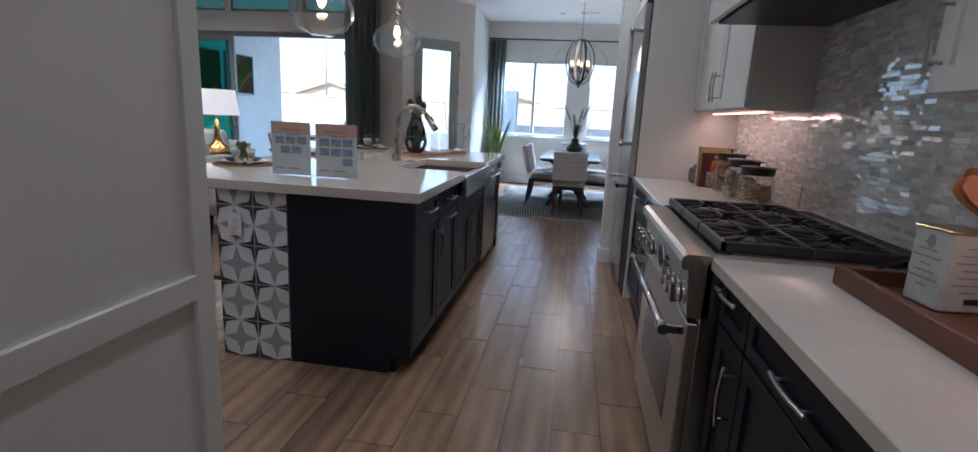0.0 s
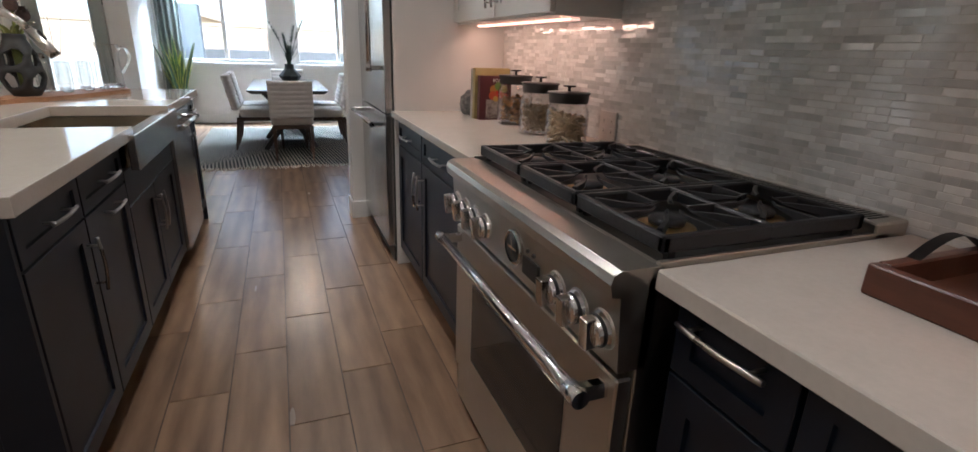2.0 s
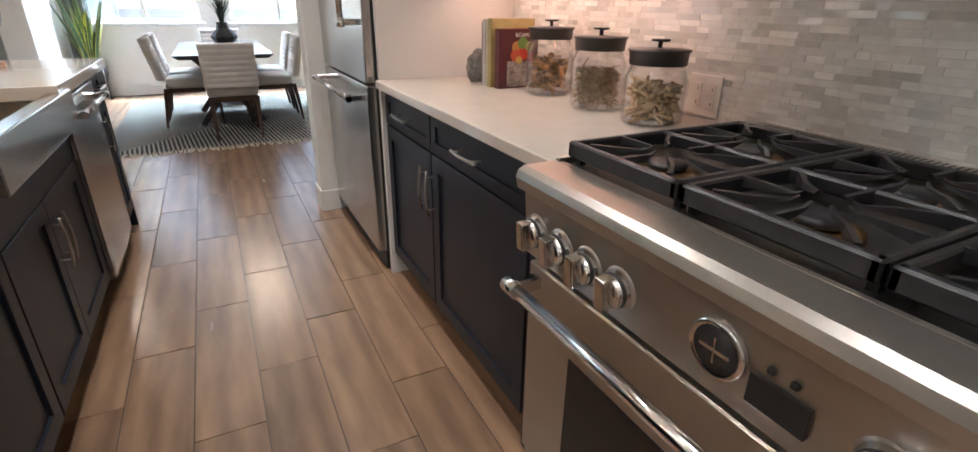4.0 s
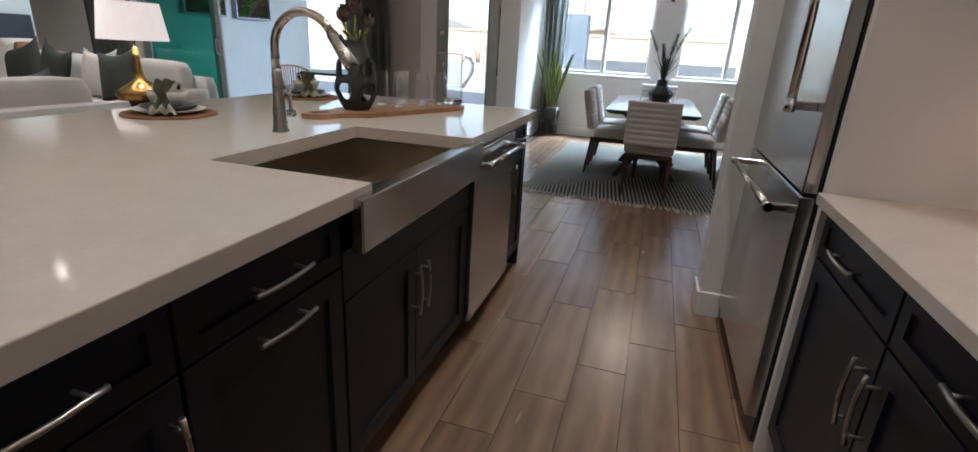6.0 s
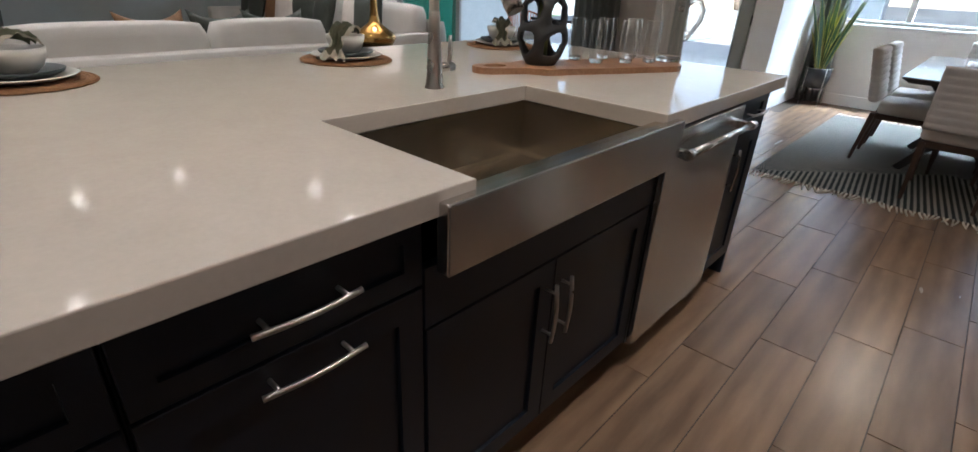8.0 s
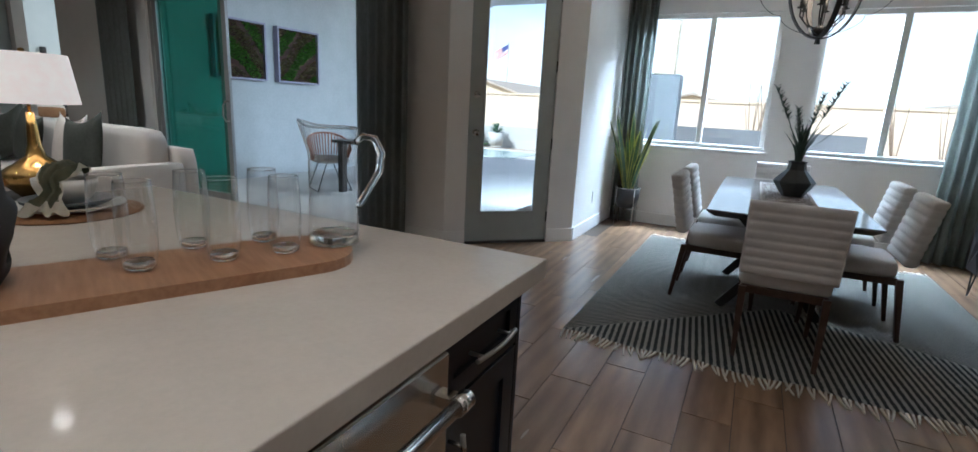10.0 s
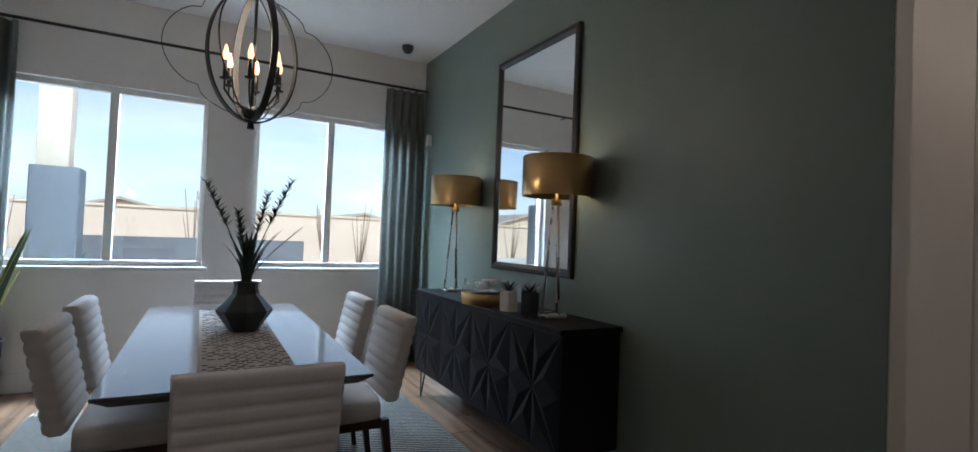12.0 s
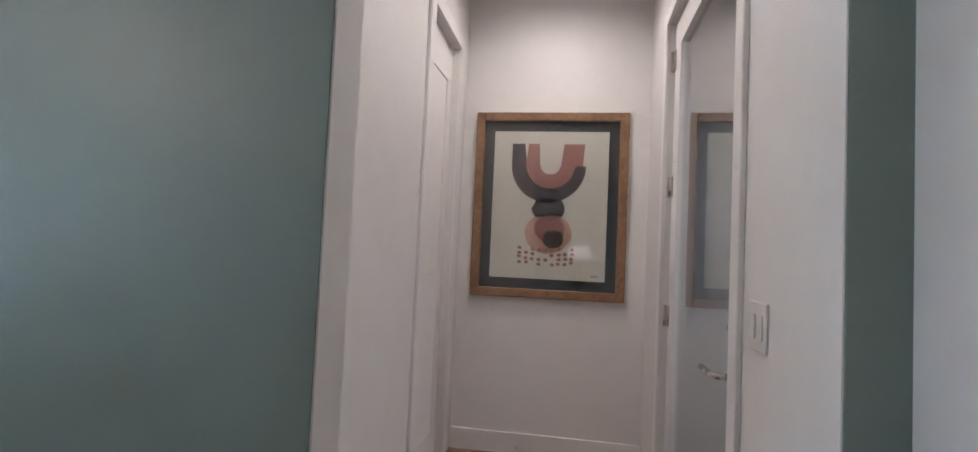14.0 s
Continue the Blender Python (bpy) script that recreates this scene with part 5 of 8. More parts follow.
# sideboard
sb = thing("sideboard", (2.005, 9.245, 0), "black stained sideboard with faceted diamond-pattern doors on hairpin legs", "sideboard")
SL, SD = 1.93, 0.40
box_part("cabinet_body", (0.025, 0, 0.20, SD, SL, 0.812), EBONY, sb, 0.003)
box_part("top", (0.0, -0.012, 0.812, SD + 0.005, SL + 0.012, 0.84), EBONY, sb, 0.003)
dwid = SL / 4
for k in range(4):
    y0, y1, z0, z1 = k * dwid + 0.004, (k + 1) * dwid - 0.004, 0.205, 0.808
    ym, zm = (y0 + y1) / 2, (z0 + z1) / 2
    bm = bmesh.new()
    deep, high = 0.020, 0.004
    vc = {}

    def V(x, y, z):
        key = (round(x, 4), round(y, 4), round(z, 4))
        if key not in vc:
            vc[key] = bm.verts.new((x, y, z))
        return vc[key]
    P = lambda a, b, x: V(x, y0 + (y1 - y0) * a, z0 + (z1 - z0) * b)
    m_ = P(0.5, 0.5, deep)
    quads = []
    for (a1, b1), (a2, b2) in (((0, 0), (0.5, 0)), ((0.5, 0), (1, 0)), ((1, 0), (1, 0.5)), ((1, 0.5), (1, 1)), ((1, 1), (0.5, 1)), ((0.5, 1), (0, 1)), ((0, 1), (0, 0.5)), ((0, 0.5), (0, 0))):
        mid = ((a1 + a2 + 1.0) / 4 + 0.0, (b1 + b2 + 1.0) / 4)
        c_ = P(mid[0], mid[1], high)
        e1, e2 = P(a1, b1, deep), P(a2, b2, deep)
        bm.faces.new((m_, e1, c_))
        bm.faces.new((e1, e2, c_))
        bm.faces.new((e2, m_, c_))
    dd = part("door", bm, EBONY, sb, "faceted black door")
for y in (0.10, SL - 0.10):
    for x in (0.05, SD - 0.05):
        bm = bmesh.new()
        for dy in (-0.045, 0.045):
            tube(bm, [(x, y + dy, 0.20), (x - 0.01, y, 0.004)], 0.006, 8)
        part("leg", bm, BLACK, sb)


def buffet_lamp(y, g="brass drum table lamps"):
    t = thing("table_lamp", (2.235, y, 0.84), "lit tripod table lamp with a brass drum shade", "table lamp", g)
    bm = bmesh.new()
    lathe(bm, [(0, 0), (0.080, 0), (0.082, 0.006), (0.082, 0.018), (0.078, 0.022), (0, 0.022)], 32)
    part("base", bm, NICKEL, t)
    for k in range(3):
        a_ = radians(120 * k + 30)
        bm = bmesh.new()
        tube(bm, [(0.062 * math.cos(a_), 0.062 * math.sin(a_), 0.02), (0.018 * math.cos(a_), 0.018 * math.sin(a_), 0.64)], 0.0065, 10)
        part("leg", bm, NICKEL, t)
    bm = bmesh.new()
    lathe(bm, [(0, 0), (0.032, 0), (0.032, 0.035), (0.012, 0.04), (0.012, 0.10), (0, 0.10)], 20, (0, 0, 0.635))
    part("socket", bm, BRASS, t)
    bm = bmesh.new()
    lathe(bm, [(0.200, 0.0), (0.200, 0.225), (0.197, 0.225), (0.197, 0.0), (0.200, 0.0)], 56, (0, 0, 0.685))
    part("shade", bm, BRASS, t)
    bm = bmesh.new()
    for k in range(3):
        a_ = radians(120 * k)
        tube(bm, [(0, 0, 0.84), (0.202 * math.cos(a_), 0.202 * math.sin(a_), 0.84)], 0.002, 5)
    part("shade_spider", bm, BRASS, t)
    bm = bmesh.new()
    lathe(bm, [(0, 0), (0.015, 0.004), (0.028, 0.04), (0.020, 0.075), (0, 0.088)], 18, (0, 0, 0.735))
    part("bulb", bm, glow("lamp bulb", (1.0, 0.66, 0.30), 10.0), t)
    lamp("table_lamp_light", "POINT", (2.235, y, 1.64), 4.8, (1.0, 0.74, 0.48), 0.03)


buffet_lamp(9.62)
buffet_lamp(10.98)

# mirror
mr = thing("wall_mirror", (E_X, 9.665, 1.05), "tall rectangular mirror in a deep black frame", "mirror")
W, H = 0.975, 1.55
bm = bmesh.new()
ring = []
for i, x in ((0, -0.001), (0, -0.028), (0.012, -0.034), (0.030, -0.034), (0.055, -0.012)):
    ring.append([bm.verts.new((x, yy, zz)) for yy, zz in ((i, i), (W - i, i), (W - i, H - i), (i, H - i))])
for p, q in zip(ring, ring[1:]):
    for k in range(4):
        bm.faces.new((p[k], p[(k + 1) % 4], q[(k + 1) % 4], q[k]))
part("frame", bm, BLACK, mr)
box_part("mirror_glass", (-0.013, 0.05, 0.05, -0.009, W - 0.05, H - 0.05), MIRROR, mr, 0)

# tray with crockery and glasses
tr = thing("gold_tray", (2.14, 10.24, 0.84), "round gold tray with a pierced gallery rim", "tray")
bm = bmesh.new()
lathe(bm, [(0, 0.0), (0.160, 0.0), (0.165, 0.003), (0.165, 0.071), (0.161, 0.074), (0.159, 0.071), (0.159, 0.034), (0, 0.034)], 40)
part("tray", bm, BRASS, tr)
CHINA = mat("white china", (0.72, 0.70, 0.66), rough=0.15)
bm = bmesh.new()
pl = thing("plate_stack", (2.14, 10.24, 0.874), "stack of white china plates on the gold tray", "plates")
for k in range(7):
    bm = bmesh.new()
    lathe(bm, [(0, 0), (0.07, 0), (0.10, 0.008), (0.105, 0.009), (0.07, 0.004), (0, 0.003)], 32, (0, 0, 0.055 * 0 + k * 0.007))
    part("plate", bm, CHINA, pl)


for k, dx in enumerate((-0.02, 0.015)):
    t = thing("small_bowl", (2.14 + dx, 10.24 - dx, 0.932 + 0.024 * k), "small white china bowl stacked on the plates", "bowl", "bowls on the sideboard")
    bm = bmesh.new()
    lathe(bm, [(0, 0), (0.025, 0), (0.045, 0.016), (0.055, 0.042), (0.053, 0.043), (0.042, 0.018), (0.022, 0.004), (0, 0.004)], 28)
    part("bowl", bm, CHINA, t)


def wine_glass(x, y, z):
    t = thing("stemless_glass", (x, y, z), "clear stemless glass on the sideboard tray", "glass", "glasses on the sideboard")
    bm = bmesh.new()
    lathe(bm, [(0, 0), (0.025, 0.0), (0.042, 0.028), (0.047, 0.065), (0.037, 0.125), (0.035, 0.125), (0.045, 0.065), (0.039, 0.030), (0.022, 0.007), (0, 0.007)], 24)
    part("bowl", bm, TUMBLER, t)


for x, y in ((2.065, 10.335), (2.215, 10.335), (2.065, 10.145), (2.215, 10.145)):
    wine_glass(x, y, 0.874 if (x - 2.14) ** 2 + (y - 10.24) ** 2 > 0.0118 else 0.93)
for x, y, m_, lb in ((2.11, 9.90, CHINA, "white"), (2.19, 9.79, VASE, "dark")):
    t = thing("hexagonal_planter", (x, y, 0.84), "small %s hexagonal planter with a dark agave" % lb, "planter", "small planters on the sideboard")
    bm = bmesh.new()
    lathe(bm, [(0, 0), (0.060, 0), (0.060, 0.125), (0.054, 0.125), (0.052, 0.108), (0, 0.108)], 6, smooth=False)
    part("pot", bm, m_, t)
    bm = bmesh.new()
    for k in range(16):
        a_, l_2 = k * 2.4, 0.10
        leaf(bm, (0, 0, 0.107), (l_2 * 0.8 * math.cos(a_), l_2 * 0.8 * math.sin(a_), 0.117 + l_2 * (0.3 + 0.04 * k) * 0.8), 0.010, 0.2)
    part("leaves", bm, mat("dark purple agave", (0.02, 0.018, 0.022), rough=0.4), t)

# snake plant
sp_ = thing("snake_plant", (-0.86, 12.02, 0), "tall yellow-edged snake plant in a black pot on a stand", "plant", "snake plants")
bm = bmesh.new()
lathe(bm, [(0, 0.20), (0.105, 0.20), (0.135, 0.30), (0.140, 0.43), (0.130, 0.43), (0.125, 0.40), (0, 0.40)], 28)
part("pot", bm, BLACK, sp_)
for k in range(4):
    a_ = radians(45 + 90 * k)
    bm = bmesh.new()
    tube(bm, [(0.145 * math.cos(a_), 0.145 * math.sin(a_), 0.0), (0.145 * math.cos(a_), 0.145 * math.sin(a_), 0.44)], 0.005, 6)
    part("stand_leg", bm, NICKEL, sp_)
bm = bmesh.new()
for z in (0.19, 0.425):
    tube(bm, [(0.145 * math.cos(i * 0.2618), 0.145 * math.sin(i * 0.2618), z) for i in range(24)], 0.004, 6, closed=True)
part("stand_ring", bm, NICKEL, sp_)


def snake_leaves(parent, n, z0, hmax, seed, spread=0.35):
    r = random.Random(seed)
    for k in range(n):
        a_, L = r.uniform(0, 6.283), hmax * r.uniform(0.45, 1.0)
        b = Vector((0.05 * math.cos(a_), 0.05 * math.sin(a_), z0))
        lean = L * r.uniform(0.02, spread)
        tip = b + Vector((lean * math.cos(a_), lean * math.sin(a_), L))
        bm = bmesh.new()
        leaf(bm, b, tip, 0.030, 0.06, 8, 0.22)
        leaf(bm, b + Vector((0, 0, 0.001)), tip + Vector((0, 0, 0.004)), 0.041, 0.06, 8, 0.15)
        bm.faces.ensure_lookup_table()
        half = len(bm.faces) // 2
        for i, f in enumerate(bm.faces):
            f.material_index = 0 if i < half else 1
        part("leaf", bm, [LEAF, YELLOWLEAF], parent, "green leaf with a yellow margin")


snake_leaves(sp_, 28, 0.40, 0.92, 4, 0.42)

# ceiling and wall devices
t = thing("security_camera", (2.08, 11.85, 3.05), "small black dome security camera on the dining ceiling", "security camera")
bm = bmesh.new()
lathe(bm, [(0, -0.075), (0.035, -0.062), (0.052, -0.03), (0.055, 0.0), (0, 0.0)], 24)
part("dome", bm, BLACK, t)
t = thing("motion_sensor", (E_X, 12.02, 2.22), "small white motion sensor on the green wall", "sensor")
box_part("case", (-0.045, -0.03, -0.055, 0.0, 0.03, 0.055), PLASTIC, t, 0.006)
t = thing("smoke_alarm", (0.30, 11.3, 3.05), "flat white smoke alarm on the dining ceiling", "smoke alarm")
bm = bmesh.new()
lathe(bm, [(0, -0.022), (0.040, -0.020), (0.050, -0.008), (0.052, 0), (0, 0)], 24)
part("case", bm, PLASTIC, t)
t = thing("ceiling_vent", (0.75, 11.2, 3.048), "white slatted air vent in the dining ceiling", "vent")
box_part("frame", (-0.16, -0.07, -0.006, 0.16, 0.07, 0.0), TRIM, t, 0.001)
for k in range(7):
    box_part("slat", (-0.145, -0.058 + k * 0.0175, -0.010, 0.145, -0.050 + k * 0.0175, -0.006), TRIM, t, 0)
t = thing("wall_outlet", (-1.11, 11.45, 0.36), "white electrical outlet plate low on the nook wall", "outlet", "outlets")
box_part("plate", (0.0, -0.036, -0.058, 0.006, 0.036, 0.058), PLASTIC, t, 0.002)

# patio door in the angled wall
pd = tagged(new("door_1"), kind="structure")
pd.matrix_basis = M45
D0, D1, DZ = 0.20, 1.015, 2.44
bm = bmesh.new()
y0, y1 = 0.012, 0.057
for d in ((D0, y0, 0.025, D0 + 0.135, y1, DZ), (D1 - 0.135, y0, 0.025, D1, y1, DZ), (D0 + 0.135, y0, 0.025, D1 - 0.135, y1, 0.30), (D0 + 0.135, y0, DZ - 0.16, D1 - 0.135, y1, DZ)):
    bx(bm, *d, 0.002)
part("door_leaf", bm, DOORGREY, pd)
bm = bmesh.new()
a, b, c, d = D0 + 0.125, D1 - 0.125, 0.29, DZ - 0.15
for q in ((a, 0.004, c, a + 0.022, y0, d), (b - 0.022, 0.004, c, b, y0, d), (a, 0.004, c, b, y0, c + 0.022), (a, 0.004, d - 0.022, b, y0, d)):
    bx(bm, *q, 0.003)
part("glazing_bead", bm, DOORGREY, pd)
g = box_part("pane", (D0 + 0.135, 0.030, 0.30, D1 - 0.135, 0.036, DZ - 0.16), PANE, pd, 0)
g.visible_shadow = False
box_part("threshold", (0.195, -0.004, 0.0, 1.02, 0.138, 0.022), BLACK, pd, 0.002)
for z in (1.03, 1.36):
    bm = bmesh.new()
    lathe(bm, [(0, 0), (0.030, 0), (0.030, 0.010), (0.014, 0.014), (0.014, 0.028), (0.024, 0.034), (0.027, 0.05), (0.018, 0.062), (0, 0.064)] if z < 1.2 else [(0, 0), (0.028, 0), (0.028, 0.014), (0.022, 0.02), (0, 0.02)], 24)
    o = part("door_knob" if z < 1.2 else "deadbolt", bm, NICKEL, pd)
    o.matrix_basis = pose(D0 + 0.065, y0, z, 90, 0, 0)
for z in (0.25, 0.95, 1.65, 2.25):
    box_part("hinge", (D1 - 0.002, 0.002, z - 0.05, D1 + 0.012, 0.014, z + 0.05), BLACK, pd, 0.003)
bm = bmesh.new()
for q in ((0.1955, 0.06, 0, 0.199, 0.13, 2.45), (1.016, 0.06, 0, 1.0195, 0.13, 2.45)):
    bx(bm, *q)
part("jamb", bm, TRIM, pd)

# ---- hall ----
art = thing("framed_artwork", (4.85, 7.28, 0.98), "abstract arch painting in a black mat and a burl wood frame", "picture")
W, H = 0.965, 1.18
BURL = mat("burl wood frame", (0.30, 0.18, 0.09), (0.17, 0.09, 0.045), 0.35, scale=45, bump=0.1)
PAPER = mat("cream paper", (0.60, 0.57, 0.48), (0.56, 0.53, 0.45), 0.8, scale=8)
INKB = mat("ink black wash", (0.030, 0.026, 0.026), (0.09, 0.07, 0.065), 0.8, scale=9)
INKR = mat("terracotta wash", (0.36, 0.17, 0.13), (0.26, 0.11, 0.085), 0.8, scale=9)
INKP = mat("pale peach wash", (0.55, 0.36, 0.26), (0.46, 0.27, 0.19), 0.8, scale=9)
bm = bmesh.new()
for d in ((-0.035, 0, 0, -0.001, 0.055, H), (-0.035, W - 0.055, 0, -0.001, W, H), (-0.035, 0.055, 0, -0.001, W - 0.055, 0.055), (-0.035, 0.055, H - 0.055, -0.001, W - 0.055, H)):
    bx(bm, *d, 0.005)
part("frame", bm, BURL, art)
box_part("mat_board", (-0.012, 0.055, 0.055, -0.006, W - 0.055, H - 0.055), BLACK, art, 0)
box_part("paper", (-0.0135, 0.12, 0.12, -0.012, W - 0.12, H - 0.12), PAPER, art, 0)


def washes(name, shapes, material, x):
    bm = bmesh.new()
    for pts in shapes:
        f = bm.faces.new([bm.verts.new((x, y, z)) for y, z in pts])
    part(name, bm, material, art)


def arc(cy, cz, r0, r1, a0, a1, legs=0.0, n=22):
    """A band of an arch open to the top, with straight legs."""
    out = []
    for k in range(n):
        t0, t1 = [a0 + (a1 - a0) * (k + i) / n for i in (0, 1)]
        out.append([(cy + r * math.cos(t), cz + r * math.sin(t)) for r, t in ((r0, t0), (r1, t0), (r1, t1), (r0, t1))])
    if legs:
        for s in (-1, 1):
            out.append([(cy + s * r0, cz), (cy + s * r1, cz), (cy + s * r1, cz + legs), (cy + s * r0, cz + legs)])
    return out


def blob(cy, cz, ry, rz, n=20, seed=0, j=0.05):
    r = random.Random(seed)
    return [(cy + ry * math.cos(6.283 * k / n) * (1 + r.uniform(-j, j)), cz + rz * math.sin(6.283 * k / n) * (1 + r.uniform(-j, j))) for k in range(n)]


cy, cz = W / 2 + 0.01, 0.84
washes("black_arch", arc(cy, cz, 0.135, 0.235, math.pi, 2 * math.pi, 0.0) + [[(cy + 0.135, cz), (cy + 0.235, cz), (cy + 0.235, cz + 0.14), (cy + 0.155, cz + 0.14)]], INKB, -0.0145)
washes("terracotta_arch", arc(cy - 0.012, cz + 0.01, 0.065, 0.155, math.pi, 2 * math.pi) + [[(cy - 0.077, cz), (cy - 0.215, cz), (cy - 0.225, cz + 0.14), (cy - 0.095, cz + 0.14)], [(cy + 0.055, cz), (cy + 0.145, cz), (cy + 0.13, cz + 0.14), (cy + 0.06, cz + 0.14)]], INKR, -0.0150)
washes("black_stone", [blob(cy - 0.01, 0.565, 0.105, 0.075, seed=2)], INKB, -0.0145)
washes("peach_stone", [blob(cy - 0.01, 0.41, 0.150, 0.125, seed=3)], INKP, -0.0145)
washes("terracotta_stone", [blob(cy - 0.02, 0.44, 0.095, 0.085, seed=5)], INKR, -0.0150)
washes("dark_centre", [blob(cy - 0.045, 0.375, 0.065, 0.060, seed=4)], INKB, -0.0155)
dots = []
rd = random.Random(9)
for j in range(4):
    for i in range(9):
        if rd.random() < 0.85:
            dots.append(blob(cy - 0.165 + i * 0.041 + rd.uniform(-0.004, 0.004), 0.300 - j * 0.030 + 0.004 * abs(i - 4) + rd.uniform(-0.004, 0.004), 0.014, 0.011, 10, i + j))
washes("dots", dots, INKR, -0.0145)
washes("signature", [[(0.16 + 0.012 * k, 0.145), (0.168 + 0.012 * k, 0.145), (0.170 + 0.012 * k, 0.158), (0.165 + 0.012 * k, 0.158)] for k in range(4)], INKB, -0.0145)
g = box_part("picture_glass", (-0.022, 0.055, 0.055, -0.019, W - 0.055, H - 0.055), PANE, art, 0)
g.visible_shadow = False

# glazed door in the hall, closed flush with its frame
gd = tagged(new("door_2"), kind="structure")
gd.matrix_basis = Matrix.Translation((3.07, 7.085, 0.0))
W2, H2 = 1.13, 2.43
bm = bmesh.new()
for d in ((0, 0, 0.01, 0.125, 0.044, H2), (W2 - 0.125, 0, 0.01, W2, 0.044, H2), (0.125, 0, 0.01, W2 - 0.125, 0.044, 0.26), (0.125, 0, H2 - 0.13, W2 - 0.125, 0.044, H2)):
    bx(bm, *d, 0.002)
part("door_leaf", bm, TRIM, gd)
g = box_part("pane", (0.12, 0.018, 0.25, W2 - 0.12, 0.024, H2 - 0.12), PANE, gd, 0)
g.visible_shadow = False
for z in (0.25, 0.99, 1.62, 2.25):
    bm = bmesh.new()
    tube(bm, [(W2 + 0.006, 0.056, z - 0.05), (W2 + 0.006, 0.056, z + 0.05)], 0.009, 10)
    bx(bm, W2 - 0.03, 0.044, z - 0.05, W2 + 0.03, 0.050, z + 0.05, 0.001)
    part("hinge", bm, NICKEL, gd)
bm = bmesh.new()
bx(bm, 0.030, 0.044, 0.905, 0.095, 0.053, 0.975, 0.002)
tube(bm, [(0.062, 0.05, 0.94), (0.062, 0.10, 0.94), (0.10, 0.105, 0.94), (0.19, 0.105, 0.94)], 0.010, 10)
part("door_handle", bm, NICKEL, gd)
bm = bmesh.new()
bx(bm, 0.032, 0.044, 1.045, 0.094, 0.052, 1.11, 0.002)
bx(bm, 0.05, 0.052, 1.07, 0.076, 0.066, 1.085, 0.002)
part("deadbolt", bm, NICKEL, gd)
# casings
bm = bmesh.new()
for d in ((2.98, 7.155, 0, 3.05, 7.172, 2.52), (4.22, 7.155, 0, 4.29, 7.172, 2.52), (3.05, 7.155, 2.45, 4.22, 7.172, 2.52)):
    bx(bm, *d, 0.003)
for d in ((3.93, 8.318, 0, 4.02, 8.335, 2.58), (4.61, 8.318, 0, 4.70, 8.335, 2.58), (4.02, 8.318, 2.50, 4.61, 8.335, 2.58)):
    bx(bm, *d, 0.003)
setting("trim", bm, TRIM)
d3 = tagged(new("door_3"), kind="structure")
d3.matrix_basis = Matrix.Translation((4.022, 8.375, 0.0))
bm = bmesh.new()
bx(bm, 0, 0, 0.008, 0.586, 0.04, 2.496, 0.002)
part("door_leaf", bm, TRIM, d3)
for z0, z1 in ((0.20, 0.95), (1.12, 2.28)):
    bm = bmesh.new()
    for q in ((0.10, -0.006, z0, 0.486, 0, z0 + 0.02), (0.10, -0.006, z1 - 0.02, 0.486, 0, z1), (0.10, -0.006, z0, 0.12, 0, z1), (0.466, -0.006, z0, 0.486, 0, z1)):
        bx(bm, *q, 0.002)
    part("moulding", bm, TRIM, d3)
box_part("strike_plate", (0.004, -0.032, 0.925, 0.007, -0.004, 0.985), NICKEL, d3, 0.001)
sw = thing("light_switch", (2.86, 7.155, 1.12), "white double rocker light switch by the glazed door", "light switch")
box_part("plate", (-0.058, 0, -0.058, 0.058, 0.006, 0.058), PLASTIC, sw, 0.002)
for x in (-0.024, 0.024):
    box_part("rocker", (x - 0.015, 0.006, -0.03, x + 0.015, 0.010, 0.03), PLASTIC, sw, 0.002)
t = thing("door_stop", (4.82, 7.9, 0.06), "small spring door stop on the baseboard", "door stop")
bm = bmesh.new()
tube(bm, [(0.016, 0, 0), (-0.04, 0, 0)], 0.007, 8)
part("spring", bm, NICKEL, t)
# room seen through the glazed door
# Canvas added behind the glass to imitate the hall picture's reflection.
pn = thing("framed_artwork", (3.9, 5.0, 1.0), "canvas added in place of the picture reflected in the glazed door", "picture")
box_part("canvas", (-0.4, 0.002, 0, 0.4, 0.03, 1.0), mat("reflected picture colours", (0.20, 0.28, 0.32), (0.32, 0.15, 0.08), 0.7, scale=3), pn, 0.002)
# Unseen spot added to brighten the room behind the glazed door.
lamp("downlight_fill_lamp", "SPOT", (3.7, 6.0, DH - 0.02), 22, WARM, 0.05, spot=125, blend=0.8)

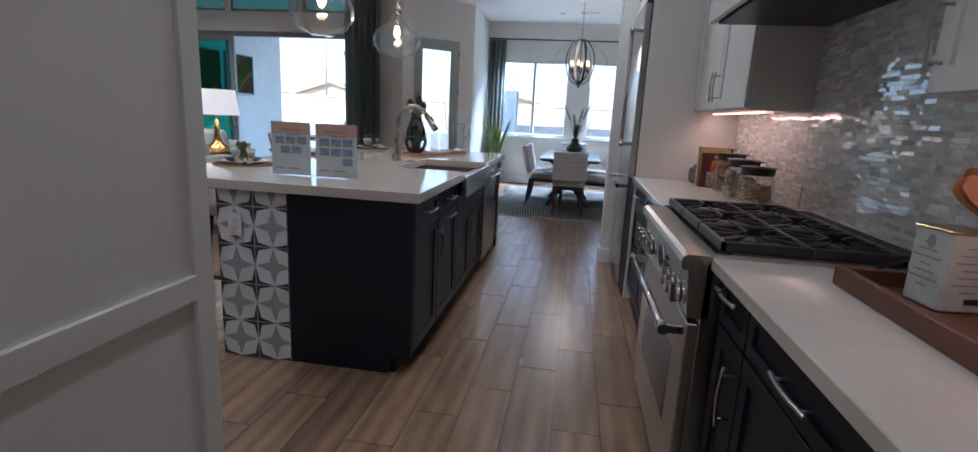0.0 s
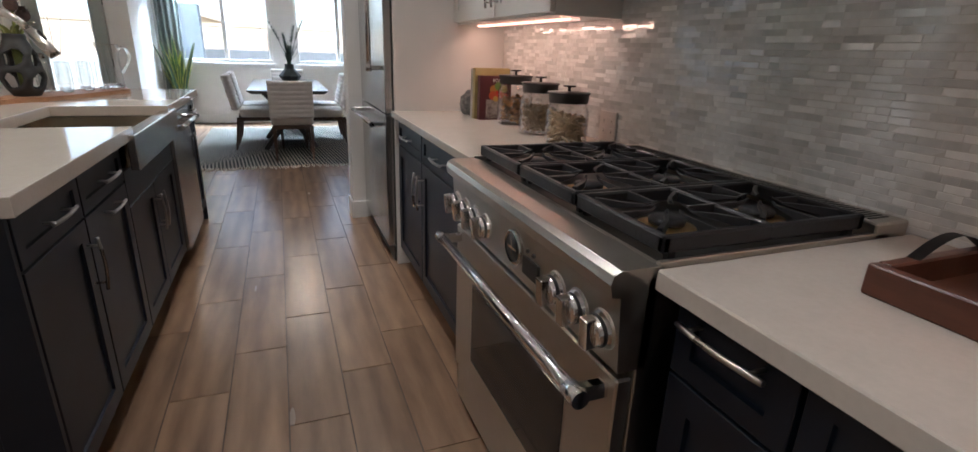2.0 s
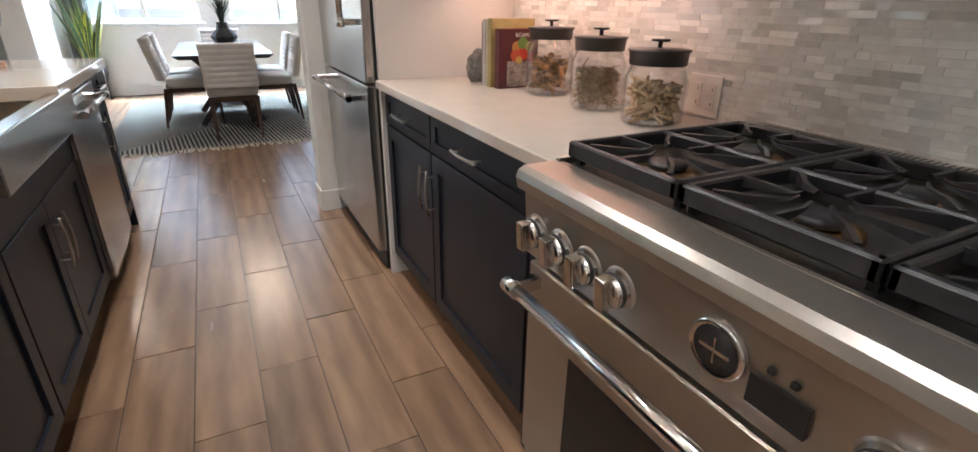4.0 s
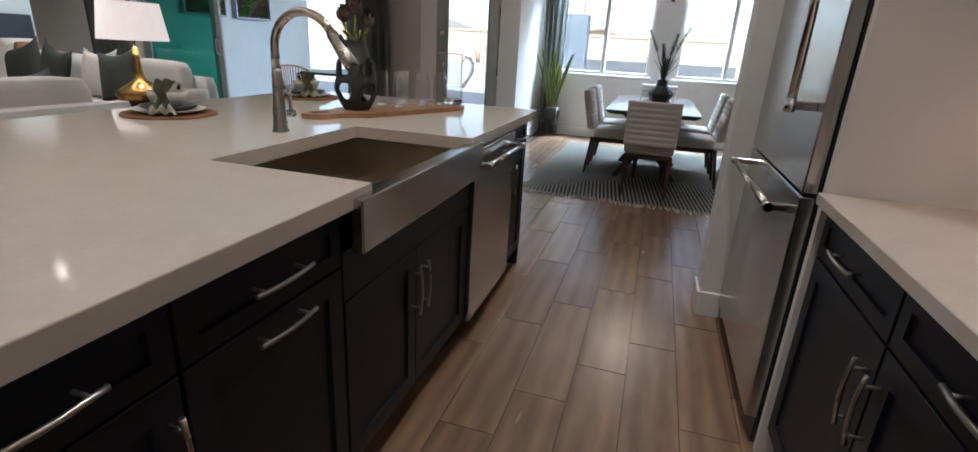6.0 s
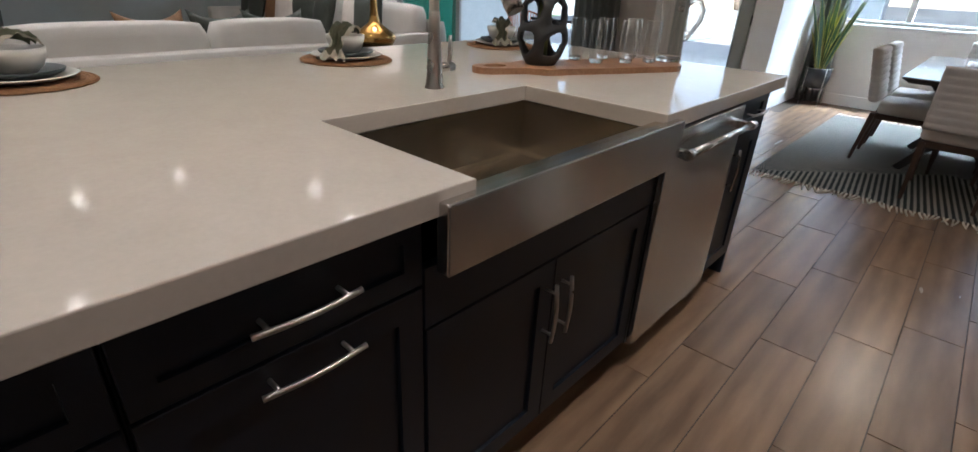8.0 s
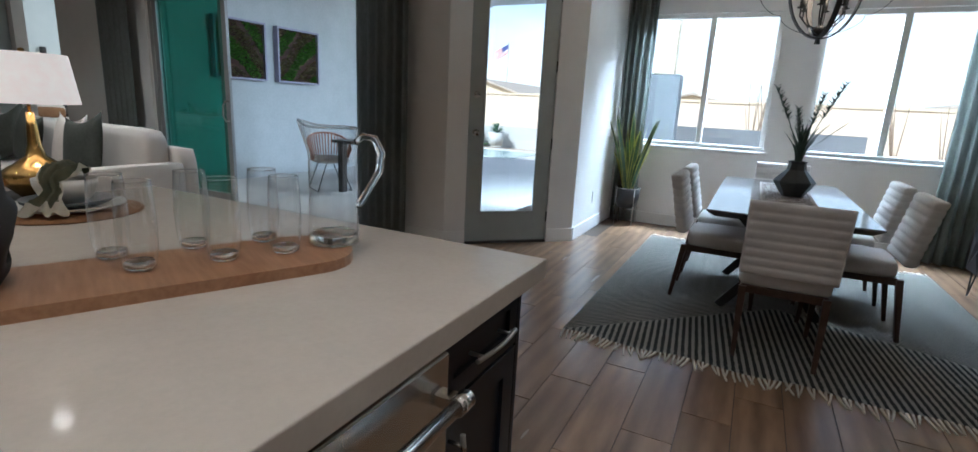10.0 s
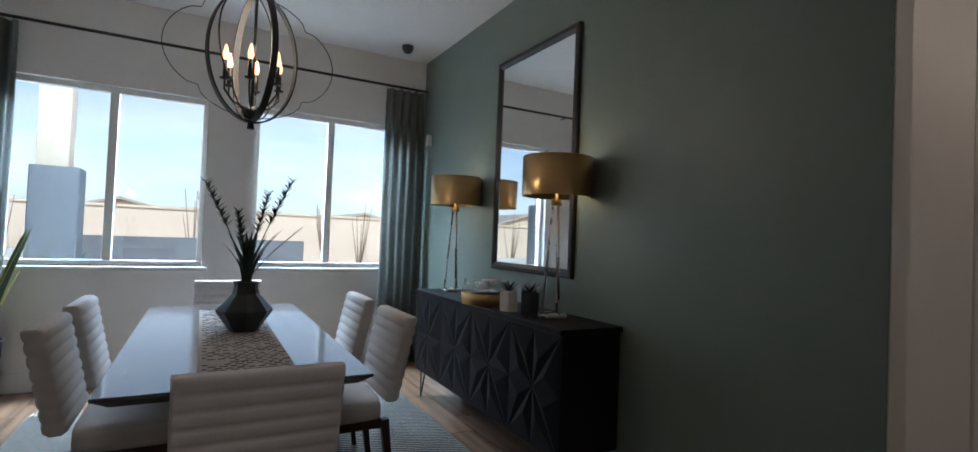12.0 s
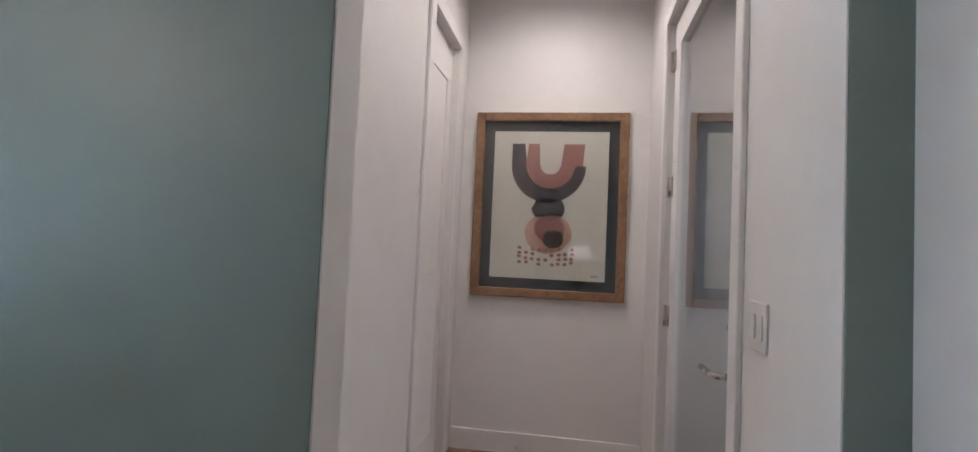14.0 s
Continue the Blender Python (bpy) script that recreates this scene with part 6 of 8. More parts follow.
# ---- small things in the kitchen ----
def pendant(x, y, z):
    t = thing("pendant_lamp", (x, y, z), "seeded clear glass pendant lamp with a lit bulb above the island", "pendant lamp", "pendants over the island")
    bm = bmesh.new()
    prof = [(0.0, 0.0), (0.05, 0.002), (0.105, 0.03), (0.135, 0.075), (0.142, 0.115), (0.125, 0.15), (0.075, 0.18), (0.038, 0.215), (0.028, 0.26), (0.026, 0.33)]
    inner = [(max(r - 0.0035, 0.0), h + (0.0035 if r < 0.06 and h < 0.05 else 0)) for r, h in reversed(prof)]
    for seq in (prof, inner):
        seq[:] = [(r * 1.28, h * 1.28 if h < 0.3 else h * 1.1) for r, h in seq]
    lathe(bm, prof + inner, 40)
    part("glass_shade", bm, SEEDED, t)
    bm = bmesh.new()
    lathe(bm, [(0, 0.33), (0.03, 0.33), (0.03, 0.37), (0.008, 0.39), (0.008, 0.42), (0, 0.42)], 20)
    tube(bm, [(0, 0, 0.33), (0, 0, 0.21)], 0.013, 12)
    part("socket", bm, NICKEL, t)
    bm = bmesh.new()
    tube(bm, [(0, 0, 0.41), (0, 0, CH - z)], 0.004, 8)
    part("rod", bm, NICKEL, t)
    bm = bmesh.new()
    lathe(bm, [(0, 0), (0.012, 0.005), (0.026, 0.035), (0.020, 0.065), (0.012, 0.09), (0, 0.09)], 20, (0, 0, 0.15))
    part("bulb", bm, glow("pendant bulb", (1.0, 0.50, 0.20), 6.0), t)
    bm = bmesh.new()
    lathe(bm, [(0, -0.03), (0.05, -0.03), (0.055, 0), (0, 0)], 24, (0, 0, CH - z))
    part("canopy", bm, NICKEL, t)
    lamp("pendant_light", "POINT", (x, y, z + 0.15), 3, (1.0, 0.72, 0.45), 0.03)


SEEDED = glass("seeded glass", (0.96, 0.98, 0.98), 0.0, 1.3, thin=True)
n_, l_ = SEEDED.node_tree.nodes, SEEDED.node_tree.links
vo = n_.new("ShaderNodeTexVoronoi")
vo.inputs["Scale"].default_value = 95
tcs = n_.new("ShaderNodeTexCoord")
l_.new(tcs.outputs["Object"], vo.inputs["Vector"])
bb = n_.new("ShaderNodeBump")
bb.inputs["Strength"].default_value, bb.inputs["Distance"].default_value = 0.5, 0.002
l_.new(vo.outputs["Distance"], bb.inputs["Height"])
for q_ in n_:
    if q_.bl_idname in ("ShaderNodeBsdfGlossy", "ShaderNodeFresnel"):
        l_.new(bb.outputs[0], q_.inputs["Normal"])
pendant(-0.74, 5.90, 1.69)
pendant(-0.79, 4.78, 1.69)

CANGLOW = glow("downlight lens", (1.0, 0.86, 0.70), 14.0)


def downlight(x, y, z):
    t = thing("recessed_downlight", (x, y, z), "small white recessed downlight lit in the ceiling", "downlight", "ceiling downlights")
    bm = bmesh.new()
    lathe(bm, [(0.062, 0.0), (0.085, 0.0), (0.085, -0.004), (0.064, -0.007), (0.058, -0.002), (0.062, 0.0)], 28)
    part("trim", bm, TRIM, t)
    bm = bmesh.new()
    lathe(bm, [(0.0, -0.003), (0.058, -0.003), (0.058, -0.001), (0.0, -0.001)], 24)
    part("lens", bm, CANGLOW, t)


for x, y in ((-5.0, 5.0), (-5.0, 8.0), (-8.1, 5.65), (-8.1, 6.95), (-6.35, 8.3), (-2.3, 5.4)):
    downlight(x, y, CH)

# sign holders
ACR = glass("clear acrylic", (0.97, 0.98, 0.99), 0.0, 1.49, thin=True, edge=0.35)
PAPERW = mat("white sign paper", (0.78, 0.77, 0.75), rough=0.6)
SHEET = mat("thin white sign sheet", (0.78, 0.77, 0.75), rough=0.6)
translucent(SHEET, 0.6)
PEACH = mat("peach print band", (0.70, 0.42, 0.30), (0.62, 0.35, 0.25), 0.6, scale=12)
BLUEP = mat("small blue sky print", (0.10, 0.24, 0.50), (0.28, 0.36, 0.48), 0.6, scale=45, big=0.5)
GREYP = mat("small tan house print", (0.20, 0.17, 0.15), (0.50, 0.42, 0.34), 0.6, scale=45, big=0.5)
INK = mat("printed grey ink", (0.30, 0.27, 0.27), rough=0.7)


def sign(x, y, ang, rows):
    t = thing("sign_holder", pose(x, y, 0.928, 0, 0, ang), "clear acrylic sign holder with a printed white floor plan sheet", "sign", "signs on the island")
    W, H = 0.216, 0.279
    box_part("front_pane", (-W / 2 - 0.004, -0.004, 0.003, W / 2 + 0.004, -0.0024, H + 0.006), ACR, t, 0.0004)
    box_part("back_pane", (-W / 2 - 0.004, 0.0024, 0.003, W / 2 + 0.004, 0.004, H + 0.006), ACR, t, 0.0004)
    box_part("foot", (-W / 2 - 0.004, -0.004, 0.0, W / 2 + 0.004, 0.08, 0.003), ACR, t, 0.0005)
    sh = box_part("sheet", (-W / 2, -0.0012, 0.005, W / 2, 0.0012, H), SHEET, t, 0)
    box_part("band", (-W / 2, -0.0018, H - 0.062, W / 2, -0.0013, H), PEACH, sh, 0)
    for r, cols in enumerate(rows):
        for c in cols:
            px, pz = -0.088 + c * 0.061, 0.166 - r * 0.050
            pic = box_part("picture", (px, -0.0020, pz + 0.016, px + 0.052, -0.0014, pz + 0.038), BLUEP, sh, 0)
            box_part("picture_ground", (px, -0.0020, pz, px + 0.052, -0.0014, pz + 0.0155), GREYP, pic, 0)
    for x0, x1, z in ((-0.06, 0.055, 0.236), (-0.02, 0.05, 0.212), (-0.09, -0.04, 0.035), (-0.02, 0.045, 0.035)):
        box_part("text_bar", (x0, -0.0021, z, x1, -0.0016, z + 0.006), INK, sh, 0)


sign(-0.80, 4.43, 2, [(0, 1, 2), (0.5, 1.5)])
sign(-0.545, 4.43, 7, [(0, 1, 2), (0, 1, 2), (2,)])

# place settings
WOVEN = mat("woven seagrass mat", (0.26, 0.13, 0.055), (0.17, 0.08, 0.035), 0.9, scale=90, bump=0.9)
STONEW = mat("stoneware white", (0.62, 0.60, 0.56), rough=0.3)
STONED = mat("dark slate stoneware", (0.035, 0.045, 0.048), (0.05, 0.06, 0.062), 0.32, scale=20)
NAPK = mat("olive patterned napkin", (0.075, 0.085, 0.050), (0.16, 0.14, 0.085), 0.9, scale=30, bump=0.4)
NAPW = mat("cream napkin border", (0.55, 0.50, 0.40), rough=0.9)


def setting_place(x, y, seed):
    r = random.Random(seed)
    t = thing("placemat", (x, y, 0.928), "round woven seagrass placemat on the island", "placemat", "place settings")
    bm = bmesh.new()
    lathe(bm, [(0, 0), (0.165, 0), (0.172, 0.002), (0.172, 0.005), (0.165, 0.007), (0, 0.007)], 44)
    for k in range(12):
        rr = 0.014 + k * 0.0138
        tube(bm, [(rr * math.cos(i * 0.2618), rr * math.sin(i * 0.2618), 0.006) for i in range(24)], 0.0035, 5, closed=True)
    part("weave", bm, WOVEN, t)
    p = thing("dinner_plate", (x, y, 0.937), "white rimmed stoneware dinner plate on the placemat", "plate", "place settings")
    bm = bmesh.new()
    lathe(bm, [(0, 0), (0.08, 0), (0.125, 0.012), (0.132, 0.016), (0.128, 0.018), (0.08, 0.006), (0, 0.005)], 44)
    part("plate", bm, STONEW, p)
    p = thing("salad_plate", (x, y, 0.945), "dark slate stoneware salad plate", "plate", "place settings")
    bm = bmesh.new()
    lathe(bm, [(0, 0), (0.07, 0), (0.100, 0.014), (0.104, 0.022), (0.100, 0.022), (0.068, 0.008), (0, 0.007)], 40)
    part("plate", bm, STONED, p)
    b = thing("bowl", (x, y, 0.953), "white glazed bowl at the place setting", "bowl", "place settings")
    bm = bmesh.new()
    lathe(bm, [(0, 0), (0.035, 0), (0.058, 0.02), (0.070, 0.050), (0.072, 0.068), (0.068, 0.068), (0.064, 0.048), (0.052, 0.024), (0, 0.012)], 36)
    part("bowl", bm, STONEW, b)
    n = thing("napkin", pose(x, y, 0.965, 0, 0, r.uniform(-62, -38)), "olive patterned napkin with cream ends draped over the bowl", "napkin", "place settings")
    bm = bmesh.new()
    run = ((-0.066, 0.066, 0.030), (-0.045, 0.084, 0.040), (0.0, 0.096, 0.046), (0.045, 0.090, 0.040), (0.070, 0.070, 0.026), (0.082, 0.040, 0.022), (0.094, 0.012, 0.030), (0.122, 0.000, 0.046), (0.150, -0.016, 0.056))
    nx, sub = 14, 3
    g = []
    for j in range((len(run) - 1) * sub + 1):
        k, f = min(j // sub, len(run) - 2), j / sub
        f -= k
        u0, z0, w0 = [p + (q - p) * f for p, q in zip(run[k], run[k + 1])]
        row = []
        for i in range(nx + 1):
            v = i / nx * 2 - 1
            fold = 0.010 * math.sin(8.5 * v + 1.3 * j / sub + seed) + 0.004 * r.uniform(-1, 1)
            row.append(bm.verts.new((u0 + 0.010 * math.sin(5 * v + seed) * (u0 > 0.1), v * w0 + 0.006 * math.sin(j * 0.9), max(z0 + fold - 0.012 * v * v * (z0 > 0.06), -0.020 if u0 > 0.11 else 0.0))))
        g.append(row)
    last = len(g) - 2
    for j, (a, c) in enumerate(zip(g, g[1:])):
        for i in range(nx):
            f = bm.faces.new((a[i], a[i + 1], c[i + 1], c[i]))
            f.smooth = True
            f.material_index = 1 if j >= last - 3 or i in (0, nx - 1) else 0
    bmesh.ops.solidify(bm, geom=bm.faces[:], thickness=0.003)
    part("cloth", bm, [NAPK, NAPW], n)


for k, (x, y) in enumerate(((-1.30, 4.75), (-1.225, 5.71), (-1.24, 6.62))):
    setting_place(x, y, k + 3)

# cutting board with the handle hole
bd = thing("serving_board", pose(-0.54, 6.43, 0.928, 0, 0, 66), "long acacia wood serving board with a looped handle", "serving board")
outline = []
L2, Wb = 0.37, 0.115
for a_ in range(-90, 91, 15):
    outline.append((L2 - 0.10 + 0.10 * math.cos(radians(a_)), Wb * math.sin(radians(a_))))
outline += [(-0.30, Wb), (-0.34, 0.085), (-0.37, 0.068)]
for a_ in range(90, 271, 18):
    outline.append((-0.47 + 0.075 * math.cos(radians(a_)), 0.062 * math.sin(radians(a_))))
outline += [(-0.37, -0.068), (-0.34, -0.085), (-0.30, -Wb)]
bm = bmesh.new()
hole = [(-0.46 + 0.045 * math.cos(2 * math.pi * k / 20), 0.030 * math.sin(2 * math.pi * k / 20)) for k in range(20)]
top_e, bot_e = [], []
for z, st in ((0.022, top_e), (0.0, bot_e)):
    o_ = [bm.verts.new((x, y, z)) for x, y in outline]
    h_ = [bm.verts.new((x, y, z)) for x, y in hole]
    es = [bm.edges.new((o_[i], o_[(i + 1) % len(o_)])) for i in range(len(o_))] + [bm.edges.new((h_[i], h_[(i + 1) % 20])) for i in range(20)]
    bmesh.ops.triangle_fill(bm, edges=es, use_beauty=True)
    st.extend((o_, h_))
for a, b in zip(top_e, bot_e):
    for i in range(len(a)):
        j = (i + 1) % len(a)
        bm.faces.new((a[i], a[j], b[j], b[i]))
part("board", bm, BOARD, bd)


def tumbler(x, y):
    t = thing("drinking_glass", (x, y, 0.950), "tall clear drinking glass on the serving board", "glass", "glasses on the board")
    bm = bmesh.new()
    lathe(bm, [(0, 0), (0.022, 0), (0.027, 0.005), (0.0315, 0.040), (0.0325, 0.080), (0.0310, 0.120), (0.0285, 0.158), (0.0278, 0.1590)], 32)
    g = part("glass", bm, TUMBLER, t)
    bm = bmesh.new()
    lathe(bm, [(0, 0.001), (0.0215, 0.001), (0.0245, 0.005), (0.0250, 0.012), (0.0225, 0.0155), (0, 0.0125)], 28)
    part("foot", bm, CLEARSOLID, g)
    bm = bmesh.new()
    tube(bm, [(0.0278 * math.cos(i * 0.2618), 0.0278 * math.sin(i * 0.2618), 0.1588) for i in range(24)], 0.0011, 6, closed=True)
    part("rim", bm, CLEARSOLID, g)


for x, y in ((-0.660, 6.425), (-0.555, 6.415), (-0.610, 6.555), (-0.490, 6.535), (-0.545, 6.675), (-0.440, 6.640)):
    tumbler(x, y)
pt = thing("water_pitcher", (-0.415, 6.755, 0.950), "clear glass water pitcher with a looped handle and a spout", "pitcher")
bm = bmesh.new()
seg = 40
prof = [(0.0, 0.0), (0.050, 0.0), (0.056, 0.004), (0.055, 0.03), (0.052, 0.12), (0.051, 0.20), (0.053, 0.255)]
lathe(bm, prof, seg)
bm.verts.ensure_lookup_table()
for v in bm.verts:
    if v.co.z > 0.19:
        a_ = math.atan2(v.co.y, v.co.x)
        k_ = max(0, math.cos(a_ - radians(205))) ** 10 * (v.co.z - 0.19) / 0.065
        v.co.x += math.cos(radians(205)) * 0.026 * k_
        v.co.y += math.sin(radians(205)) * 0.026 * k_
        v.co.z += 0.012 * k_
pit = part("body", bm, TUMBLER, pt)
bm = bmesh.new()
lathe(bm, [(0, 0.001), (0.049, 0.001), (0.0545, 0.005), (0.0535, 0.020), (0.047, 0.025), (0.036, 0.019), (0, 0.017)], 36)
part("foot", bm, CLEARSOLID, pit)
bm = bmesh.new()
tube(bm, [(0.052 * math.cos(i * 0.2094) + math.cos(radians(205)) * 0.024 * max(0, math.cos(i * 0.2094 - radians(205))) ** 10, 0.052 * math.sin(i * 0.2094) + math.sin(radians(205)) * 0.024 * max(0, math.cos(i * 0.2094 - radians(205))) ** 10, 0.2555 + 0.012 * max(0, math.cos(i * 0.2094 - radians(205))) ** 10) for i in range(30)], 0.0022, 6, closed=True)
part("rim", bm, CLEARSOLID, pit)
bm = bmesh.new()
hx, hy = math.cos(radians(25)), math.sin(radians(25))
pts = [(0.050, 0.225), (0.065, 0.240), (0.090, 0.236), (0.105, 0.205), (0.100, 0.165), (0.078, 0.125), (0.060, 0.095), (0.053, 0.085)]
tube(bm, [(r * hx, r * hy, z) for r, z in pts], [0.007, 0.008, 0.009, 0.009, 0.009, 0.008, 0.009, 0.006], 12)
part("handle", bm, CLEARSOLID, pt)

# pierced black vase with artichokes
pv = thing("pierced_vase", (-0.665, 6.20, 0.950), "matt black ceramic vase pierced with oval openings, holding artichokes", "vase")
bm = bmesh.new()


def vr(z):
    """A faceted body, widest low down, and a short neck."""
    pts = ((0.0, 0.056), (0.035, 0.078), (0.085, 0.097), (0.115, 0.094), (0.140, 0.086), (0.160, 0.087), (0.205, 0.085), (0.245, 0.060), (0.275, 0.047), (0.30, 0.046))
    for (z0, r0), (z1, r1) in zip(pts, pts[1:]):
        if z <= z1 + 1e-6:
            return r0 + (r1 - r0) * (z - z0) / (z1 - z0)
    return pts[-1][1]


NS, NZ = 72, 44
centers = [(k * 90 - 16 + (14 if row else 0), zc) for row, zc in ((0, 0.078), (1, 0.188)) for k in range(4)]


def hole_at(a_, z, c, zc):
    """Below one inside a rounded, slanting opening."""
    da = ((a_ - c + 180) % 360) - 180
    return ((abs(da) / 30) ** 2.6 + (abs(z - zc - da * 0.00045) / 0.036) ** 2.6) ** (1 / 2.6)


grid = [[None] * NS for _ in range(NZ + 1)]
for j in range(NZ + 1):
    z = 0.30 * j / NZ
    for i in range(NS):
        a_ = 360 * i / NS
        r = vr(z)
        for c, zc in centers:
            d = hole_at(a_, z, c, zc)
            if d < 1.5:
                r -= 0.018 * (1.5 - d)
        grid[j][i] = bm.verts.new((r * math.cos(radians(a_)), r * math.sin(radians(a_)), z))
for j in range(NZ):
    for i in range(NS):
        if min(hole_at(360 * (i + 0.5) / NS, 0.30 * (j + 0.5) / NZ, c, zc) for c, zc in centers) >= 1:
            k = (i + 1) % NS
            f = bm.faces.new((grid[j][i], grid[j][k], grid[j + 1][k], grid[j + 1][i]))
            f.smooth = True
for v in [v for v in bm.verts if not v.link_faces]:
    bm.verts.remove(v)
for _ in range(3):
    bmesh.ops.smooth_vert(bm, verts=[v for v in bm.verts if v.is_boundary and 0.01 < v.co.z < 0.29], factor=0.6, use_axis_x=True, use_axis_y=True, use_axis_z=True)
bmesh.ops.solidify(bm, geom=bm.faces[:], thickness=0.016)
lathe(bm, [(0, 0.0), (0.05, 0.0), (0.05, 0.012), (0, 0.012)], 30)
part("body", bm, mat("matt black ceramic", (0.016, 0.016, 0.016), (0.026, 0.026, 0.025), 0.62, scale=30, bump=0.3), pv)
bm = bmesh.new()
lathe(bm, [(0, 0.012), (0.022, 0.012), (0.022, 0.27), (0, 0.27)], 20)
part("inner_tube", bm, mat("green stems", (0.12, 0.15, 0.03), (0.08, 0.10, 0.02), 0.6, scale=30), pv)
ARTI = mat("dried artichoke", (0.060, 0.035, 0.030), (0.10, 0.06, 0.05), 0.8, scale=60, bump=0.4)
for dx, dy, h in ((-0.06, 0.01, 0.40), (0.045, 0.035, 0.385), (0.035, -0.05, 0.43)):
    bm = bmesh.new()
    tube(bm, [(0.3 * dx, 0.3 * dy, 0.25), (dx, dy, h - 0.03)], 0.007, 8)
    st = part("stem", bm, mat("pale green stem", (0.22, 0.24, 0.06), rough=0.6), pv)
    bm = bmesh.new()
    for ring in range(6):
        zz = h - 0.03 + ring * 0.011
        rr = 0.034 * math.sin(math.pi * (ring + 1.2) / 7.5)
        for k in range(9):
            a_ = k * 0.698 + ring * 0.35
            leaf(bm, (dx + rr * 0.6 * math.cos(a_), dy + rr * 0.6 * math.sin(a_), zz), (dx + rr * 1.1 * math.cos(a_), dy + rr * 1.1 * math.sin(a_), zz + 0.022), 0.010, 0.35, 4)
    bmesh.ops.create_uvsphere(bm, u_segments=14, v_segments=10, radius=0.030, matrix=Matrix.Translation((dx, dy, h + 0.002)))
    part("artichoke", bm, ARTI, pv)
for k in range(7):
    a_ = k * 0.9
    bm = bmesh.new()
    leaf(bm, (0.02 * math.cos(a_), 0.02 * math.sin(a_), 0.28), (0.085 * math.cos(a_), 0.085 * math.sin(a_), 0.345), 0.018, 0.4, 6)
    part("leaf", bm, mat("olive yellow leaf", (0.20, 0.20, 0.05), (0.12, 0.14, 0.03), 0.5, scale=20), pv)


# storage jars
def jar(x, y, kind, seed, H=0.190):
    t = thing("storage_jar", (x, y, 0.917), "glass storage jar with a black lid holding %s" % kind[1], "jar", "jars on the worktop")
    R = 0.083
    bm = bmesh.new()
    lathe(bm, [(0, 0), (R - 0.008, 0), (R, 0.010), (R, H - 0.035), (R - 0.012, H - 0.008), (R - 0.018, H), (R - 0.021, H), (R - 0.015, H - 0.010), (R - 0.004, H - 0.036), (R - 0.004, 0.012), (R - 0.010, 0.006), (0, 0.006)], 44)
    part("glass", bm, CLEAR, t)
    bm = bmesh.new()
    lathe(bm, [(0, H - 0.002), (R - 0.008, H - 0.002), (R - 0.006, H + 0.030), (R - 0.001, H + 0.032), (R - 0.001, H + 0.037), (0.01, H + 0.040), (0, H + 0.040)], 40)
    lid = part("lid", bm, BLACK, t)
    bm = bmesh.new()
    lathe(bm, [(0.006, H + 0.038), (0.006, H + 0.055), (0.024, H + 0.057), (0.024, H + 0.062), (0, H + 0.062)], 24)
    part("knob", bm, BLACK, lid)
    r = random.Random(seed)
    bm = bmesh.new()
    for k in range(kind[2]):
        a_, rr, z = r.uniform(0, 6.283), (R - 0.022) * math.sqrt(r.random()), r.uniform(0.018, H * 0.66)
        p = Vector((rr * math.cos(a_), rr * math.sin(a_), z))
        d = Vector((r.gauss(0, 1), r.gauss(0, 1), r.gauss(0, 0.5))).normalized()
        if kind[0] == "stick":
            q, s = p + d * r.uniform(0.02, 0.045) * kind[5], p - d * 0.01
            for e in (q, s):
                m_ = math.hypot(e.x, e.y)
                if m_ > R - 0.012:
                    e.x, e.y = e.x * (R - 0.012) / m_, e.y * (R - 0.012) / m_
            tube(bm, [s, (s + q) / 2 + Vector((0, 0, 0.002 * kind[5])), q], kind[4], 6)
        else:
            e = p + d * 0.030
            m_ = math.hypot(e.x, e.y)
            if m_ > R - 0.012:
                e.x, e.y = e.x * (R - 0.012) / m_, e.y * (R - 0.012) / m_
            leaf(bm, p, e, 0.011, 0.6, 4)
    tagged(part("contents", bm, kind[3], t), kind="stuff")


DRY1 = mat("dried fruit and leaves", (0.60, 0.30, 0.11), (0.20, 0.15, 0.07), 0.8, scale=8, big=1.0, island=0.5)
DRY2 = mat("green twisted pasta", (0.36, 0.25, 0.14), (0.20, 0.145, 0.085), 0.8, scale=20, island=0.4)
DRY3 = mat("plain twisted pasta", (0.60, 0.43, 0.25), (0.45, 0.31, 0.17), 0.7, scale=20, island=0.25)
jar(1.600, 5.14, ("leaf", "dried fruit chips", 420, DRY1), 1)
jar(1.580, 4.835, ("stick", "thin dried green pasta", 760, DRY2, 0.0019, 0.9), 2, 0.176)
jar(1.575, 4.58, ("stick", "long dried pasta twists", 250, DRY3, 0.0042, 1.35), 3, 0.158)


# books between a stone bookend and the jars
def text(body, size, m, material, parent, name="title"):
    cu = bpy.data.curves.new(name, "FONT")
    cu.body, cu.size, cu.extrude = body, size, 0.0003
    cu.materials.append(material)
    o = new(name, cu)
    o.parent = parent
    o.matrix_basis = m
    return o


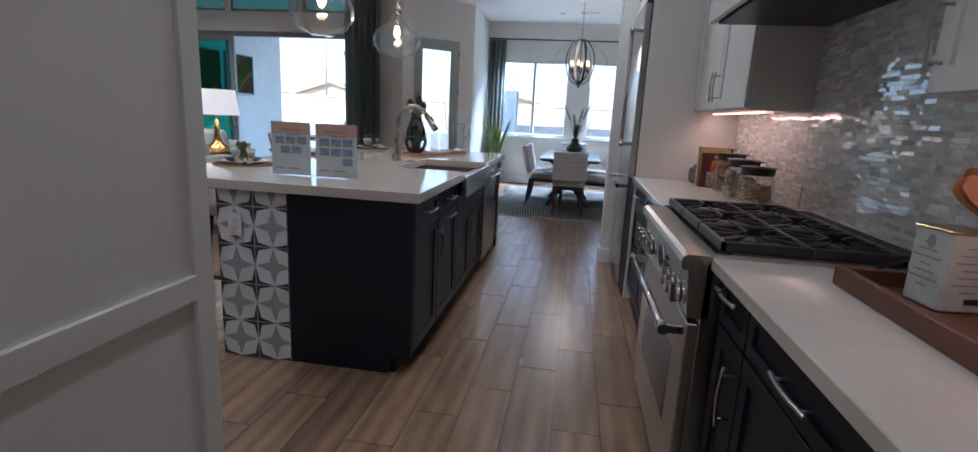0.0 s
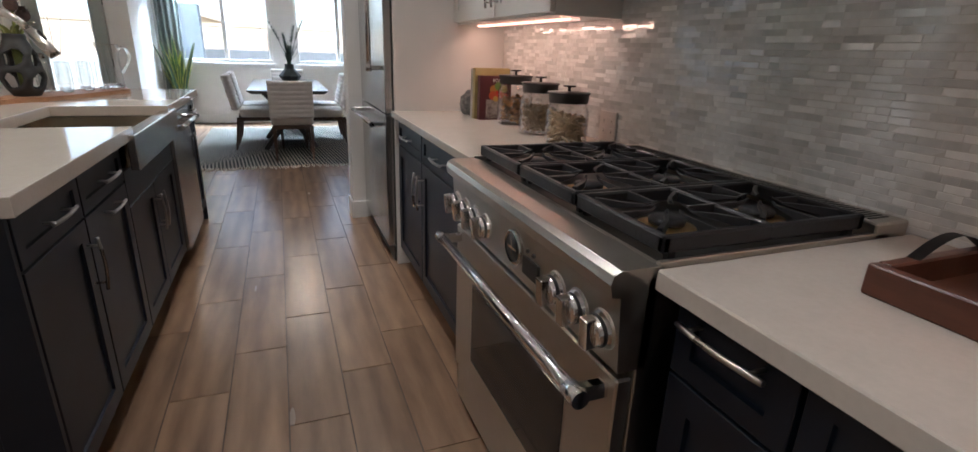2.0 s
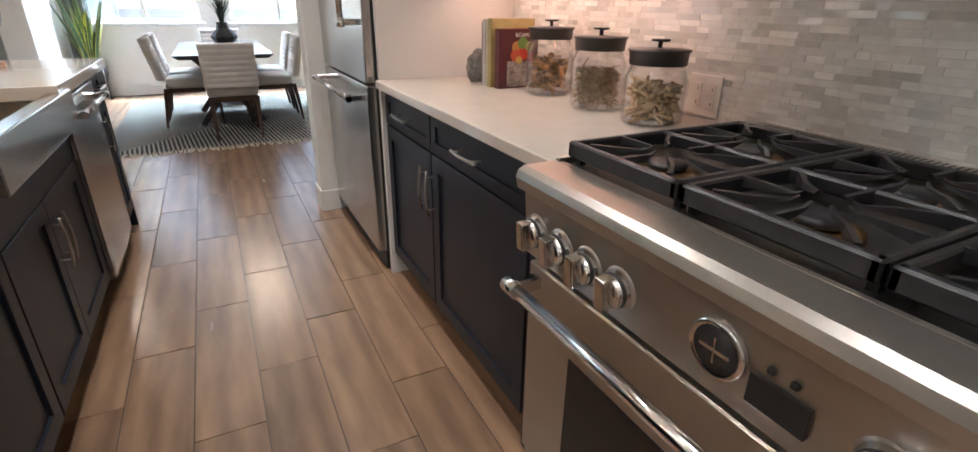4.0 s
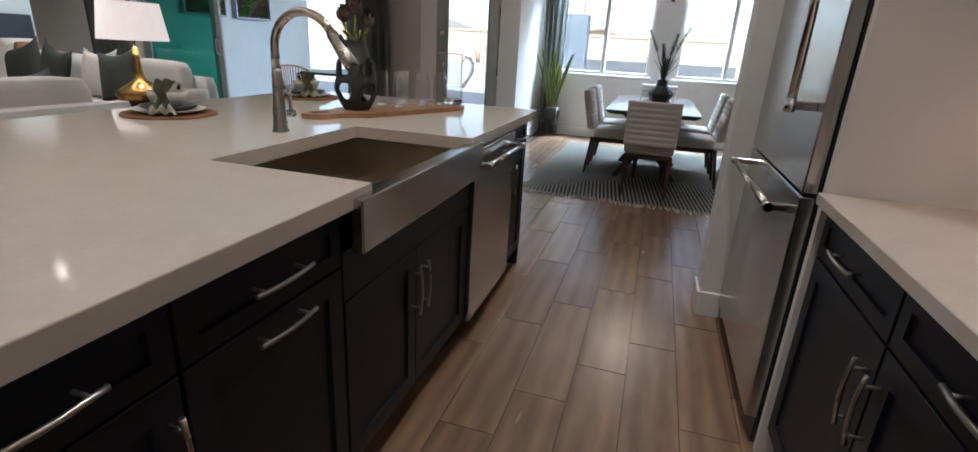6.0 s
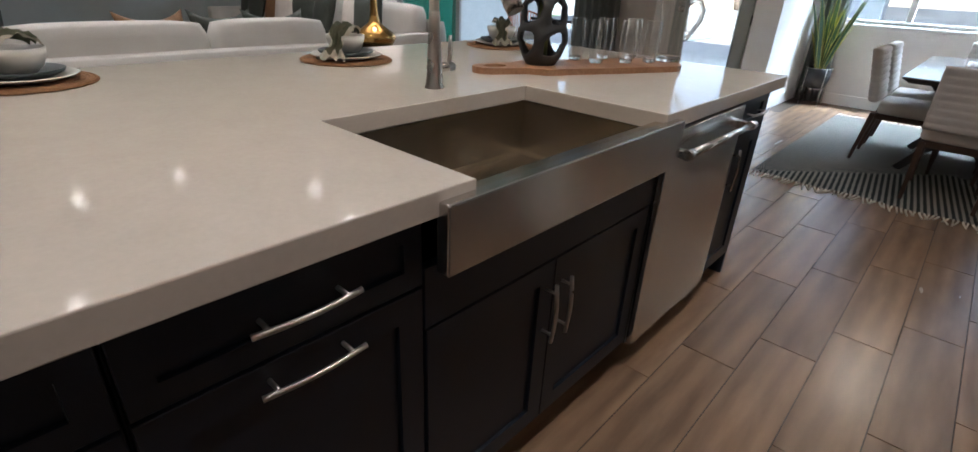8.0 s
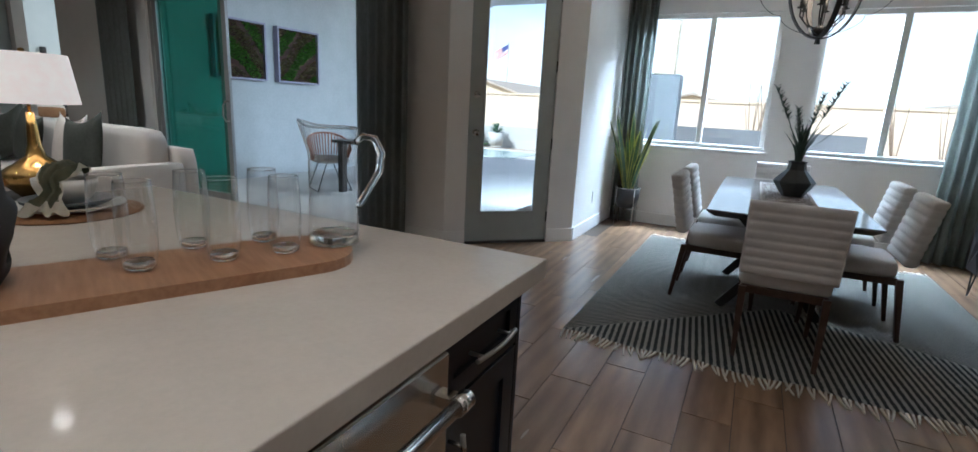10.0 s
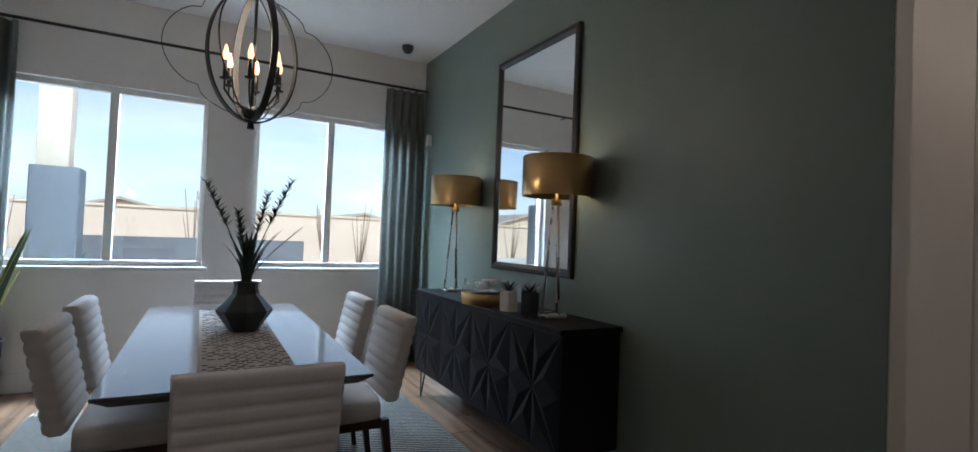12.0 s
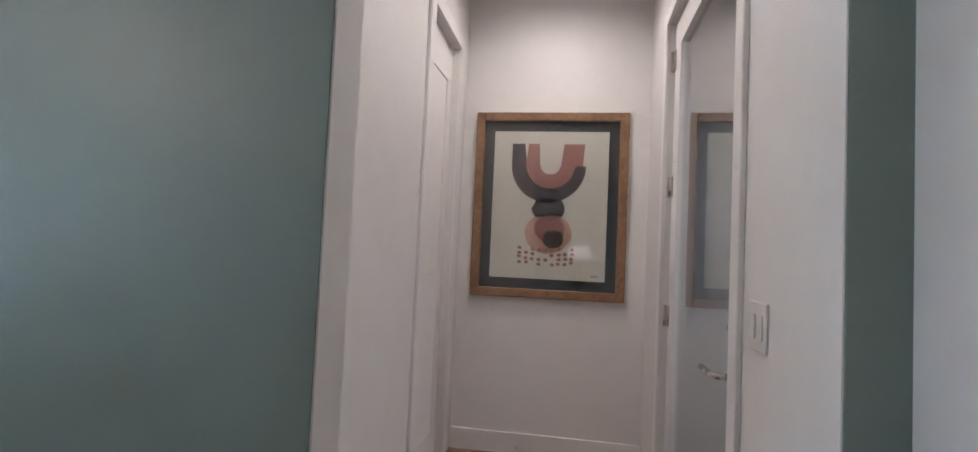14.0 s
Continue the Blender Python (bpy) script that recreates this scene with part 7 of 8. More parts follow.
def book(y, x, th, w, h, color, label, lean=0.0):
    """Stands on its tail with the spine towards the aisle; the cover faces the camera."""
    t = thing("book", pose(x, y, 0.917, lean, 0, 0), label, "book", "cookbooks")
    bm = bmesh.new()
    bx(bm, 0.003, -th / 2 + 0.002, 0.003, w - 0.003, th / 2 - 0.002, h - 0.003)
    part("pages", bm, PAPERW, t)
    m_ = mat("book cover " + label.split()[0], color, tuple(c * 0.7 for c in color), 0.4, scale=20)
    bm = bmesh.new()
    bx(bm, 0, -th / 2, 0, w, -th / 2 + 0.0025, h, 0.0008)
    bx(bm, 0, th / 2 - 0.0025, 0, w, th / 2, h, 0.0008)
    bx(bm, 0, -th / 2, 0, 0.0025, th / 2, h, 0.0008)
    part("cover", bm, m_, t)
    return t


GREYB = (0.16, 0.15, 0.16)
b1 = book(5.31, 1.475, 0.034, 0.17, 0.215, (0.10, 0.025, 0.03), "dark red cookbook with a printed food picture on its cover")
box_part("cover_picture", (0.035, -0.0188, 0.006, 0.164, -0.0172, 0.100), mat("grain photograph", (0.50, 0.44, 0.38), (0.10, 0.06, 0.05), 0.4, scale=110, big=0.3), b1, 0)
for k_, (cx, cz, r_, c_) in enumerate(((0.075, 0.150, 0.022, (0.45, 0.22, 0.05)), (0.105, 0.128, 0.024, (0.60, 0.05, 0.03)), (0.100, 0.165, 0.022, (0.16, 0.26, 0.06)), (0.070, 0.120, 0.022, (0.55, 0.10, 0.04)), (0.130, 0.152, 0.019, (0.34, 0.32, 0.10)), (0.140, 0.112, 0.018, (0.42, 0.03, 0.05)), (0.085, 0.104, 0.014, (0.60, 0.40, 0.10)))):
    bm = bmesh.new()
    bm.faces.new([bm.verts.new((cx + r_ * math.cos(k * 0.5236), -0.0189 - k_ * 0.00012, cz + r_ * math.sin(k * 0.5236))) for k in range(12)])
    part("cover_print", bm, mat("cover print", c_, rough=0.4), b1)
text("BOARDS", 0.021, pose(0.068, -0.0185, 0.187, 90, 0, 0), PAPERW, b1)
book(5.355, 1.465, 0.030, 0.19, 0.250, (0.42, 0.33, 0.13), "ochre yellow cookbook standing on the worktop")
book(5.39, 1.475, 0.026, 0.18, 0.240, (0.55, 0.50, 0.38), "cream cookbook with a pale spine")
book(5.421, 1.475, 0.022, 0.19, 0.245, (0.55, 0.53, 0.50), "white cookbook with small dark spine lettering")
book(5.45, 1.485, 0.022, 0.17, 0.235, GREYB, "slate grey hardback book standing on the worktop")
be = thing("bookend", (1.505, 5.525, 0.916), "rough speckled stone bookend beside the cookbooks", "bookend")
bm = bmesh.new()
rb = random.Random(4)
bmesh.ops.create_icosphere(bm, subdivisions=3, radius=0.055)
for v in bm.verts:
    v.co *= 1 + rb.uniform(-0.13, 0.13)
    v.co.y *= 0.45
    v.co.z = max(v.co.z * 1.25 + 0.058, 0.0)
part("stone", bm, mat("speckled stone", (0.34, 0.32, 0.30), (0.10, 0.095, 0.09), 0.7, scale=70, bump=0.8), be)
ol = thing("wall_outlet", (K_X - 0.004, 4.57, 0.982), "white double outlet plate on the mosaic backsplash", "outlet", "outlets")
box_part("plate", (-0.006, -0.058, -0.058, 0.0, 0.058, 0.058), PLASTIC, ol, 0.002)
for y in (-0.026, 0.026):
    for z in (-0.02, 0.02):
        s_ = box_part("socket", (-0.0085, y - 0.016, z - 0.014, -0.006, y + 0.016, z + 0.014), PLASTIC, ol, 0.001)
        box_part("slot", (-0.0092, y - 0.006, z - 0.005, -0.0084, y - 0.004, z + 0.004), BLACK, s_, 0)

# tray, tin, utensil crock and salt bowl
ty = thing("wooden_tray", (1.36, 2.63, 0.916), "cherry wood serving tray with leather strap handles", "tray")
TW, TL = 0.36, 0.63
box_part("base", (0.012, 0.012, 0.0, TW - 0.012, TL - 0.012, 0.010), REDWOOD, ty, 0.001)
for d in ((0, 0, 0, 0.022, TL, 0.05), (TW - 0.022, 0, 0, TW, TL, 0.05), (0.022, 0, 0, TW - 0.022, 0.022, 0.05), (0.022, TL - 0.022, 0, TW - 0.022, TL, 0.05)):
    box_part("side", d, REDWOOD, ty, 0.003)
bm = bmesh.new()
pts = [(0.09 + 0.18 * k / 10, TL - 0.011, 0.050 + 0.032 * math.sin(math.pi * k / 10)) for k in range(11)]
va = [(bm.verts.new((x, y - 0.010, z)), bm.verts.new((x, y + 0.010, z))) for x, y, z in pts]
for a, b in zip(va, va[1:]):
    bm.faces.new((a[0], b[0], b[1], a[1])).smooth = True
bmesh.ops.solidify(bm, geom=bm.faces[:], thickness=0.003)
part("strap", bm, mat("black leather strap", (0.02, 0.017, 0.016), rough=0.5), ty)
tn = thing("olive_oil_tin", pose(1.520, 3.115, 0.927, 0, 0, 8), "rectangular white printed olive oil tin, opened at the top", "tin")
TINW = mat("printed tin paper", (0.55, 0.55, 0.50), (0.42, 0.44, 0.40), 0.4, scale=18, big=0.4)
bm = bmesh.new()
bx(bm, -0.051, -0.051, 0, 0.051, 0.051, 0.172, 0.006, 2)
tinb = part("body", bm, TINW, tn)
bm = bmesh.new()
bx(bm, -0.053, -0.053, 0.170, 0.053, 0.053, 0.176, 0.002)
part("rim", bm, GOLD, tn)
for side in (0, 1):
    for k in range(7):
        z = 0.140 - k * 0.016
        w_ = 0.02 + 0.012 * ((k * 7) % 3)
        if side == 0:
            box_part("text_bar", (-0.0520, -w_ + 0.01, z, -0.0508, w_, z + 0.004), INK, tinb, 0)
        else:
            box_part("text_bar", (-w_ * 0.8, -0.0520, z, w_, -0.0508, z + 0.003), INK, tinb, 0)
bm = bmesh.new()
bm.faces.new([bm.verts.new((-0.0522, 0.0 + 0.012 * math.cos(k * 0.524), 0.145 + 0.016 * math.sin(k * 0.524))) for k in range(12)])
part("emblem", bm, INK, tinb)
bx_ = box_part("barcode_bar", (-0.0, -0.0521, 0.020, 0.035, -0.0509, 0.032), BLACK, tinb, 0)
ck = thing("utensil_crock", (1.632, 3.10, 0.927), "black square utensil crock full of wooden spoons", "utensil crock")
bm = bmesh.new()
bx(bm, -0.055, -0.055, 0, 0.055, 0.055, 0.15, 0.004)
part("crock", bm, BLACK, ck)
ru = random.Random(8)
for k in range(7):
    a_ = ru.uniform(0, 6.28)
    sp = ru.uniform(0.02, 0.05)
    b = Vector((0.03 * math.cos(a_ + 3), 0.03 * math.sin(a_ + 3), 0.12))
    tip = Vector((sp * math.cos(a_) - 0.05, sp * math.sin(a_) + 0.05, 0.27 + ru.uniform(-0.02, 0.04)))
    d = (tip - b)
    bm = bmesh.new()
    tube(bm, [b, b + d * 0.5], [0.007, 0.008], 8)
    t_ = bmesh.new()
    w_ = ru.choice((0.028, 0.034, 0.030))
    pr = [(0.010, 0.45), (w_ * 0.8, 0.66), (w_, 0.82), (w_ * 0.9, 0.97), (0.004, 1.04)]
    for th in (-0.003, 0.003):
        vs_l = [t_.verts.new((u, th, v * d.length)) for u, v in pr] + [t_.verts.new((-u, th, v * d.length)) for u, v in reversed(pr)]
        t_.faces.new(vs_l)
    t_.verts.ensure_lookup_table()
    nn = len(pr) * 2
    for i in range(nn):
        t_.faces.new((t_.verts[i], t_.verts[(i + 1) % nn], t_.verts[nn + (i + 1) % nn], t_.verts[nn + i]))
    rot = d.to_track_quat("Z", "Y").to_matrix().to_4x4()
    join(bm, t_, Matrix.Translation(b) @ rot @ Matrix.Rotation(ru.uniform(1.0, 2.2), 4, "Z"))
    part("wooden_spoon", bm, SPOON, ck)
sl = thing("salt_bowl", (1.53, 2.93, 0.927), "small white stoneware salt bowl with a lid", "bowl")
bm = bmesh.new()
lathe(bm, [(0, 0), (0.034, 0), (0.042, 0.012), (0.044, 0.045), (0.046, 0.050), (0.046, 0.058), (0.02, 0.062), (0, 0.062)], 32)
part("bowl", bm, STONEW, sl)

# ---- living room, bedroom and patio ----
VELG = mat("dark green velvet", (0.030, 0.034, 0.026), (0.050, 0.056, 0.044), 0.8, scale=40, bump=0.3)
VELT = mat("tan velvet", (0.22, 0.12, 0.055), (0.17, 0.09, 0.04), 0.85, scale=40, bump=0.3)
PILW = mat("cream cotton", (0.58, 0.53, 0.48), (0.50, 0.46, 0.41), 0.95, scale=120, bump=0.4)


def pillow(x, y, z, s, ang, tilt, material, label, roll=0):
    t = thing("throw_pillow", pose(x, y, z + s * 0.4 * abs(math.sin(radians(roll))), tilt, roll, ang), label, "pillow", "throw pillows")
    bm = bmesh.new()
    n = 12
    for sgn in (1, -1):
        g = [[bm.verts.new((s * (u := (i / n * 2 - 1)) * (1 - 0.10 * (1 - (v := (j / n * 2 - 1)) ** 2)), sgn * 0.085 * ((1 - u * u) * (1 - v * v)) ** 0.45, s + s * v * (1 - 0.10 * (1 - u * u)) + s * 0.20 * (u * u - 0.6) * max(v, 0.0))) for i in range(n + 1)] for j in range(n + 1)]
        for a, b in zip(g, g[1:]):
            for i in range(n):
                f = bm.faces.new((a[i], a[i + 1], b[i + 1], b[i]))
                f.smooth = True
    bmesh.ops.remove_doubles(bm, verts=bm.verts[:], dist=0.0005)
    part("cover", bm, material, t)


def sofa(m, L, cush, label):
    """Back along local y = 0 facing -y... seat runs to y = -0.95; x from 0 to L."""
    t = thing("sofa", m, label, "sofa", "sofas")
    D = 0.95
    bm = bmesh.new()
    cushion(bm, 0, -0.17, 0.06, L, 0.0, 0.76, 0.12)
    part("back", bm, SOFA, t)
    for x in (0.0, L - 0.16):
        bm = bmesh.new()
        cushion(bm, x, -D, 0.06, x + 0.16, -0.15, 0.64, 0.12)
        part("arm", bm, SOFA, t)
    box_part("base", (0.15, -D + 0.02, 0.06, L - 0.15, -0.16, 0.30), SOFA, t, 0.01)
    e = [0.16] + cush + [L - 0.16]
    for a, b in zip(e, e[1:]):
        bm = bmesh.new()
        cushion(bm, a + 0.005, -D, 0.29, b - 0.005, -0.18, 0.47, 0.25)
        part("seat_cushion", bm, SOFA, t)
        bm = bmesh.new()
        cushion(bm, a + 0.01, -0.38, 0.46, b - 0.01, -0.14, 0.92, 0.45)
        part("back_cushion", bm, SOFA, t)
    for x in (0.08, L - 0.08):
        for y in (-0.08, -D + 0.08):
            box_part("foot", (x - 0.03, y - 0.03, 0, x + 0.03, y + 0.03, 0.065), EBONY, t, 0.002)


sofa(pose(-2.86, 6.90, 0, 0, 0, -90), 2.80, [0.98, 2.02], "long white linen sofa seen from behind")
sofa(pose(-8.60, 8.95, 0, 0, 0, 0), 4.50, [1.5, 2.9], "white linen sofa facing the room with pillows")
for k, (x, m_, l_b) in enumerate(((-8.2, VELG, "dark green"), (-7.75, VELG, "dark green"), (-7.3, VELT, "tan"), (-6.8, PILW, "cream"), (-6.35, VELG, "dark green"), (-5.9, VELG, "dark green"), (-5.3, PILW, "cream"), (-4.85, VELG, "dark green"))):
    pillow(x, 8.42 - (k % 2) * 0.08, 0.46, 0.27, (k * 37) % 30 - 15, -12, m_, "%s square throw pillow on the white sofa" % l_b, (0, 14, -6, 0, -16, 12, 0, -9)[k])
for k, (y, m_, l_b) in enumerate(((6.55, VELG, "dark green"), (6.2, VELG, "dark green"), (5.75, VELT, "tan"), (4.78, VELG, "dark green"))):
    pillow(-3.38 - 0.05 * (k % 2), y, 0.47, 0.24, 90 + (k * 29) % 20, -14, m_, "%s square throw pillow on the white sofa" % l_b)
# side table and gold lamp
st_ = thing("side_table", (-3.50, 7.48, 0), "round black side table behind the sofa", "side table")
bm = bmesh.new()
lathe(bm, [(0, 0.56), (0.27, 0.56), (0.275, 0.565), (0.275, 0.585), (0.27, 0.59), (0, 0.59)], 40)
part("tabletop", bm, BLACK, st_)
bm = bmesh.new()
lathe(bm, [(0, 0), (0.18, 0), (0.18, 0.015), (0.03, 0.03), (0.03, 0.56), (0, 0.56)], 30)
part("pedestal", bm, BLACK, st_)
gl = thing("table_lamp", (-3.50, 7.48, 0.591), "gold gourd table lamp with a lit white tapered shade", "table lamp", "table lamps in the living room")
bm = bmesh.new()
lathe(bm, [(0, 0), (0.10, 0), (0.11, 0.012), (0.160, 0.06), (0.188, 0.115), (0.180, 0.150), (0.110, 0.195), (0.052, 0.240), (0.034, 0.31), (0.026, 0.42), (0.020, 0.50), (0, 0.50)], 44)
part("body", bm, GOLD, gl)
bm = bmesh.new()
lathe(bm, [(0.255, 0.0), (0.215, 0.285), (0.212, 0.285), (0.252, 0.0)], 52, (0, 0, 0.555))
SHADE = mat("lit linen shade", (0.80, 0.74, 0.68), rough=0.9, Emission_Strength=0.30)
SHADE.node_tree.nodes["Principled BSDF"].inputs["Emission Color"].default_value = (1.0, 0.80, 0.66, 1)
part("shade", bm, SHADE, gl)
bm = bmesh.new()
lathe(bm, [(0, 0.50), (0.01, 0.50), (0.01, 0.83), (0.016, 0.845), (0.016, 0.865), (0, 0.87)], 14)
part("harp", bm, GOLD, gl)
lamp("living_lamp_light", "POINT", (-3.50, 7.48, 1.29), 5, (1.0, 0.78, 0.6), 0.04)
# wall art and corner plant
wa = thing("wall_canvas", (-9.60, 7.75, 0.98), "dark green and rust abstract canvas on the pale blue wall", "picture")
box_part("canvas", (0.001, 0, 0, 0.04, 1.05, 0.95), mat("dark abstract paint", (0.02, 0.05, 0.035), (0.22, 0.06, 0.03), 0.5, scale=5, stretch=(1, 2, 0.5)), wa, 0.003)
sp2 = thing("snake_plant", (-9.3, 9.15, 0), "snake plant in a dark pot in the living room corner", "plant", "snake plants")
bm = bmesh.new()
lathe(bm, [(0, 0), (0.14, 0), (0.18, 0.45), (0.165, 0.45), (0.16, 0.40), (0, 0.40)], 28)
part("pot", bm, BLACK, sp2)
snake_leaves(sp2, 18, 0.40, 1.2, 8, 0.2)
# sliding door: frame, header, one stacked leaf and the transoms
ALU = mat("grey aluminium", (0.30, 0.30, 0.29), (0.26, 0.26, 0.25), 0.45, metal=0.3, scale=20)
sd = tagged(new("window_3"), kind="structure")
sd.matrix_basis = Matrix.Translation((0, S_Y, 0))
bm = bmesh.new()
for d in ((-6.25, 0.03, 2.35, -2.72, 0.14, 2.42), (-6.25, 0.03, 0, -6.19, 0.14, 2.35), (-2.78, 0.03, 0, -2.72, 0.14, 2.35), (-6.25, 0.02, -0.01, -2.72, 0.16, 0.012)):
    bx(bm, *d, 0.003)
part("window_frame", bm, ALU, sd)
for k, (x0, x1, y) in enumerate(((-6.19, -4.90, 0.04), (-6.19, -5.02, 0.09))):
    lf = tagged(new("window_%d" % (4 + k)), kind="structure")
    lf.matrix_basis = Matrix.Translation((0, S_Y, 0))
    bm = bmesh.new()
    for d in ((x0, y, 0.012, x0 + 0.07, y + 0.04, 2.35), (x1 - 0.07, y, 0.012, x1, y + 0.04, 2.35), (x0 + 0.07, y, 0.012, x1 - 0.07, y + 0.04, 0.11), (x0 + 0.07, y, 2.28, x1 - 0.07, y + 0.04, 2.35)):
        bx(bm, *d, 0.003)
    part("window_frame", bm, ALU, lf)
    g = box_part("pane", (x0 + 0.07, y + 0.017, 0.11, x1 - 0.07, y + 0.023, 2.28), PANEGREEN, lf, 0)
    g.visible_shadow = False
bm = bmesh.new()
tube(bm, [(-4.93, 0.0, 0.95), (-4.93, 0.04, 0.95)], 0.008, 8)
tube(bm, [(-4.93, 0.0, 0.95), (-4.93, -0.03, 1.0), (-4.93, -0.03, 1.12), (-4.93, 0.0, 1.17), (-4.93, 0.04, 1.17)], 0.008, 8)
o = part("door_pull", bm, NICKEL, sd)
for k, (x0, x1) in enumerate(((-6.25, -5.0), (-4.93, -3.75), (-3.68, -2.72))):
    tw = tagged(new("window_%d" % (6 + k)), kind="structure")
    tw.matrix_basis = Matrix.Translation((x0, S_Y + 0.05, 2.72))
    W = x1 - x0
    bm = bmesh.new()
    for d in ((0, 0, 0, W, 0.06, 0.045), (0, 0, 0.655, W, 0.06, 0.70), (0, 0, 0.045, 0.045, 0.06, 0.655), (W - 0.045, 0, 0.045, W, 0.06, 0.655)):
        bx(bm, *d, 0.002)
    part("window_frame", bm, ALU, tw)
    g = box_part("pane", (0.045, 0.028, 0.045, W - 0.045, 0.034, 0.655), PANEGREEN, tw, 0)
    g.visible_shadow = False
# bar stool at the island
def stool(x, y):
    t = thing("counter_stool", pose(x, y, 0, 0, 0, -90), "dark wood counter stool with a pale seat under the island", "stool", "stools at the island")
    for sx in (-1, 1):
        for sy in (-1, 1):
            bm = bmesh.new()
            tube(bm, [(sx * 0.21, sy * 0.20, 0.0), (sx * 0.17, sy * 0.16, 0.62)], [0.014, 0.020], 8)
            part("leg", bm, WALNUT, t)
    bm = bmesh.new()
    cushion(bm, -0.20, -0.20, 0.61, 0.20, 0.20, 0.69, 0.4)
    part("seat", bm, LINEN, t)
    for sx in (-1, 1):
        box_part("footrest", (sx * 0.198 - 0.01, -0.18, 0.22, sx * 0.198 + 0.01, 0.18, 0.245), WALNUT, t, 0.003)


for y in (4.82, 5.70, 6.55):
    stool(-1.31, y)
# bed and sconce in the bedroom
bed = thing("bed", (-12.46, 10.7, 0), "made bed with a dark blue tufted headboard and tan pillows", "bed")
box_part("headboard", (0, 0, 0.0, 0.10, 1.8, 1.35), mat("dark blue linen", (0.035, 0.045, 0.06), rough=0.9), bed, 0.02)
bm = bmesh.new()
cushion(bm, 0.10, 0.05, 0.25, 2.1, 1.75, 0.62, 0.2)
part("mattress", bm, PILW, bed)
for y in (0.1, 0.95):
    bm = bmesh.new()
    cushion(bm, 0.12, y, 0.60, 0.50, y + 0.75, 0.88, 0.6)
    part("pillow", bm, PILW, bed)
    bm = bmesh.new()
    cushion(bm, 0.45, y + 0.1, 0.60, 0.68, y + 0.65, 0.82, 0.6)
    part("cushion", bm, VELT, bed)
box_part("bed_frame", (0.02, 0.02, 0.05, 2.08, 1.78, 0.26), EBONY, bed, 0.01)
sc_ = thing("wall_sconce", (-12.5, 11.45, 1.72), "black cylinder wall sconce with a lit bulb", "wall lamp")
bm = bmesh.new()
lathe(bm, [(0, 0.10), (0.055, 0.10), (0.055, 0.24), (0, 0.24)], 24, (0.10, 0, 0))
tube(bm, [(0, 0, 0.17), (0.06, 0, 0.17)], 0.01, 8)
part("shade", bm, BLACK, sc_)
bm = bmesh.new()
lathe(bm, [(0, 0), (0.03, 0.02), (0.03, 0.05), (0.012, 0.10), (0, 0.10)], 18, (0.10, 0, 0))
part("bulb", bm, glow("sconce bulb", (1.0, 0.7, 0.4), 6.0), sc_)
# Fill light added in mid-room to brighten the bedroom; no fixture hangs there.
lamp("bedroom_fill_light", "POINT", (-10.2, 12.0, 2.4), 60, (1.0, 0.9, 0.8), 0.2)


# living wall panels on the patio wall
MOSS = mat("bright moss", (0.15, 0.34, 0.035), (0.08, 0.21, 0.025), 0.9, scale=90, bump=0.8, island=0.35)
SUCC = mat("variegated succulents", (0.24, 0.25, 0.08), (0.13, 0.065, 0.04), 0.7, scale=20, island=0.5)
for y0, fl in ((10.95, 1), (12.05, 0)):
    t = thing("living_wall_panel", (-6.655, y0, 1.47), "framed living wall panel of moss and succulents in diagonal bands", "plant picture", "living wall panels")
    W, H = 0.88, 0.86
    for d in ((0, 0, 0, 0.10, 0.03, H), (0, W - 0.03, 0, 0.10, W, H), (0, 0.03, 0, 0.10, W - 0.03, 0.03), (0, 0.03, H - 0.03, 0.10, W - 0.03, H)):
        box_part("frame_side", d, mat("lilac grey frame", (0.30, 0.28, 0.36), rough=0.5), t, 0.003)
    box_part("backing", (0.0, 0.03, 0.03, 0.05, W - 0.03, H - 0.03), mat("dark bark", (0.04, 0.022, 0.015), (0.07, 0.03, 0.02), 0.95, scale=40, bump=0.9), t, 0)
    r = random.Random(20 + fl)
    ms, su = bmesh.new(), bmesh.new()
    for k in range(2600):
        y, z = r.uniform(0.05, W - 0.05), r.uniform(0.05, H - 0.05)
        v = (y / W if fl else 1 - y / W) + z / H
        b = (v + 0.05 * math.sin(9 * y)) % 0.72
        p = Vector((0.05, y, z))
        q = p + Vector((r.uniform(0.03, 0.07), r.uniform(-0.035, 0.035), r.uniform(-0.03, 0.035)))
        if b < 0.30:
            leaf(ms, p, q, 0.021, 0.3, 3)
        elif b < 0.60 and r.random() < 0.6:
            leaf(su, p, q, 0.019, 0.3, 3)
    tagged(part("moss", ms, MOSS, t), kind="stuff")
    tagged(part("succulents", su, SUCC, t), kind="stuff")
ol = thing("wall_outlet", (-6.655, 11.30, 1.87), "white weatherproof outlet box on the patio wall", "outlet", "outlets")
box_part("plate", (0.0, -0.05, -0.06, 0.04, 0.05, 0.06), PLASTIC, ol, 0.004)

# patio table and chair
RATTAN = mat("terracotta rope", (0.36, 0.14, 0.08), (0.26, 0.09, 0.05), 0.8, scale=60, bump=0.5)


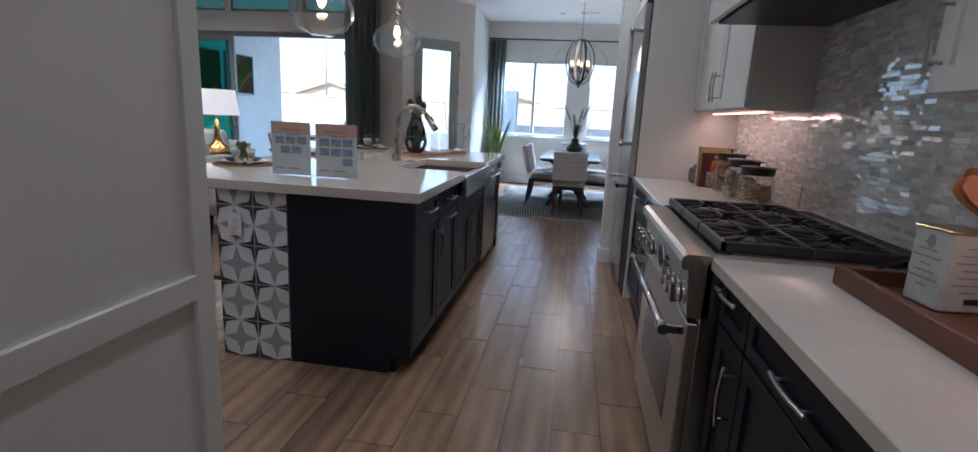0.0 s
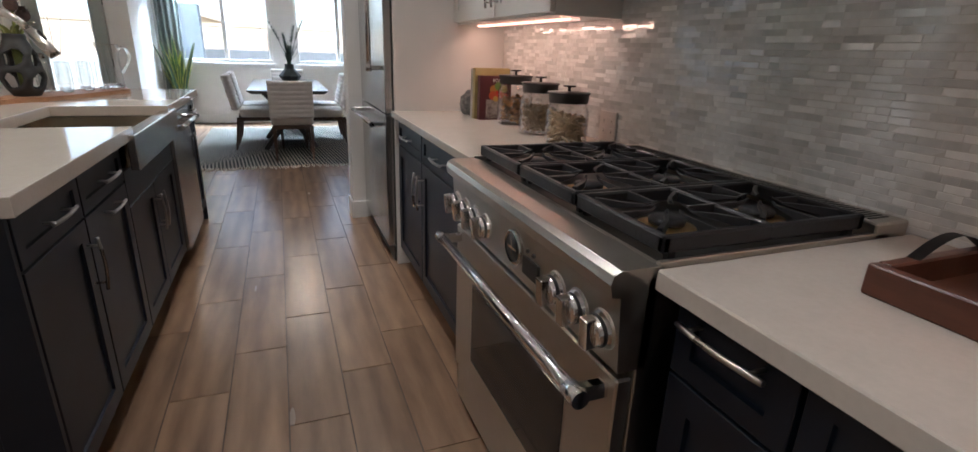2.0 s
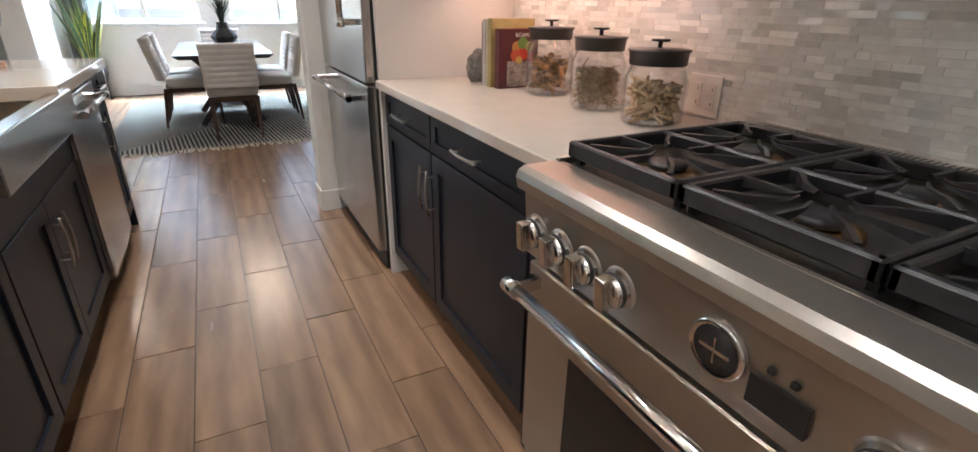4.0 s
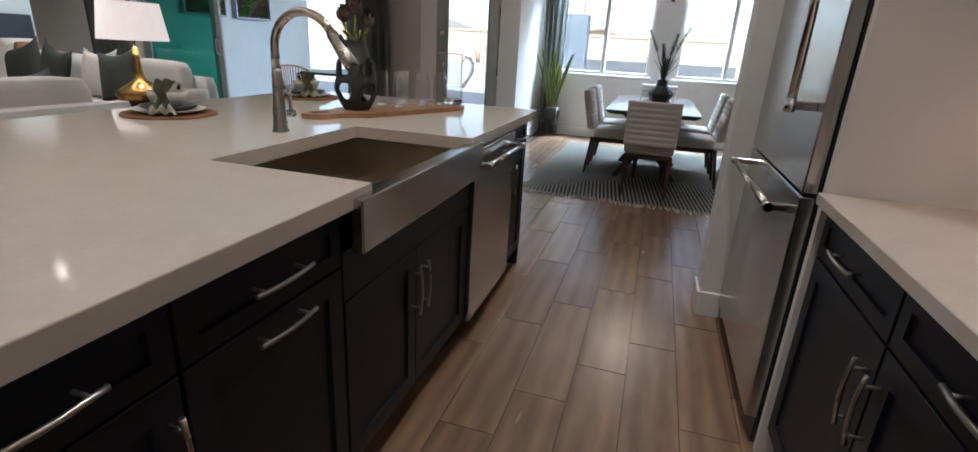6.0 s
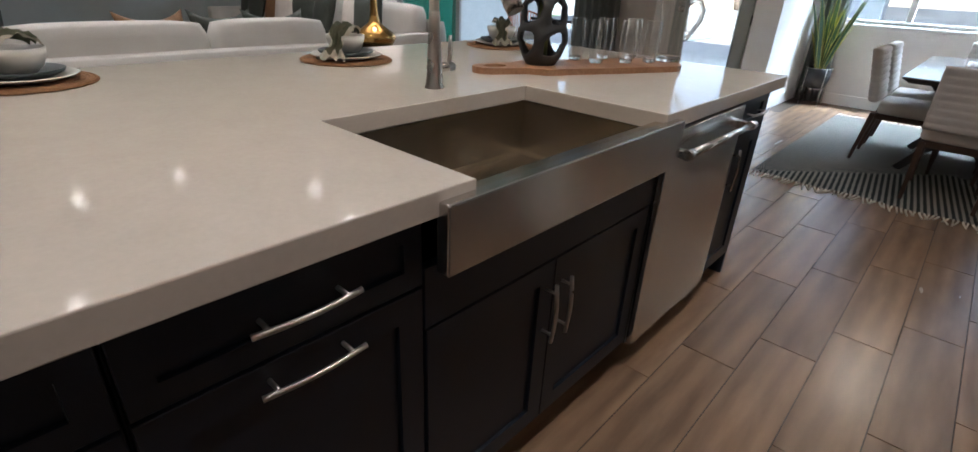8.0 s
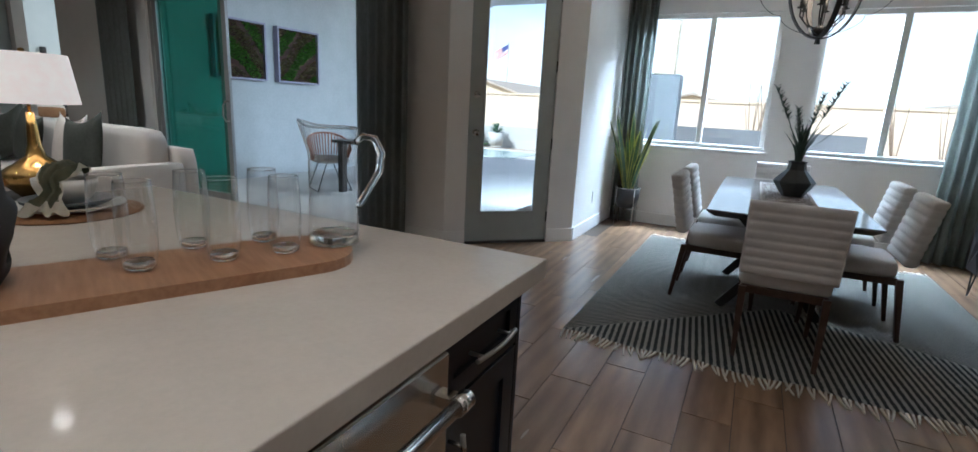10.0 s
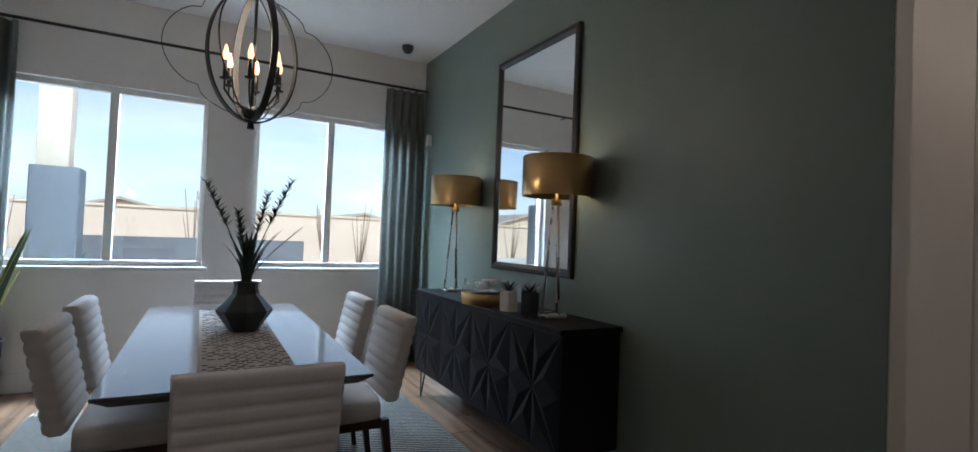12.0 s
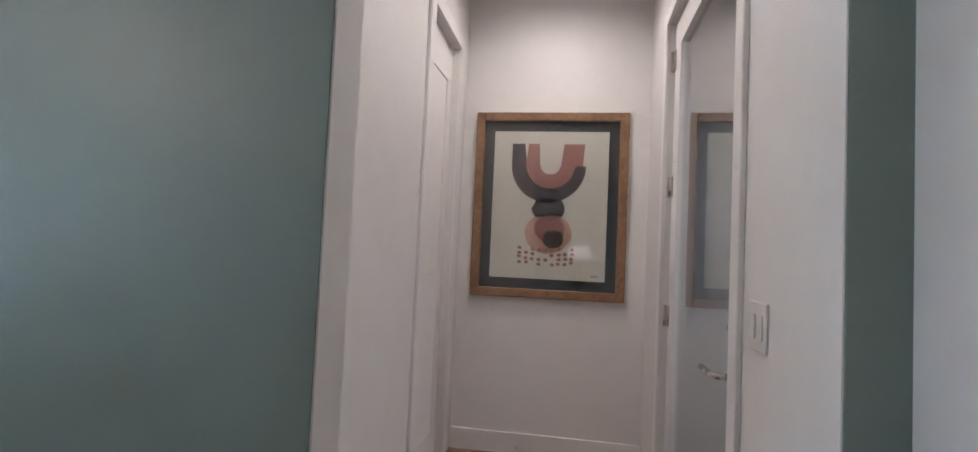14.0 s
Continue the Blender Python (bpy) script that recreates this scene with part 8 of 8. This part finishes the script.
def patio_chair(x, y, ang):
    c = thing("patio_chair", pose(x, y, -0.035, 0, 0, ang), "terracotta rope tub chair on black wire legs", "chair", "patio chairs")
    bm = bmesh.new()
    for k in range(26):
        a_ = radians(-110 + 220 * k / 25)
        h = 0.80 - 0.22 * (abs(k - 12.5) / 12.5) ** 2
        tube(bm, [(0.24 * math.sin(a_), 0.24 * math.cos(a_), 0.42), (0.30 * math.sin(a_), 0.30 * math.cos(a_), h)], 0.009, 5)
    part("rope_back", bm, RATTAN, c)
    bm = bmesh.new()
    tube(bm, [(0.30 * math.sin(radians(a_)), 0.30 * math.cos(radians(a_)), 0.80 - 0.22 * (a_ / 110) ** 2) for a_ in range(-110, 111, 10)], 0.014, 8)
    part("rim", bm, RATTAN, c)
    bm = bmesh.new()
    cushion(bm, -0.24, -0.24, 0.40, 0.24, 0.24, 0.48, 0.4)
    part("seat", bm, PILW, c)
    for sx in (-1, 1):
        bm = bmesh.new()
        tube(bm, [(sx * 0.10, 0.20, 0.41), (sx * 0.24, 0.24, 0.01), (sx * 0.24, -0.24, 0.01), (sx * 0.10, -0.20, 0.41)], 0.008, 6)
        part("leg", bm, BLACK, c)


patio_chair(-5.05, 11.57, 60)
patio_chair(-4.3, 12.55, 200)
pt_ = thing("patio_table", (-4.35, 12.0, -0.035), "black patio dining table with slab legs", "table")
box_part("tabletop", (-0.5, -0.6, 0.70, 0.5, 0.9, 0.74), BLACK, pt_, 0.005)
for x in (-0.46, 0.38):
    box_part("leg", (x, -0.52, 0, x + 0.08, -0.42, 0.70), BLACK, pt_, 0.004)
    box_part("leg", (x, 0.75, 0, x + 0.08, 0.85, 0.70), BLACK, pt_, 0.004)


# garden plants, street lamps, flag
def agave(x, y, s, pot=True):
    t = thing("potted_agave", (x, y, -0.03), "blue-green agave in a pale pot by the garden wall", "plant", "agaves in the garden")
    bm = bmesh.new()
    lathe(bm, [(0, 0), (0.20 * s, 0), (0.27 * s, 0.45 * s), (0.24 * s, 0.45 * s), (0.22 * s, 0.40 * s), (0, 0.40 * s)], 24)
    part("pot", bm, STUCCO, t)
    bm = bmesh.new()
    r = random.Random(int(x * 10))
    for k in range(40):
        a_, el = r.uniform(0, 6.283), r.uniform(0.15, 1.3)
        L = 0.42 * s * r.uniform(0.8, 1.1)
        leaf(bm, (0, 0, 0.40 * s), (L * math.cos(el) * math.cos(a_), L * math.cos(el) * math.sin(a_), 0.42 * s + L * math.sin(el)), 0.03 * s, 0.2, 5)
    part("leaves", bm, mat("agave leaf", (0.09, 0.17, 0.10), (0.06, 0.12, 0.08), 0.6, scale=10, island=0.3), t)


agave(-8.5, 22.0, 1.05)
agave(-7.5, 22.0, 1.0)
agave(-1.55, 19.2, 1.0)
agave(1.05, 21.2, 0.9)
set_box("lawn", (-14.0, 21.4, -0.034, -8.0, 22.45, -0.005), mat("lawn grass", (0.10, 0.20, 0.04), (0.06, 0.13, 0.03), 0.95, scale=40, bump=0.8))
lc = thing("lounge_chair", pose(-9.75, 21.9, -0.005, 0, 0, 25), "white slatted lounge chair on the lawn by the garden wall", "chair")
for k in range(5):
    box_part("seat_slat", (-0.28 + 0.115 * k, -0.30, 0.34, -0.18 + 0.115 * k, 0.22, 0.365), PLASTIC, lc, 0.004)
    o = box_part("back_slat", (-0.28 + 0.115 * k, -0.012, 0.0, -0.18 + 0.115 * k, 0.012, 0.78), PLASTIC, lc, 0.004)
    o.matrix_basis = pose(0, 0.22, 0.34, -22, 0, 0)
for x in (-0.33, 0.30):
    box_part("arm", (x - 0.03, -0.34, 0.56, x + 0.06, 0.34, 0.585), PLASTIC, lc, 0.004)
    for y in (-0.28, 0.26):
        box_part("leg", (x - 0.01, y - 0.03, 0.0, x + 0.03, y + 0.03, 0.56), PLASTIC, lc, 0.003)
for x in (-3.9, -3.5, -3.2, 0.2, 0.5, 0.8, 3.2, -5.0, 4.1):
    t = thing("ocotillo", (x * 1.25, 24.6, -0.12), "bare thorny desert shrub with thin upright canes", "shrub", "desert shrubs")
    r = random.Random(int(x * 100))
    for k in range(7):
        bm = bmesh.new()
        a_, h = r.uniform(0, 6.28), r.uniform(1.6, 2.5)
        tube(bm, [(0, 0, 0), (0.18 * math.cos(a_), 0.18 * math.sin(a_), h * 0.5), (0.34 * math.cos(a_), 0.34 * math.sin(a_), h)], [0.022, 0.016, 0.008], 6)
        part("cane", bm, mat("grey brown cane", (0.22, 0.16, 0.11), rough=0.9), t)


def street_lamp(x, y, h):
    t = thing("street_lamp", (x, y, -0.12), "tall grey street lamp with two flat heads", "street lamp", "street lamps")
    bm = bmesh.new()
    tube(bm, [(0, 0, 0), (0, 0, h)], [0.10, 0.06], 10)
    part("pole", bm, ALU, t)
    for s in (-1, 1):
        box_part("lamp_head", (min(s * 0.1, s * 1.1), -0.12, h - 0.04 + 0.0, max(s * 0.1, s * 1.1), 0.12, h + 0.04), ALU, t, 0.01)


street_lamp(-18.3, 40, 8.1)
street_lamp(20.5, 70, 6.6)
fl_ = thing("flag", (-25.6, 60, -0.12), "striped red and white flag with a blue corner", "flag")
bm = bmesh.new()
tube(bm, [(0.35, 0, 0), (0.35, 0, 8.4)], 0.05, 8)
part("pole", bm, ALU, fl_)
REDC, WHC, BLC = mat("red cloth", (0.45, 0.05, 0.05), rough=0.9), mat("white cloth", (0.7, 0.68, 0.66), rough=0.9), mat("blue cloth", (0.05, 0.07, 0.20), rough=0.9)
bm = bmesh.new()
for k in range(9):
    v = [[bm.verts.new((0.35 - u * 1.6, 0.12 * math.sin(u * 6), 8.2 - (k + j) * 0.11 - u * 0.9)) for u in [i / 6 for i in range(7)]] for j in (0, 1)]
    for i in range(6):
        f = bm.faces.new((v[0][i], v[0][i + 1], v[1][i + 1], v[1][i]))
        f.material_index = 2 if (k < 5 and i < 3) else k % 2
part("cloth", bm, [REDC, WHC, BLC], fl_)

# ---- pieces: floor planks and wall mosaic ----
PLANK = mat("wood-look floor plank", (0.305, 0.186, 0.108), (0.120, 0.070, 0.041), 0.26, scale=4.5, stretch=(5, 0.8, 1), rand=0.18, big=0.35, spec=0.9, rvar=0.03, coat=0.25)
PLANK.node_tree.nodes["Principled BSDF"].inputs["Coat Roughness"].default_value = 0.28
PW, PL, GAP = 0.2033, 0.80, 0.0021


def figured(m):
    """Long cathedral figure over the fine grain."""
    n, l = m.node_tree.nodes, m.node_tree.links
    mix = [x for x in n if x.bl_idname == "ShaderNodeMix"][0]
    lk = mix.inputs[0].links[0]
    src = lk.from_socket
    shift = [x for x in n if x.bl_idname == "ShaderNodeVectorMath"][0]
    mp, wv, sc = n.new("ShaderNodeMapping"), n.new("ShaderNodeTexWave"), n.new("ShaderNodeMath")
    mp.inputs["Scale"].default_value = (5.0, 0.55, 1.0)
    wv.wave_type, wv.bands_direction = "BANDS", "X"
    wv.inputs["Scale"].default_value, wv.inputs["Distortion"].default_value = 0.7, 5.0
    wv.inputs["Detail"].default_value, wv.inputs["Detail Scale"].default_value = 3.0, 0.6
    sc.operation, sc.inputs[1].default_value = "MULTIPLY_ADD", 0.34
    half = n.new("ShaderNodeMath")
    half.operation, half.inputs[1].default_value = "MULTIPLY", 0.62
    l.new(shift.outputs[0], mp.inputs[0])
    l.new(mp.outputs[0], wv.inputs[0])
    l.new(wv.outputs["Fac"], sc.inputs[0])
    l.new(src, half.inputs[0])
    l.new(half.outputs[0], sc.inputs[2])
    l.new(sc.outputs[0], mix.inputs[0])


figured(PLANK)
plank_floor = tagged(new("floor_planks"), kind="structure")


def plank_mesh(w, l):
    bm = bmesh.new()
    bx(bm, GAP, GAP, -0.0035, w - GAP, l - GAP, 0.0)
    me = bpy.data.meshes.new("plank")
    bm.to_mesh(me)
    bm.free()
    me.materials.append(PLANK)
    return me


def rest_mat():
    m = PLANK.copy()
    m.name = "wood-look floor plank far"
    n, l = m.node_tree.nodes, m.node_tree.links
    infos = [x for x in n if x.bl_idname == "ShaderNodeObjectInfo"]
    geo = n.new("ShaderNodeNewGeometry")
    for to in [lk.to_socket for lk in l if lk.from_node in infos]:
        l.new(geo.outputs["Random Per Island"], to)
    return m


whole = plank_mesh(PW, PL)
rest = bmesh.new()
count = 0
for i in range(-53, 22):
    x = 0.48 + i * PW
    for j in range(-11, 10):
        y = 6.0 + (i % 3) * PL / 3 + j * PL
        y1, x1 = y + PL, x + PW
        lo, hi = max(y, -2.0), min(y1, N_Y if x > -1.2 else S_Y + 0.1)
        xr = min(x1, 4.84)
        if -2.2 < x < -1.0:
            hi = min(y1, 9.9 + (x + 2.15) * 1.0 + 0.2)
        if x > 2.34:
            lo, hi = max(y, 7.03), min(y1, 8.4)
            if x1 < 2.43:
                lo, hi = max(y, -2), min(y1, N_Y)
        if hi - lo < 0.02 or xr - x < 0.03:
            continue
        if x < -9.7:
            continue
        near = -1.3 < x < 1.1 and 3.4 < y < 10.4
        if near and count < 300 and hi - lo > PL - 0.001:
            o = new("plank", whole)
            o.parent = plank_floor
            o.location = (x, y, 0)
            count += 1
        else:
            bx(rest, x + GAP, lo + GAP, -0.0035, xr - GAP, hi - GAP, 0.0)
tagged(part("planks_rest", rest, rest_mat(), plank_floor), kind="stuff")

# mosaic of marble and glass sticks
STONE = mat("grey marble mosaic", (0.74, 0.74, 0.72), (0.56, 0.57, 0.56), 0.16, scale=30, bump=0.05, rand=0.20, big=0.3, rvar=0.09)
STONE_R = mat("grey marble mosaic field", (0.74, 0.74, 0.72), (0.56, 0.57, 0.56), 0.16, scale=30, bump=0.05, island=0.20, big=0.3, rvar=0.09)


def shine(m):
    """A share of the pieces is polished glass, the rest honed stone."""
    n, l = m.node_tree.nodes, m.node_tree.links
    p = n["Principled BSDF"]
    src = [x for x in n if x.bl_idname in ("ShaderNodeObjectInfo", "ShaderNodeNewGeometry")][0].outputs
    so = [s for s in src if s.name in ("Random", "Random Per Island")][0]
    a, b, c = n.new("ShaderNodeMath"), n.new("ShaderNodeMath"), n.new("ShaderNodeMapRange")
    a.operation, a.inputs[1].default_value = "MULTIPLY", 17.3
    b.operation = "FRACT"
    l.new(so, a.inputs[0])
    l.new(a.outputs[0], b.inputs[0])
    l.new(b.outputs[0], c.inputs[0])
    c.inputs[1].default_value, c.inputs[2].default_value = 0.55, 0.65
    c.inputs[3].default_value, c.inputs[4].default_value = 0.03, 0.30
    l.new(c.outputs[0], p.inputs["Roughness"])
    p.inputs["IOR"].default_value = 1.6
    p.inputs["Specular IOR Level"].default_value = 0.9


shine(STONE)
shine(STONE_R)
MGROUT = mat("pale mosaic grout", (0.62, 0.61, 0.58), rough=0.9)
rnd = random.Random(7)
mos = tagged(new("backsplash"), kind="structure")
box_part("grout_bed", (K_X - 0.0027, 1.40, 0.90, K_X + 0.008, 5.70, 1.80), MGROUT, mos, 0)
field = bmesh.new()
meshes = {}
row_h = 0.0165
n_near = 0


def stick(L):
    bm = bmesh.new()
    bx(bm, -0.0035, -L / 2, -row_h / 2 + 0.0007, 0.0035, L / 2, row_h / 2 - 0.0007, 0.0008)
    me = bpy.data.meshes.new("mosaic_piece")
    bm.to_mesh(me)
    bm.free()
    me.materials.append(STONE)
    return me


for r in range(52):
    z = 0.925 + r * row_h
    y = 1.42 - rnd.random() * 0.06
    while y < 5.69:
        L = rnd.choice((0.030, 0.045, 0.060, 0.075, 0.090))
        yc, y0 = y + L / 2, y
        y += L + 0.0014
        hi_z = 1.38 if (yc > 4.56 or yc < 3.23) else 1.77
        if z > hi_z or y0 < 1.42 or y > 5.70:
            continue
        tilt = pose(0, 0, 0, 0, rnd.gauss(0, 1.2), rnd.gauss(0, 0.75))
        if 3.2 < yc < 3.95 and z < 1.32 and n_near < 300:
            if L not in meshes:
                meshes[L] = stick(L)
            o = new("mosaic_piece", meshes[L])
            o.parent = mos
            o.matrix_basis = Matrix.Translation((K_X, yc, z)) @ tilt
            n_near += 1
        else:
            vs = [field.verts.new(Matrix.Translation((K_X, yc, z)) @ tilt @ Vector((dx, dy * (L / 2), dz * (row_h / 2 - 0.0007)))) for dx in (-0.0035, 0.003) for dy, dz in ((-1, -1), (1, -1), (1, 1), (-1, 1))]
            for f in ((0, 1, 2, 3), (0, 4, 5, 1), (1, 5, 6, 2), (2, 6, 7, 3), (3, 7, 4, 0)):
                field.faces.new([vs[k] for k in f])
tagged(part("mosaic_field", field, STONE_R, mos), kind="stuff")
